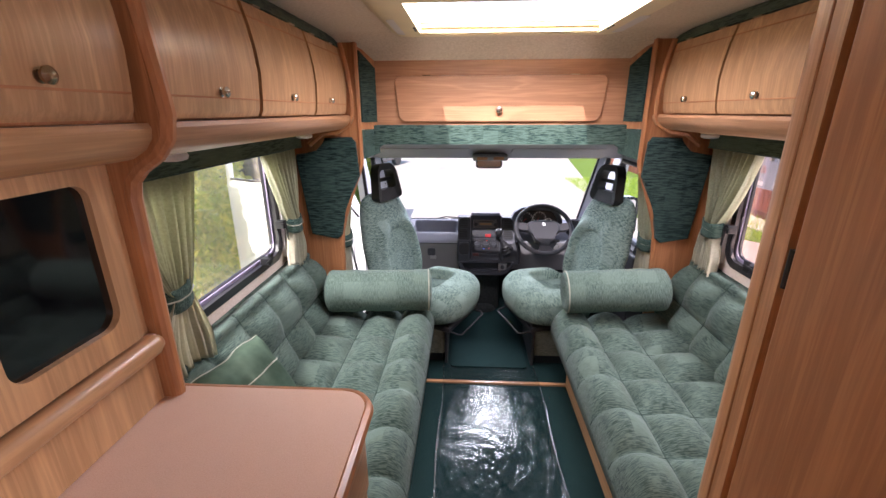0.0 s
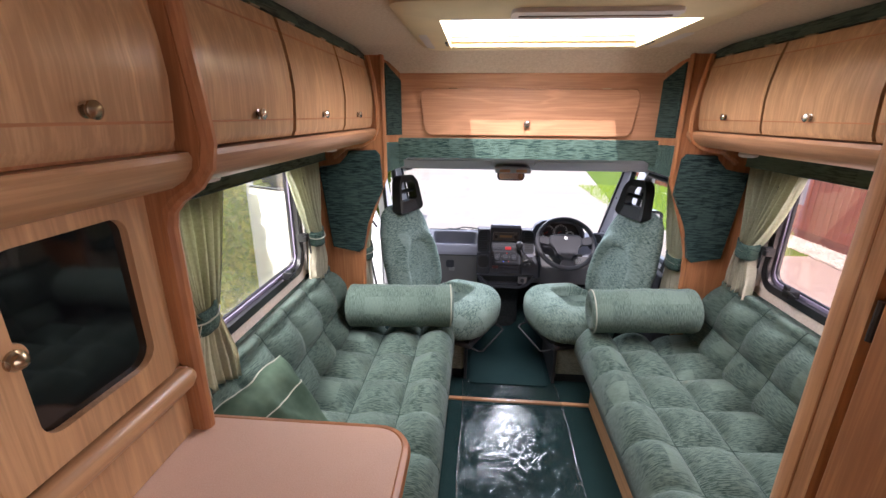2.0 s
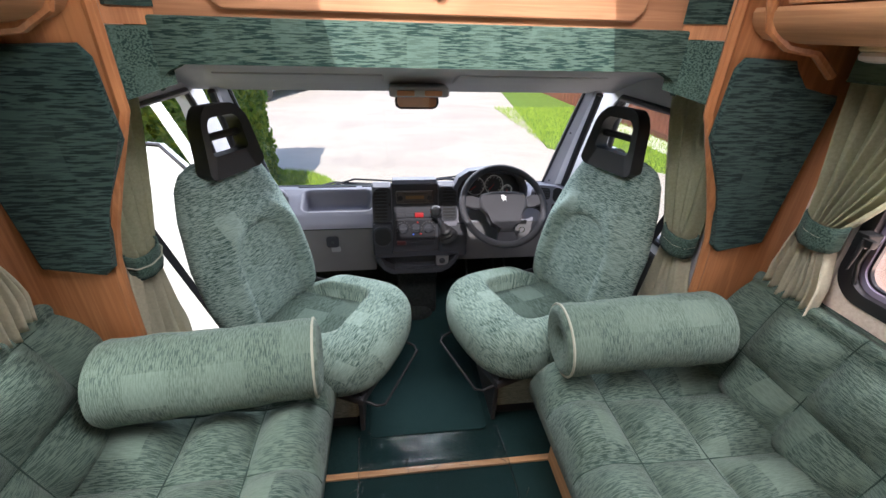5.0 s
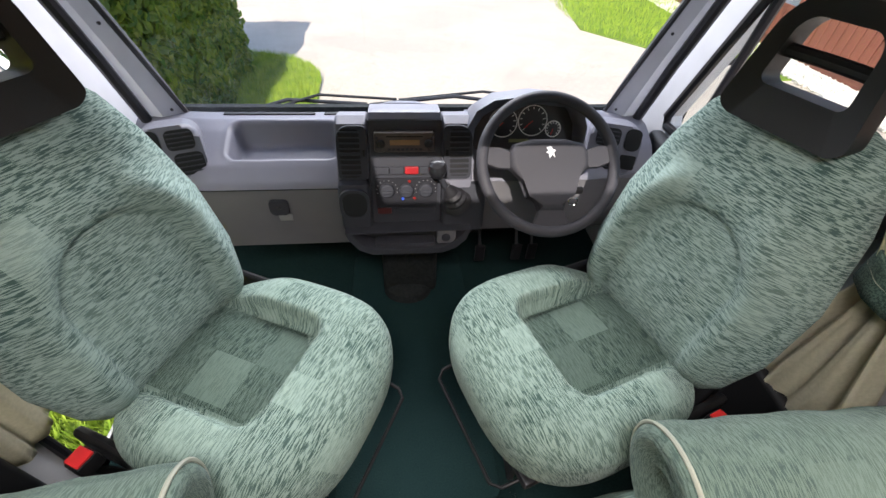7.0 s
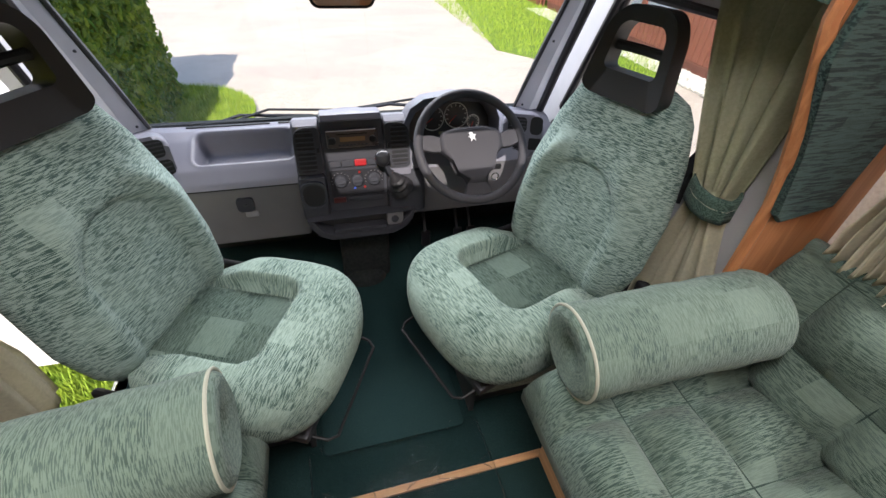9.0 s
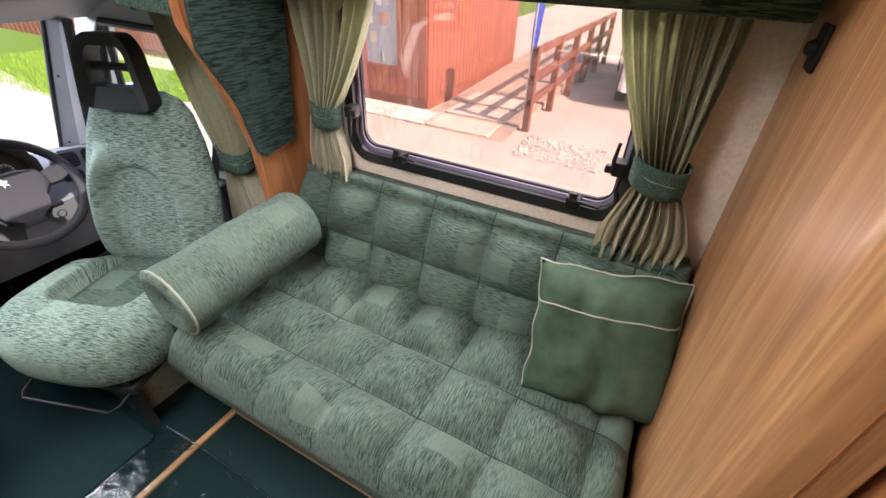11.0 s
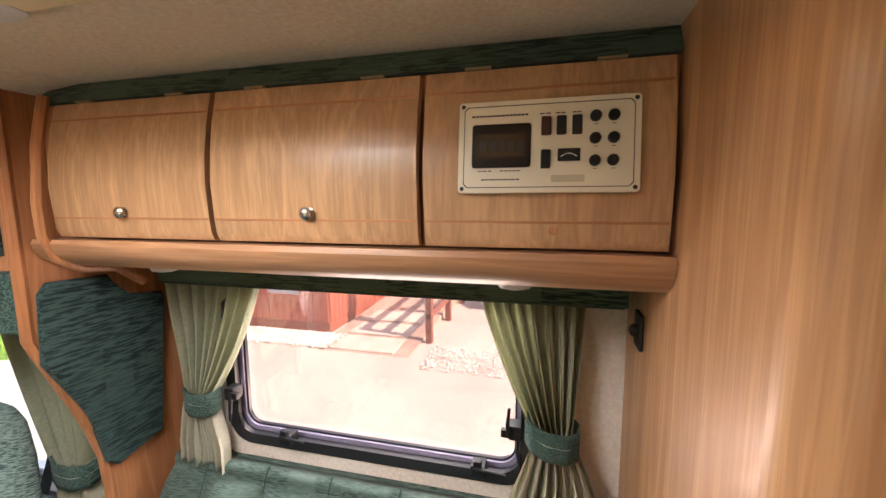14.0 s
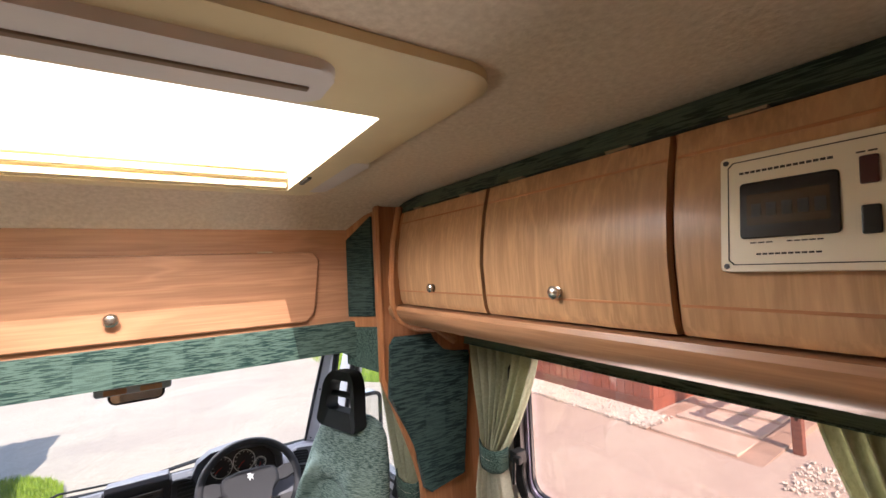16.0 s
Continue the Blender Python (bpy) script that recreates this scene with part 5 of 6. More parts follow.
for x, z, c in ((0.010, 0.042, (0.22, 0.012, 0.010)), (-0.012, -0.022, (0.03, 0.08, 0.45)), (0.026, -0.020, (0.22, 0.012, 0.010))):
    part("mark", moved(lathe([(0.005, 0.003), (0.0045, 0.005), (0.001, 0.0052)], pose(x, z, 0), 14), KF), plain("mark_paint", c, 0.4), db)
for k in range(10):
    a = radians(200 - k * 24)
    for x in (-0.062, 0.062):
        part("tick", moved(box(-0.0015, 0.0015, -0.0015, 0.0015, 0.003, 0.0036, 0, 2, pose(x + 0.033 * math.cos(a), 0.012 + 0.033 * math.sin(a), 0)), KF), plain("tick_white", (0.20, 0.20, 0.21), 0.5) if k == 0 and x < 0 else bpy.data.materials["tick_white"], db)
part("ash_slot", moved(box(-0.040, 0.095, -0.078, -0.058, 0.0, 0.006, 0.003), KF), CONSOLE, db)
part("lighter_switch", moved(box(-0.096, -0.050, -0.078, -0.056, 0.0, 0.007, 0.003), KF), plain("dark_red_switch", (0.07, 0.012, 0.012), 0.4), db)
# cup holder on one side, gear lever pod on the other
part("cup_pod", prism([(2.905, 0.44), (2.900, 0.575), (2.920, 0.608), (3.02, 0.612), (3.02, 0.43)], 0, -0.214, -0.114, 0.014, 3), CONSOLE, db, "charcoal cup holder pod")
# cup opening drawn as a flat sheet in the black of its shade
part("cup_hole_shade", moved(prism(rounded(-0.038, 0.038, -0.048, 0.040, 0.032, 8), 2, 0, 0.003), frame_of((1, 0, 0), (0, 0.10, 0.995), (0, -0.995, 0.10), (-0.164, 2.900, 0.553))), plain("cup_black", (0.004, 0.004, 0.005), 0.6), db)
part("cup_rim", moved(ring(rounded(-0.047, 0.047, -0.058, 0.050, 0.036, 8), rounded(-0.038, 0.038, -0.048, 0.040, 0.032, 8), 2, -0.004, 0.008), frame_of((1, 0, 0), (0, 0.10, 0.995), (0, -0.995, 0.10), (-0.164, 2.900, 0.553))), CONSOLE, db)
part("gear_pod", prism([(2.90, 0.43), (2.91, 0.52), (2.94, 0.59), (3.05, 0.60), (3.05, 0.42)], 0, 0.114, 0.262, 0.02, 3), CONSOLE, db, "charcoal gear lever pod")
gvr = thing("gear_lever", "dash-mounted gear lever with a black gaiter", "gear lever")
part("gaiter", moved(lathe([(0.050, 0.0), (0.046, 0.012), (0.040, 0.018), (0.040, 0.028), (0.031, 0.036), (0.031, 0.048), (0.022, 0.058), (0.021, 0.07), (0.012, 0.085), (0.011, 0.10)], None, 20), look((0.165, 2.915, 0.535), (0.095, 2.875, 0.68)) @ pose(0, 0, 0, 180)), plain("black_gaiter", (0.022, 0.021, 0.024), 0.55), gvr, "soft black gaiter")
part("stick", tube([(0.128, 2.895, 0.60), (0.095, 2.878, 0.675)], 0.009, 10), CONSOLE, gvr)
part("knob", moved(lathe([(0.012, -0.030), (0.020, -0.022), (0.027, -0.006), (0.0275, 0.008), (0.022, 0.021), (0.010, 0.0275), (0.001, 0.0285)], None, 20), look((0.092, 2.876, 0.690), (0.08, 2.86, 0.78)) @ pose(0, 0, 0, 180)), plain("glossy_knob", (0.016, 0.016, 0.018), 0.28, spec=0.35), gvr, "glossy black knob")
# lower tray
tr = [(-0.205, 0.450), (-0.195, 0.42), (-0.165, 0.375), (-0.12, 0.352), (0.12, 0.352), (0.165, 0.372), (0.20, 0.41), (0.212, 0.455)]
ti = [(-0.115, 0.452), (-0.112, 0.43), (-0.105, 0.395), (-0.09, 0.382), (0.08, 0.382), (0.09, 0.395), (0.095, 0.43), (0.098, 0.452)]
part("tray_rim", ring(tr, [(x * 0.93, z + 0.022 if z < 0.44 else z - 0.003) for x, z in tr], 1, 2.872, 2.96), CONSOLE, db, "rounded lower tray rim")
part("tray_floor", prism([(x * 0.935, min(z + 0.018, 0.440)) for x, z in tr], 1, 2.932, 2.98), plain("tray_black", (0.030, 0.030, 0.034), 0.6), db)
part("tray_shelf", box(-0.11, 0.095, 2.885, 2.93, 0.375, 0.388, 0.004), CONSOLE, db)
part("socket_plate", box(0.100, 0.165, 2.880, 2.91, 0.385, 0.445, 0.008), DASH_LOW, db)
part("socket", lathe([(0.015, 0), (0.015, 0.005), (0.010, 0.007), (0.002, 0.0072)], pose(0.130, 2.880, 0.417, 90), 18), CONSOLE, db, "round power socket")
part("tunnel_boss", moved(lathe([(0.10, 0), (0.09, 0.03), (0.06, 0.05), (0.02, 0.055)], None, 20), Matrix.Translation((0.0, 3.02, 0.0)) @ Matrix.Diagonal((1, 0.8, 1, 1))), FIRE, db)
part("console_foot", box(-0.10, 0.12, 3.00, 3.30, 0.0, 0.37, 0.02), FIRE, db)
# instrument cluster
hood = [(0.185, 0.66), (0.190, 0.76), (0.215, 0.815), (0.265, 0.848), (0.38, 0.862), (0.50, 0.848), (0.545, 0.815), (0.572, 0.76), (0.578, 0.66)]
hin = [(0.212, 0.67), (0.216, 0.755), (0.238, 0.797), (0.278, 0.824), (0.38, 0.836), (0.488, 0.824), (0.522, 0.797), (0.545, 0.755), (0.552, 0.67)]
bm = bmesh.new()
def hoodrow(o, y, dz):
    return [bm.verts.new((x, y, z + dz)) for x, z in o]
rows = [hoodrow(hin, 3.10, -0.012), hoodrow(hin, 3.00, 0.0), hoodrow(hood, 2.985, 0.004), hoodrow(hood, 3.05, 0.0), hoodrow([(0.38 + (x - 0.38) * 0.92, z - 0.05 * (z > 0.7)) for x, z in hood], 3.20, -0.03), hoodrow([(0.38 + (x - 0.38) * 0.8, min(z, 0.70)) for x, z in hood], 3.30, -0.02)]
for a, b in zip(rows, rows[1:]):
    for i in range(len(a) - 1):
        bm.faces.new((a[i], a[i + 1], b[i + 1], b[i]))
part("binnacle", bm, DASH, db, "rounded instrument hood", smooth=60)
ic = thing("instrument_cluster", "black instrument cluster with white-ringed dials and red needles", "instrument panel")
IF = frame_of((1, 0, 0), (0, 0.30, 0.954), (0, -0.954, 0.30), (0.382, 3.035, 0.738))
part("face", moved(prism(rounded(-0.168, 0.168, -0.075, 0.082, 0.04, 6), 2, -0.01, 0.0), IF), plain("cluster_face", (0.020, 0.018, 0.020), 0.4), ic)
for x, z, r, a in ((-0.068, 0.018, 0.045, 215), (0.028, 0.024, 0.047, 222), (0.098, -0.002, 0.025, 250)):
    dl = part("dial", moved(lathe([(r, 0.0005), (r * 0.96, 0.0012), (0.002, 0.0012)], pose(x, z, 0), 32), IF), plain("dial_face", (0.012, 0.010, 0.012), 0.35), ic)
    part("dial_ring", moved(tube([(x + r * math.cos(k * 0.1963), z + r * math.sin(k * 0.1963), 0.002) for k in range(32)], 0.0016, 6, True), IF), plain("ring_white", (0.75, 0.73, 0.70), 0.3), dl)
    for k in range(11):
        b = radians(225 - 27 * k)
        bm = box(-0.0012, 0.0012, -0.004, 0.004, 0.0013, 0.0018, 0, 2, pose(x + r * 0.82 * math.cos(b), z + r * 0.82 * math.sin(b), 0, 0, 0, math.degrees(b) - 90))
        part("tick", moved(bm, IF), bpy.data.materials["ring_white"], dl)
    part("needle", moved(tube([(x, z, 0.003), (x + r * 0.75 * math.cos(radians(a)), z + r * 0.75 * math.sin(radians(a)), 0.003)], 0.0013, 5), IF), plain("needle_red", (0.6, 0.03, 0.02), 0.4), dl, "red needle")
part("odometer", moved(box(-0.045, 0.020, -0.044, -0.034, 0.0005, 0.0015), IF), plain("odometer_display", (0.20, 0.20, 0.09), 0.3), ic)
# steering wheel
sw_ = thing("steering_wheel", "dark grey steering wheel with a wide moulded hub", "steering wheel", frame_of((1, 0, 0), (0, 0.70, 0.714), (0, -0.714, 0.70), (0.400, 2.785, 0.750)))
R = 0.196
part("rim", tube([(R * math.cos(k * 2 * math.pi / 56), R * math.sin(k * 2 * math.pi / 56), 0.0) for k in range(56)], 0.0165, 12, True), WHEEL, sw_, smooth=180)
hub = [(-0.118, 0.03), (-0.105, 0.058), (-0.05, 0.072), (0.05, 0.072), (0.105, 0.058), (0.118, 0.03), (0.118, -0.012), (0.082, -0.045), (0.048, -0.085), (0.038, -0.135), (-0.038, -0.135), (-0.048, -0.085), (-0.082, -0.045), (-0.118, -0.012)]
part("hub_pad", prism(hub, 2, -0.030, 0.016, 0.020, 5), WHEEL, sw_, "moulded hub pad")
for s in (-1, 1):
    part("spoke", prism([(s * 0.100, 0.040), (s * 0.150, 0.042), (s * 0.190, 0.058), (s * 0.194, 0.005), (s * 0.150, -0.012), (s * 0.100, -0.014)], 2, -0.022, 0.004, 0.008, 2), WHEEL, sw_)
part("lower_spoke", prism([(-0.036, -0.130), (0.036, -0.130), (0.060, -0.188), (-0.060, -0.188)], 2, -0.020, 0.004, 0.008, 2), WHEEL, sw_)
part("emblem", prism([(-0.004, -0.016), (0.004, -0.004), (0.012, -0.014), (0.009, 0.0), (0.015, 0.008), (0.006, 0.010), (0.001, 0.018), (-0.012, 0.016), (-0.006, 0.007), (-0.014, 0.001), (-0.006, -0.002)], 2, 0.0165, 0.0182), plain("emblem_white", (0.72, 0.72, 0.74), 0.3), sw_, "plain white emblem shape").location = (0, 0.028, 0)
part("column", lathe([(0.050, -0.16), (0.055, -0.05), (0.045, -0.025), (0.03, -0.02)], None, 24), CONSOLE, sw_, "dark steering column shroud")
for s in (-1, 1):
    part("stalk", tube([(s * 0.03, 0.02, -0.05), (s * 0.12, 0.035, -0.048), (s * 0.168, 0.045, -0.04)], [0.007, 0.008, 0.011], 8), CONSOLE, sw_, "indicator stalk")
ky = thing("ignition_key", "car key with a black grip in the ignition", "key")
part("grip", box(0.478, 0.525, 2.800, 2.816, 0.642, 0.662, 0.005), BLACK, ky)
part("key_ring", tube([(0.505 + 0.014 * math.cos(k * 0.449), 2.805, 0.612 + 0.014 * math.sin(k * 0.449)) for k in range(14)], 0.002, 6, True), CHROME, ky)
part("lock_barrel", tube([(0.495, 2.82, 0.64), (0.465, 2.85, 0.67)], 0.014, 12), CONSOLE, ky)
for x, y, z in ((0.315, 3.10, 0.10), (0.485, 3.11, 0.09), (0.560, 3.12, 0.08)):
    pe = thing("pedal", "dark rubber-faced foot pedal", "pedal", group="pedals")
    part("pad", box(x - 0.022, x + 0.022, y - 0.012, y + 0.004, z - 0.04, z + 0.05, 0.006), RUBBER, pe)
    part("arm", tube([(x, y + 0.004, z + 0.02), (x, y + 0.09, z + 0.14), (x, 3.30, 0.36)], 0.008, 8), STEEL, pe)
# the whole dashboard, with what is built into it, sits a little nearer
for fitted in (db, rd, gvr, ic, ky):
    fitted.location = (-0.008, -0.04, 0.016)
# wipers
for pts in (((-0.70, 3.32, 0.625), (-0.46, 3.44, 0.655), (-0.15, 3.46, 0.628)), ((-0.14, 3.46, 0.625), (0.21, 3.46, 0.662), (0.45, 3.43, 0.645))):
    wi = thing("windscreen_wiper", "black windscreen wiper at rest", "wiper", group="wipers")
    part("blade", tube(pts, 0.008, 6), RUBBER, wi)
    part("arm", tube([(p[0] + 0.12, p[1] + 0.02, p[2] + 0.012) for p in pts], 0.006, 6), BLACK, wi)

# ---- cab seats ----
def seat_panel_mesh(top):
    """The flat middle panel, sewn into the cushion."""
    def fn(u, v):
        px, py = 0.002 + 0.306 * u, -0.122 + 0.244 * v
        px -= 0.030 * smoothstep(0.82, 1.0, u) * (abs(2 * v - 1) ** 4)
        return (px, py, 0.4765 + top(px, py, 0.5))
    bm = sheet(fn, 40, 34)
    bmesh.ops.solidify(bm, geom=bm.faces[:], thickness=0.003)
    return laid_cloth(bm, lambda q: Vector((q.x, q.y, 0)))


def seat_cushion_mesh():
    """A round-cornered cushion: a thick roll round three sides of a sunk middle panel."""
    bm = bmesh.new()
    n, a, b, p = 84, 0.275, 0.273, 2.9

    def outline(th):
        c, s = math.cos(th), math.sin(th)
        return (0.240 + a * math.copysign(abs(c) ** (2 / p), c), b * math.copysign(abs(s) ** (2 / p), s))

    def top(px, py, r):
        roll = 0.062 * math.sqrt(max(0.0, 1 - (max(0.0, r - 0.70) / 0.30) ** 2))
        d = math.hypot(max(abs(py) - 0.095, 0.0), max(px - 0.275, 0.0))
        sunk = smoothstep(0.058, 0.034, d)
        tuck = math.exp(-((d - 0.040) / 0.010) ** 2)
        rear = smoothstep(0.15, 0.0, px)
        h = roll * (1 - 0.85 * rear)
        h = h + (0.004 - h) * sunk * 0.9 - 0.012 * tuck + 0.012 * sunk * math.cos(py * 14)
        return h + 0.012 * smoothstep(0.0, 0.5, px) - 0.022 * smoothstep(0.38, 0.52, px) * (1 - sunk)
    rings = [k / 30 for k in range(1, 28)] + [0.93, 0.96, 0.985, 0.997]
    skirt = [(1.0, -0.030), (1.0, -0.055), (0.985, -0.09), (0.94, -0.125), (0.85, -0.140)]
    rows = []
    for r in rings:
        row = []
        for k in range(n):
            x, y = outline(2 * math.pi * k / n)
            px, py = 0.245 + (x - 0.245) * r, y * r
            row.append(bm.verts.new((px, py, 0.475 + top(px, py, r))))
        rows.append(row)
    for r, h in skirt:
        row = []
        for k in range(n):
            x, y = outline(2 * math.pi * k / n)
            px = 0.245 + (x - 0.245) * r
            row.append(bm.verts.new((px, y * r, 0.475 + h + 0.012 * smoothstep(0.0, 0.5, px))))
        rows.append(row)
    c = bm.verts.new((0.245, 0, 0.475 + top(0.245, 0, 0)))
    for k in range(n):
        bm.faces.new((c, rows[0][k], rows[0][(k + 1) % n]))
    for q, w in zip(rows, rows[1:]):
        for k in range(n):
            bm.faces.new((q[k], q[(k + 1) % n], w[(k + 1) % n], w[k]))
    bm.faces.new(rows[-1][::-1])

    def place(q):
        d = Vector((q.x - 0.245, q.y, 0))
        if d.length < 1e-6:
            return d
        return d + d.normalized() * max(0.0, 0.52 - q.z)
    return laid_cloth(bm, place), seat_panel_mesh(top)


def seat_back_mesh():
    """A tapered backrest with thick side rolls and a horseshoe panel let into it."""
    H = 0.640

    def half(v):
        return float(np.interp(v, [0, 0.08, 0.25, 0.5, 0.75, 0.9, 0.965, 1.0], [0.205, 0.238, 0.262, 0.258, 0.222, 0.185, 0.150, 0.095]))

    def rim(x, v, a, b):
        return max(0.0, 1 - abs(x) ** a) ** 0.5 * max(0.0, 1 - abs(2 * v - 1) ** b) ** 0.5

    def front(u, v):
        x = math.sin((u - 0.5) * math.pi)
        y, z = x * half(v), v * H
        d = math.hypot(y / 0.138, max(0.0, z - 0.245) / 0.138)
        sunk = smoothstep(1.08, 0.95, d)
        roll = 0.036 * math.exp(-((d - 1.34) / 0.30) ** 2) * (0.30 + 0.70 * smoothstep(0.4, 1.05, abs(y) / 0.138))
        seam = -0.008 * math.exp(-((d - 1.02) / 0.030) ** 2)
        return (rim(x, v, 3.2, 7) * (0.066 + roll * (1 - sunk) + seam - 0.010 * sunk + 0.012 * math.sin(3.1 * v)), y, z)

    def rear(u, v):
        x = math.sin((u - 0.5) * math.pi)
        return (-0.055 * rim(x, v, 4, 8), x * half(v), v * H)
    bm = sheet(front, 84, 90)
    other = sheet(rear, 84, 90)
    me = bpy.data.meshes.new("tmp")
    other.to_mesh(me)
    other.free()
    bm.from_mesh(me)
    bpy.data.meshes.remove(me)
    bmesh.ops.remove_doubles(bm, verts=bm.verts, dist=1e-4)
    return laid_cloth(bm, lambda q: Vector((0, q.y + math.copysign(max(0.0, 0.06 - q.x), q.y) * smoothstep(0.10, 0.22, abs(q.y)), q.z)))


FAB_BACK = fabric("chenille_seat_back", (0.245, 0.325, 0.292), (0.026, 0.062, 0.056), 1, cells=13.0, amount=1.0, pale=0.06, bare=0.03, thin=0.25, laid=True)
FAB_PANEL = fabric("chenille_seat_panel", (0.165, 0.235, 0.195), (0.018, 0.046, 0.038), 1, cells=9.0, amount=1.0, pale=0.5, bare=0.15, thin=0.1, laid=True)
PALE_COVER = fabric("beige_plinth_cover", (0.34, 0.36, 0.29), (0.14, 0.17, 0.14), 0)
RED = plain("buckle_red", (0.55, 0.02, 0.02), 0.35)


def cab_seat(at, recline, side, label):
    st_ = thing("captain_chair", label, "car seat", at, group="cab seats")
    roll_mesh, panel_mesh = seat_cushion_mesh()
    cu = part("seat_cushion", roll_mesh, FAB_SEAT, st_, "green chenille seat cushion", smooth=180)
    part("middle_panel", panel_mesh, FAB_PANEL, cu, "darker streaked middle panel", smooth=180)
    m = Matrix.Translation((-0.015, 0, 0.445)) @ pose(0, 0, 0, 0, -recline, 0)
    part("backrest", moved(seat_back_mesh(), m), FAB_BACK, st_, "green chenille backrest with a horseshoe insert", smooth=180)
    # headrest: a curved black plastic loop, narrower at the top, with one bar across
    def taper(o):
        return [(y * (1 - 0.27 * max(0.0, z) / 0.205), z) for y, z in o]
    o = taper(rounded(-0.124, 0.124, -0.022, 0.205, (0.070, 0.070, 0.035, 0.035), 8))
    i = taper(rounded(-0.086, 0.086, 0.048, 0.168, (0.034, 0.034, 0.020, 0.020), 8))
    hm = m @ Matrix.Translation((0.050, 0, 0.602)) @ pose(0, 0, 0, 0, 10, 0)
    HEAD = plain("headrest_plastic", (0.014, 0.014, 0.016), 0.5, grain=0.4, scale=600.0)

    def bent(bm):
        for v in bm.verts:
            v.co.x += 1.6 * v.co.y ** 2
        return bm
    bm = ring(o, i, 0, -0.030, 0.030)
    bmesh.ops.bevel(bm, geom=[e for e in bm.edges if e.calc_face_angle(0) > 0.9], offset=0.014, segments=4, affect="EDGES", profile=0.5)
    hr = part("headrest", moved(bent(bm), hm), HEAD, st_, "open black plastic headrest")
    bm = tube([(0, -0.080 + 0.160 * k / 8, 0.106) for k in range(9)], 0.013, 10)
    part("bar", moved(bent(bm), hm), HEAD, hr)
    for y in (-0.085, 0.085):
        part("post", moved(tube([(0, y * 0.85, -0.05), (0, y * 0.85, 0.02)], 0.007, 8), hm), BLACK, hr)
        part("collar", moved(lathe([(0.020, -0.030), (0.020, -0.018), (0.012, -0.012)], pose(0, y * 0.85, 0), 14), hm), BLACK, hr)
    part("swivel_plate", box(0.02, 0.46, -0.20, 0.20, 0.300, 0.332, 0.008), STEEL, st_)
    part("under_tray", box(0.03, 0.45, -0.19, 0.19, 0.332, 0.352, 0.004), BLACK, st_)
    part("hinge_cover", box(-0.05, 0.12, -0.262, -0.238, 0.36, 0.47, 0.012, 3), BLACK, st_, "black recliner cover")
    part("hinge_cover", box(-0.05, 0.12, 0.238, 0.262, 0.36, 0.47, 0.012, 3), BLACK, st_, "black recliner cover")
    part("adjust_bar", tube([(0.36, -0.18, 0.315), (0.50, -0.17, 0.29), (0.52, -0.15, 0.285), (0.52, 0.15, 0.285), (0.50, 0.17, 0.29), (0.36, 0.18, 0.315)], 0.005, 8), BLACK, st_, "bent steel slide bar")
    part("lever", tube([(0.20, side * 0.235, 0.36), (0.27, side * 0.255, 0.35), (0.31, side * 0.258, 0.33)], [0.009, 0.011, 0.012], 8), plain("grey_lever", (0.30, 0.31, 0.36), 0.45), st_, "grey lever")
    bk = part("buckle_stalk", tube([(0.0, -side * 0.262, 0.30), (0.02, -side * 0.285, 0.40), (0.03, -side * 0.29, 0.45)], 0.010, 8), BLACK, st_, "black seat-belt stalk")
    part("buckle", box(0.012, 0.052, -side * 0.29 - 0.022, -side * 0.29 + 0.022, 0.44, 0.485, 0.006), BLACK, bk)
    part("button", box(0.014, 0.050, -side * 0.29 - 0.018, -side * 0.29 + 0.018, 0.484, 0.492, 0.003), RED, bk, "red release button")
    return st_


for s, at, rc, label in ((-1, pose(-0.575, 2.435, 0, 0, 0, -26), 15, "swivelled green chenille passenger cab seat with black headrest"), (1, pose(0.605, 2.420, 0, 0, 0, 180 + 19), 15, "swivelled green chenille driver's cab seat with black headrest")):
    cab_seat(at, rc, -1 if s > 0 else 1, label)
    pb = thing("seat_plinth", "boxy seat plinth in a beige fabric cover", "seat base", group="seat plinths")
    part("cover", box(s * 0.285, s * 0.68, 2.22, 2.62, 0.055, 0.235, 0.012, 3), PALE_COVER, pb, "beige fabric cover")
    part("box", box(s * 0.300, s * 0.67, 2.235, 2.60, 0.0, 0.298), STEEL, pb)
    part("rail", box(s * 0.266, s * 0.284, 2.20, 2.60, 0.0, 0.25, 0.003), DOORTRIM, pb, "dark plinth side")
    # belt on the pillar
    sb = thing("seat_belt", "black seat belt hanging by the pillar", "seat belt", group="seat belts")
    bm = sheet(lambda u, v: (s * (0.905 - 0.02 * v), 2.27 + 0.30 * v + 0.045 * u, 0.95 - 0.70 * v), 3, 16)
    bmesh.ops.solidify(bm, geom=bm.faces[:], thickness=0.0015)
    part("webbing", bm, plain("belt_webbing", (0.014, 0.014, 0.015), 0.8), sb)
    part("anchor", box(s * 0.895, s * 0.925, 2.26, 2.32, 0.93, 0.98, 0.008), BLACK, sb)
    part("reel_cover", box(s * 0.86, s * 0.925, 2.08, 2.30 if s > 0 else 2.20, 0.0, 0.46, 0.02, 3), BLACK, sb, "dark plastic reel cover")

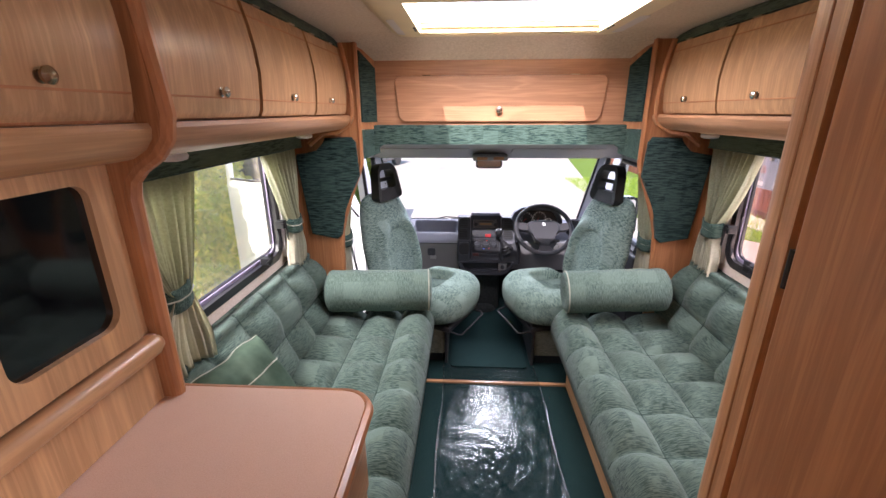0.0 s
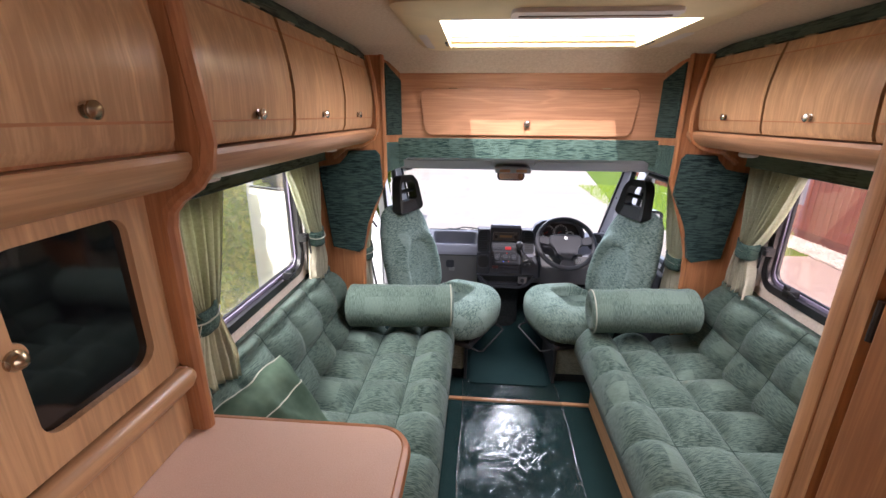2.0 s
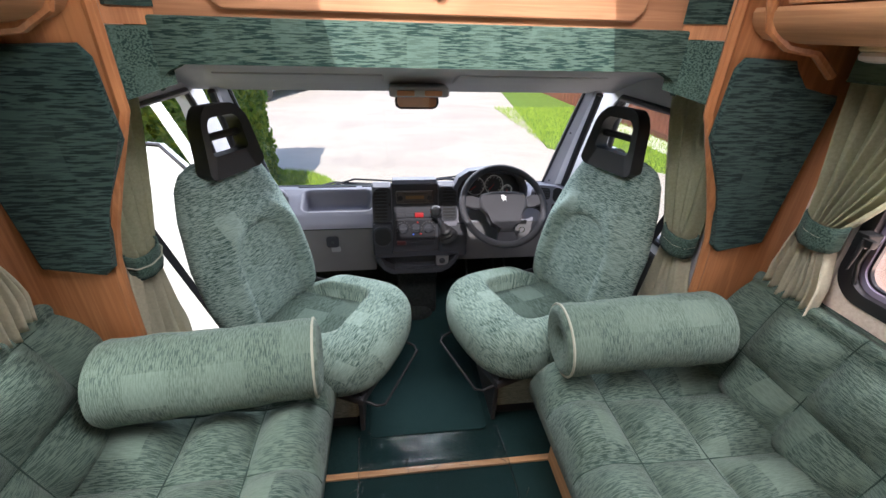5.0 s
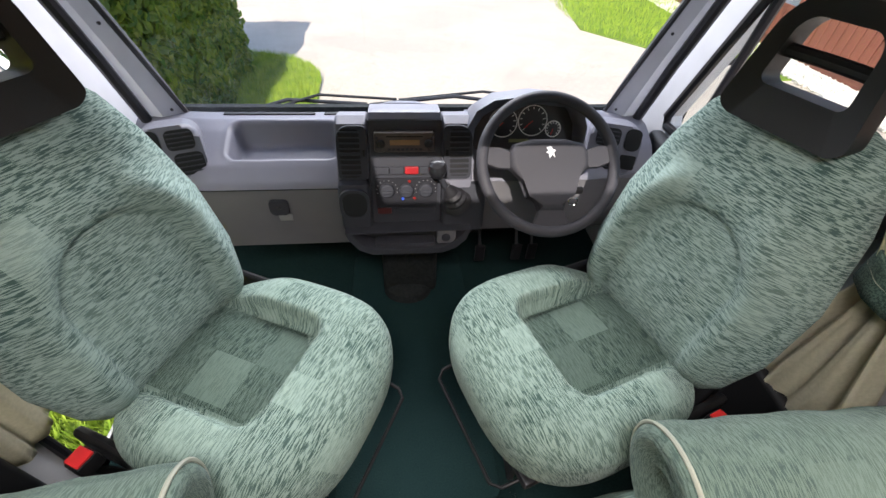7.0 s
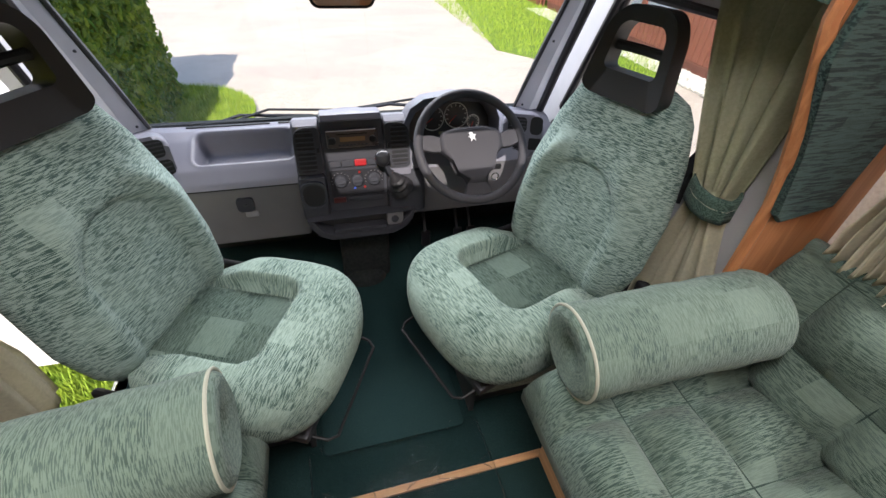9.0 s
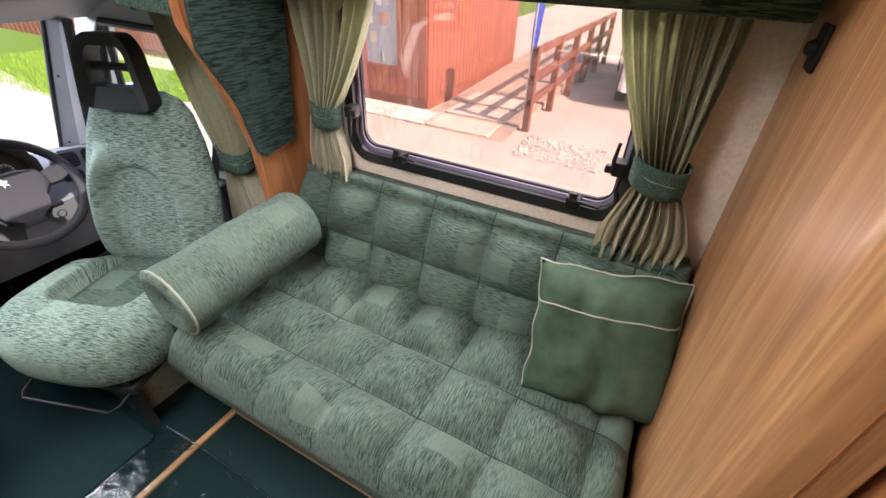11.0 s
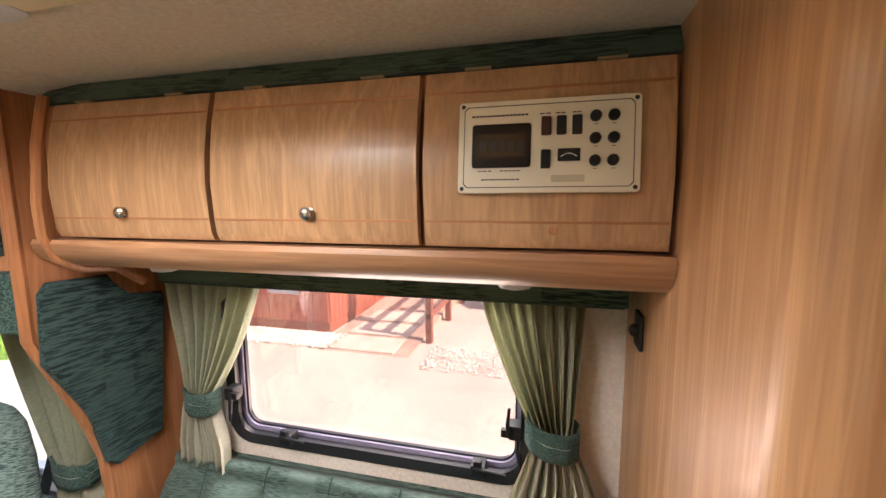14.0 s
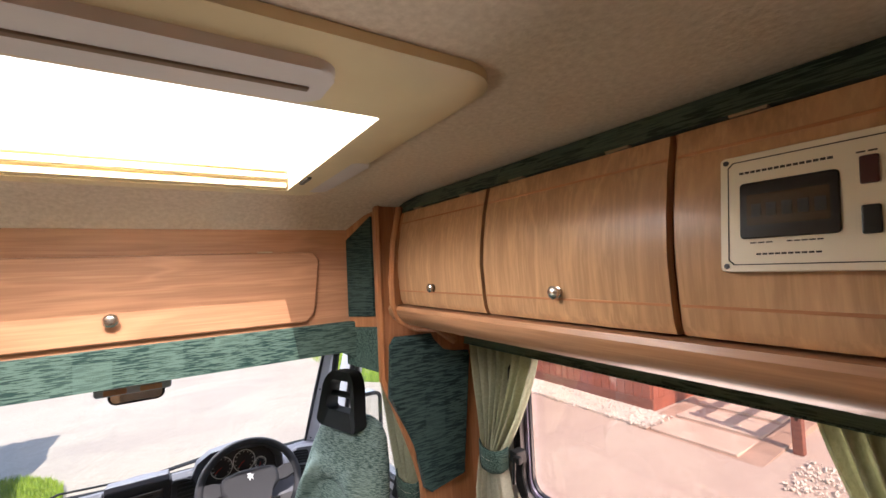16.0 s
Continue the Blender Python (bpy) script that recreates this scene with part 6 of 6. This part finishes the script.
# ---- outside ----
GZ = -0.62
def ground_mat():
    n = Nodes("pale_gravel_drive")
    f = n.noise(n.scaled((28.0,) * 3), 1.0, 5.0, 0.7)
    g = n.noise(n.scaled((0.5, 0.8, 0.5)), 1.0, 4.0, 0.6, 0.5)
    c = n.mix(n.ramp(f, (0.3, 0.0), (0.7, 1.0)), (0.43, 0.37, 0.30), (0.57, 0.50, 0.42))
    c = n.mix(n.math("MULTIPLY", n.ramp(g, (0.42, 0.0), (0.62, 1.0)), 0.45), c, (0.38, 0.31, 0.27))
    n.bump(f, 0.5, 0.01)
    return n.finish(c, 0.95, spec=0.15)
structure(part("ground", box(-60, 60, -60, 60, GZ - 0.2, GZ), ground_mat()), "pale dusty gravel drive around the motorhome", "ground")


def grass_mat():
    n = Nodes("grass_blades")
    f = n.noise(n.scaled((9.0,) * 3), 1.0, 3.0)
    c = n.mix(n.ramp(f, (0.3, 0.0), (0.7, 1.0)), (0.14, 0.25, 0.025), (0.33, 0.42, 0.05))
    return n.finish(c, 0.7, spec=0.2)
GRASS = grass_mat()
SOIL = mottled("lawn_base", (0.09, 0.15, 0.02), (0.17, 0.25, 0.04), 40.0, 0.95, 0.6, 0.01)


def lawn(name, outline, blades, inside, seed, label, size=0.09):
    """A lawn of base sheet and many blades."""
    ob = part(name, prism(outline, 2, GZ - 0.01, GZ + 0.02), SOIL)
    structure(ob, label, "lawn")
    rnd = random.Random(seed)
    xs, ys = [p[0] for p in outline], [p[1] for p in outline]
    verts, faces = [], []
    while len(faces) < blades:
        x, y = rnd.uniform(min(xs), max(xs)), rnd.uniform(min(ys), max(ys))
        if not inside(x, y):
            continue
        a, h, lean_ = rnd.uniform(0, 6.28), size * rnd.uniform(0.5, 1.2), rnd.uniform(0.0, 0.05)
        w = 0.006
        i = len(verts)
        verts += [(x - w * math.cos(a), y - w * math.sin(a), GZ + 0.02), (x + w * math.cos(a), y + w * math.sin(a), GZ + 0.02), (x + lean_ * math.sin(a), y + lean_ * math.cos(a), GZ + 0.02 + h)]
        faces.append((i, i + 1, i + 2))
    me = bpy.data.meshes.new("grass")
    me.from_pydata(verts, [], faces)
    me.materials.append(GRASS)
    tagged(new("grass", me), "bright green grass blades", "grass", kind="stuff")


def in_west(x, y):
    return x < -1.0 + 0.10 * smoothstep(4.5, 6.0, y) and (y < 6.7 or math.hypot(x + 1.9, y - 6.75) < 1.0)
lawn("lawn_west", [(-6.0, -4.0), (-1.02, -4.0), (-1.0, 0.0), (-1.05, 4.0), (-0.90, 5.6), (-0.88, 6.4), (-0.95, 7.1), (-1.25, 7.6), (-1.8, 7.85), (-6.0, 7.9)], 60000, lambda x, y: in_west(x, y) and x > -2.6 and y > 1.0, 5, "green lawn verge beside the drive")
lawn("lawn_north", [(3.1, 9.2), (4.9, 7.0), (30.0, 8.5), (30.0, 30.0), (6.0, 30.0)], 15000, lambda x, y: x < 9 and y < 14 and y > 7 + abs(x - 4.9) * 1.2, 6, "green lawn across the drive", 0.10)


def leaf_mat(name, a, b):
    n = Nodes(name)
    geo = n.t.nodes.new("ShaderNodeNewGeometry")
    c = n.mix(geo.outputs["Random Per Island"], a, b)
    n.finish(c, 0.38, spec=0.5)
    tr_ = n.node("BsdfTranslucent", Color=c)
    m = n.node("MixShader")
    n.put(m.inputs[0], 0.6)
    n.t.links.new(n.bsdf.outputs[0], m.inputs[1])
    n.t.links.new(tr_.outputs[0], m.inputs[2])
    n.t.links.new(m.outputs[0], n.out.inputs[0])
    return n.mat


def hedge(label, spots, count, seed, size, mat, core):
    """A clipped hedge: solid core coloured as inner shade, and thousands of separate leaves over its faces."""
    h = tagged(new("hedge"), label, "hedge")
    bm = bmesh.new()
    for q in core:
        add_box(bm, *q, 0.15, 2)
    # the core's near-black green is the shade between the twigs
    part("core", bm, plain("hedge_shade", (0.018, 0.030, 0.010), 0.95, grain=0.8, scale=40.0), h, "dark core painted as the shade inside the hedge")
    rnd = random.Random(seed)
    verts, faces = [], []
    for _ in range(count):
        p, nrm = spots(rnd)
        p = Vector(p) + Vector(nrm) * (0.10 * noise.noise(Vector(p) * 1.7) + rnd.uniform(-0.05, 0.05))
        d = (Vector(nrm) + Vector((rnd.gauss(0, 0.6), rnd.gauss(0, 0.6), rnd.gauss(0.25, 0.6)))).normalized()
        t = d.orthogonal().normalized()
        t.rotate(Matrix.Rotation(rnd.uniform(0, 6.28), 3, d))
        s_ = d.cross(t)
        L = size * rnd.uniform(0.6, 1.25)
        W = L * 0.46
        i = len(verts)
        verts += [p - t * L * 0.5, p - t * L * 0.1 + s_ * W * 0.5 + d * 0.12 * L, p + t * L * 0.2 + s_ * W * 0.42 + d * 0.1 * L, p + t * L * 0.5 - d * 0.05 * L, p + t * L * 0.2 - s_ * W * 0.42 + d * 0.1 * L, p - t * L * 0.1 - s_ * W * 0.5 + d * 0.12 * L]
        faces += [(i, i + 1, i + 2, i + 3), (i, i + 3, i + 4, i + 5)]
    me = bpy.data.meshes.new("leaves")
    me.from_pydata([tuple(v) for v in verts], [], faces)
    me.materials.append(mat)
    ob = new("leaves", me)
    ob.parent = h
    tagged(ob, "glossy broad leaves", kind="stuff")
    return h


LEAF = leaf_mat("laurel_leaf", (0.09, 0.19, 0.03), (0.30, 0.36, 0.05))
def west_spot(r):
    k = r.random()
    if k < 0.70:
        return (-1.78, r.uniform(3.7, 7.15), r.uniform(GZ, 1.25)), (1, 0, 0)
    if k < 0.84:
        return (r.uniform(-3.2, -1.78), r.uniform(3.7, 7.15), 1.25), (0, 0, 1)
    return (r.uniform(-3.2, -1.78), 7.15, r.uniform(GZ, 1.25)), (0, 1, 0)
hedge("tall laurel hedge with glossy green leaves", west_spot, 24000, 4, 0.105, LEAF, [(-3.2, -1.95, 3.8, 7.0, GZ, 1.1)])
# yellow leaf colour raised to carry the glow of sun shining through
GOLD_LIT = leaf_mat("backlit_golden_leaf", (0.46, 0.55, 0.06), (0.90, 0.82, 0.13))
def near_spot(r):
    k = r.random()
    if k < 0.93:
        return (r.uniform(-2.42, -2.24), r.uniform(-0.8, 3.75), r.uniform(GZ, 1.95)), (0.6, -0.6, 0.5)
    if k < 0.95:
        return (r.uniform(-3.2, -2.28), r.uniform(-0.8, 3.75), 1.95), (0, 0, 1)
    return (r.uniform(-3.2, -2.28), -0.8, r.uniform(GZ, 1.95)), (0, -1, 0)
hedge("tall golden privet hedge, its yellow-green leaves brightened as if backlit", near_spot, 30000, 7, 0.095, GOLD_LIT, [(-3.2, -2.72, -0.7, 3.6, GZ, 1.4)])

# timber cabin across the drive
CLAD = wood("red_cedar_cladding", 2, (0.40, 0.13, 0.075), (0.26, 0.075, 0.045), 0.6)
CLAD_D = wood("dark_red_boards", 1, (0.25, 0.085, 0.05), (0.17, 0.055, 0.035), 0.65)
cb = tagged(new("timber_cabin"), "red-brown timber cabin with upright boards and wide windows", "cabin")
CX, CY0, CY1 = 5.98, 4.35, 13.0
part("wall", box(CX, CX + 4.0, CY0, CY1, GZ, 2.4), CLAD, cb)
part("plinth", box(CX - 0.03, CX - 0.001, CY0 - 0.03, CY1, GZ, GZ + 0.18, 0.01), CLAD_D, cb)
part("roof", prism([(CX - 0.4, 2.4), (CX + 2.0, 3.3), (CX + 4.4, 2.4)], 1, CY0 - 0.4, CY1), plain("dark_roof", (0.06, 0.05, 0.05), 0.8), cb)
WINY = ((4.85, 5.50), (5.62, 6.62), (8.2, 9.1), (9.2, 10.1))
bd = box(CX - 0.022, CX - 0.001, -0.066, 0.066, 0.0, 1.0, 0.004, 1)
board = part("board", bd, CLAD, cb)
low_me, k = board.data, 0
bpy.data.objects.remove(board)
for y in np.arange(CY0 + 0.07, CY1, 0.14):
    spans = [(GZ + 0.18, 2.4)]
    if any(a - 0.05 < y < b + 0.05 for a, b in WINY):
        spans = [(GZ + 0.18, -0.02), (1.16, 2.4)]
    for a, b in spans:
        o = new("board", low_me)
        o.parent = cb
        o.location, o.scale = (0, float(y), a), (1, 1, b - a)
for x in np.arange(CX + 0.08, CX + 2.5, 0.14):
    o = new("board", low_me)
    o.parent = cb
    o.matrix_basis = Matrix.Translation((float(x), CY0 - CX * 0, GZ + 0.18)) @ Matrix.Rotation(radians(90), 4, "Z") @ Matrix.Translation((-CX, 0, 0)) @ Matrix.Diagonal((1, 1, 2.8, 1))
INSIDE = plain("dim_shop_interior", (0.20, 0.19, 0.19), 0.8, vary=0.4)
for a, b in WINY:
    w_ = part("window", ring([(a - 0.05, -0.05), (b + 0.05, -0.05), (b + 0.05, 1.18), (a - 0.05, 1.18)], [(a + 0.02, 0.01), (b - 0.02, 0.01), (b - 0.02, 1.12), (a + 0.02, 1.12)], 0, CX - 0.035, CX + 0.01), CLAD, cb, "timber-framed window")
    part("pane", box(CX - 0.012, CX - 0.006, a, b, -0.02, 1.15), plain("window_reflecting", (0.33, 0.36, 0.40), 0.08), w_)
    rnd = random.Random(int(a * 10))
    for j in range(7):
        y = rnd.uniform(a + 0.1, b - 0.15)
        z = 0.06 + 0.26 * (j % 4)
        part("displayed_goods", box(CX - 0.016, CX - 0.0125, y, y + rnd.uniform(0.06, 0.2), z, z + rnd.uniform(0.08, 0.18)), plain("goods", rnd.choice([(0.38, 0.22, 0.20), (0.62, 0.62, 0.62), (0.28, 0.34, 0.44), (0.50, 0.46, 0.36)]), 0.6), w_)
# stones along the cabin's foot
vs = part("stone_verge", prism([(5.35, 4.1), (5.95, 4.1), (5.95, 13.0), (5.35, 13.0)], 2, GZ - 0.01, GZ + 0.03), mottled("pale_verge", (0.55, 0.52, 0.44), (0.72, 0.70, 0.62), 25.0, 0.95, 0.8, 0.02))
structure(vs, "pale stone verge along the cabin", "verge")
rnd = random.Random(2)
bm = bmesh.new()
for _ in range(2600):
    x, y = rnd.uniform(5.3, 5.95), rnd.uniform(4.0, 11.0)
    r = rnd.uniform(0.012, 0.034)
    m = pose(x, y, GZ + 0.03, rnd.uniform(0, 90), rnd.uniform(0, 90), rnd.uniform(0, 90)) @ Matrix.Diagonal((r, r * 0.8, r * 0.6, 1))
    for _q in (0,):
        v = [bm.verts.new(m @ Vector(p)) for p in ((1, 0, 0), (-1, 0, 0), (0, 1, 0), (0, -1, 0), (0, 0, 1), (0, 0, -1))]
        for f in ((0, 2, 4), (2, 1, 4), (1, 3, 4), (3, 0, 4), (2, 0, 5), (1, 2, 5), (3, 1, 5), (0, 3, 5)):
            bm.faces.new([v[i] for i in f])
for _ in range(500):
    x, y = rnd.uniform(4.95, 5.8), rnd.uniform(1.4, 2.5)
    r = rnd.uniform(0.010, 0.026)
    m = pose(x, y, GZ + 0.02, rnd.uniform(0, 90), rnd.uniform(0, 90), 0) @ Matrix.Diagonal((r, r * 0.8, r * 0.6, 1))
    v = [bm.verts.new(m @ Vector(p)) for p in ((1, 0, 0), (-1, 0, 0), (0, 1, 0), (0, -1, 0), (0, 0, 1), (0, 0, -1))]
    for f in ((0, 2, 4), (2, 1, 4), (1, 3, 4), (3, 0, 4), (2, 0, 5), (1, 2, 5), (3, 1, 5), (0, 3, 5)):
        bm.faces.new([v[i] for i in f])
tagged(part("stones", bm, plain("pale_stone", (0.62, 0.59, 0.52), 0.9, vary=0.25)), "loose pale stones on the verge", "stones", kind="stuff")
# paved ramp with a timber rail
rp = tagged(new("ramp"), "paved path rising beside the cabin", "path")
part("deck", prism([(5.3, GZ), (12.0, GZ + 0.35), (12.0, GZ - 0.05), (5.3, GZ - 0.05)], 1, 2.75, 4.22), plain("path_boards", (0.40, 0.29, 0.22), 0.8, vary=0.2), rp)
for k in range(3):
    part("slab", box(5.35 + k * 0.62, 5.93 + k * 0.62, 3.0, 4.0, GZ + 0.0 + k * 0.033, GZ + 0.035 + k * 0.033, 0.01), plain("paving_slab", (0.55, 0.46, 0.37), 0.85), rp, "pale paving slab")
fr_ = tagged(new("rail_fence"), "low brown timber rail fence along the path", "fence")
for k in range(6):
    part("post", box(5.9 + k * 1.2, 6.0 + k * 1.2, 2.58, 2.68, GZ, 0.52, 0.01), CLAD_D, fr_)
for z in (-0.25, 0.08, 0.42):
    part("rail", box(5.9, 12.0, 2.60, 2.65, z, z + 0.10, 0.008), CLAD_D, fr_)
# upright board fence further up the drive
fe = tagged(new("board_fence"), "tall weathered brown board fence along the drive", "fence")
part("gravel_board", box(5.95, 6.0, 13.2, 30.0, GZ, GZ + 0.2), CLAD_D, fe)
for k in range(60):
    part_ob = new("board", low_me)
    part_ob.parent = fe
    part_ob.location, part_ob.scale = (-0.08 + 0.01 * (k % 2), 13.3 + k * 0.142, GZ), (1, 1, 2.3)
# blue sail banner on a slim pole
fl = tagged(new("banner"), "small blue banner on a slim pole", "banner")
part("pole", tube([(6.35, 2.82, GZ), (6.35, 2.82, 1.2)], 0.012, 8), GREYTRIM, fl)
bm = sheet(lambda u, v: (6.35 + 0.32 * u, 2.82 + 0.03 * math.sin(5 * u + 3 * v), 1.2 - (0.95 - 0.5 * u) * v), 10, 14)
bmesh.ops.solidify(bm, geom=bm.faces[:], thickness=0.004)
part("cloth", bm, plain("banner_blue", (0.05, 0.10, 0.55), 0.7), fl)


def parked_car(at, paint, label):
    c = tagged(new("parked_car"), label, "car")
    c.matrix_basis = at
    low = [(-2.05, 0.30), (-2.05, 0.62), (-1.90, 0.80), (-1.05, 0.92), (-0.35, 1.42), (1.20, 1.46), (1.85, 0.98), (2.0, 0.85), (2.05, 0.35), (1.75, 0.25), (-1.75, 0.25)]
    part("body", prism(low, 1, -0.84, 0.84, 0.09, 3), paint, c)
    part("windscreen", moved(box(-0.62, 0.62, -0.004, 0.004, -0.38, 0.38, 0.003), frame_of((0, 1, 0), (-0.58, 0, -0.81), (-0.81, 0, 0.58), (-0.72, 0, 1.18))), plain("car_glass", (0.02, 0.025, 0.03), 0.06), c)
    for s in (-1, 1):
        part("side_window", prism([(-0.75, 0.95), (-0.28, 1.34), (1.15, 1.38), (1.60, 1.0)], 1, s * 0.842, s * 0.848), plain("car_side_glass", (0.02, 0.025, 0.03), 0.06), c)
        part("headlight", box(-2.06, -1.90, s * 0.52, s * 0.80, 0.60, 0.74, 0.03, 3), plain("headlight_clear", (0.7, 0.72, 0.75), 0.1), c)
        for x in (-1.35, 1.35):
            w_ = part("wheel", lathe([(0.20, -0.09), (0.31, -0.09), (0.32, -0.05), (0.32, 0.05), (0.31, 0.09), (0.20, 0.09)], pose(x, s * 0.76, 0.32, 90), 24), RUBBER, c)
            part("rim", lathe([(0.19, -0.10), (0.16, -0.095), (0.05, -0.10), (0.01, -0.10)], pose(x, s * 0.765, 0.32, -90 * s), 20), CHROME, w_)
    part("grille", box(-2.07, -2.04, -0.40, 0.40, 0.46, 0.58, 0.006), BLACK, c)
    part("number_plate", box(-2.085, -2.055, -0.26, 0.26, 0.32, 0.43, 0.006), plain("plate_white", (0.75, 0.75, 0.72), 0.4), c)
    part("bumper_intake", box(-2.07, -2.04, -0.60, 0.60, 0.26, 0.31, 0.006), BLACK, c)
    return c


parked_car(pose(10.0, 1.15, GZ, 0, 0, 8), WHITE, "white parked car beyond the rail fence")
parked_car(pose(-4.2, 16.5, GZ, 0, 0, 75), plain("dark_car_paint", (0.05, 0.05, 0.06), 0.25, coat=0.5), "dark parked car far along the drive")
# distant hedge line and trees
def far_spot(r):
    return (r.uniform(-40, 40), 34 + r.uniform(-0.5, 0.5), r.uniform(GZ, 3.0)), (0, -1, 0)
hedge("distant clipped hedge behind the lawn", far_spot, 9000, 9, 0.55, LEAF, [(-42, 42, 34.2, 36, GZ, 2.8)])
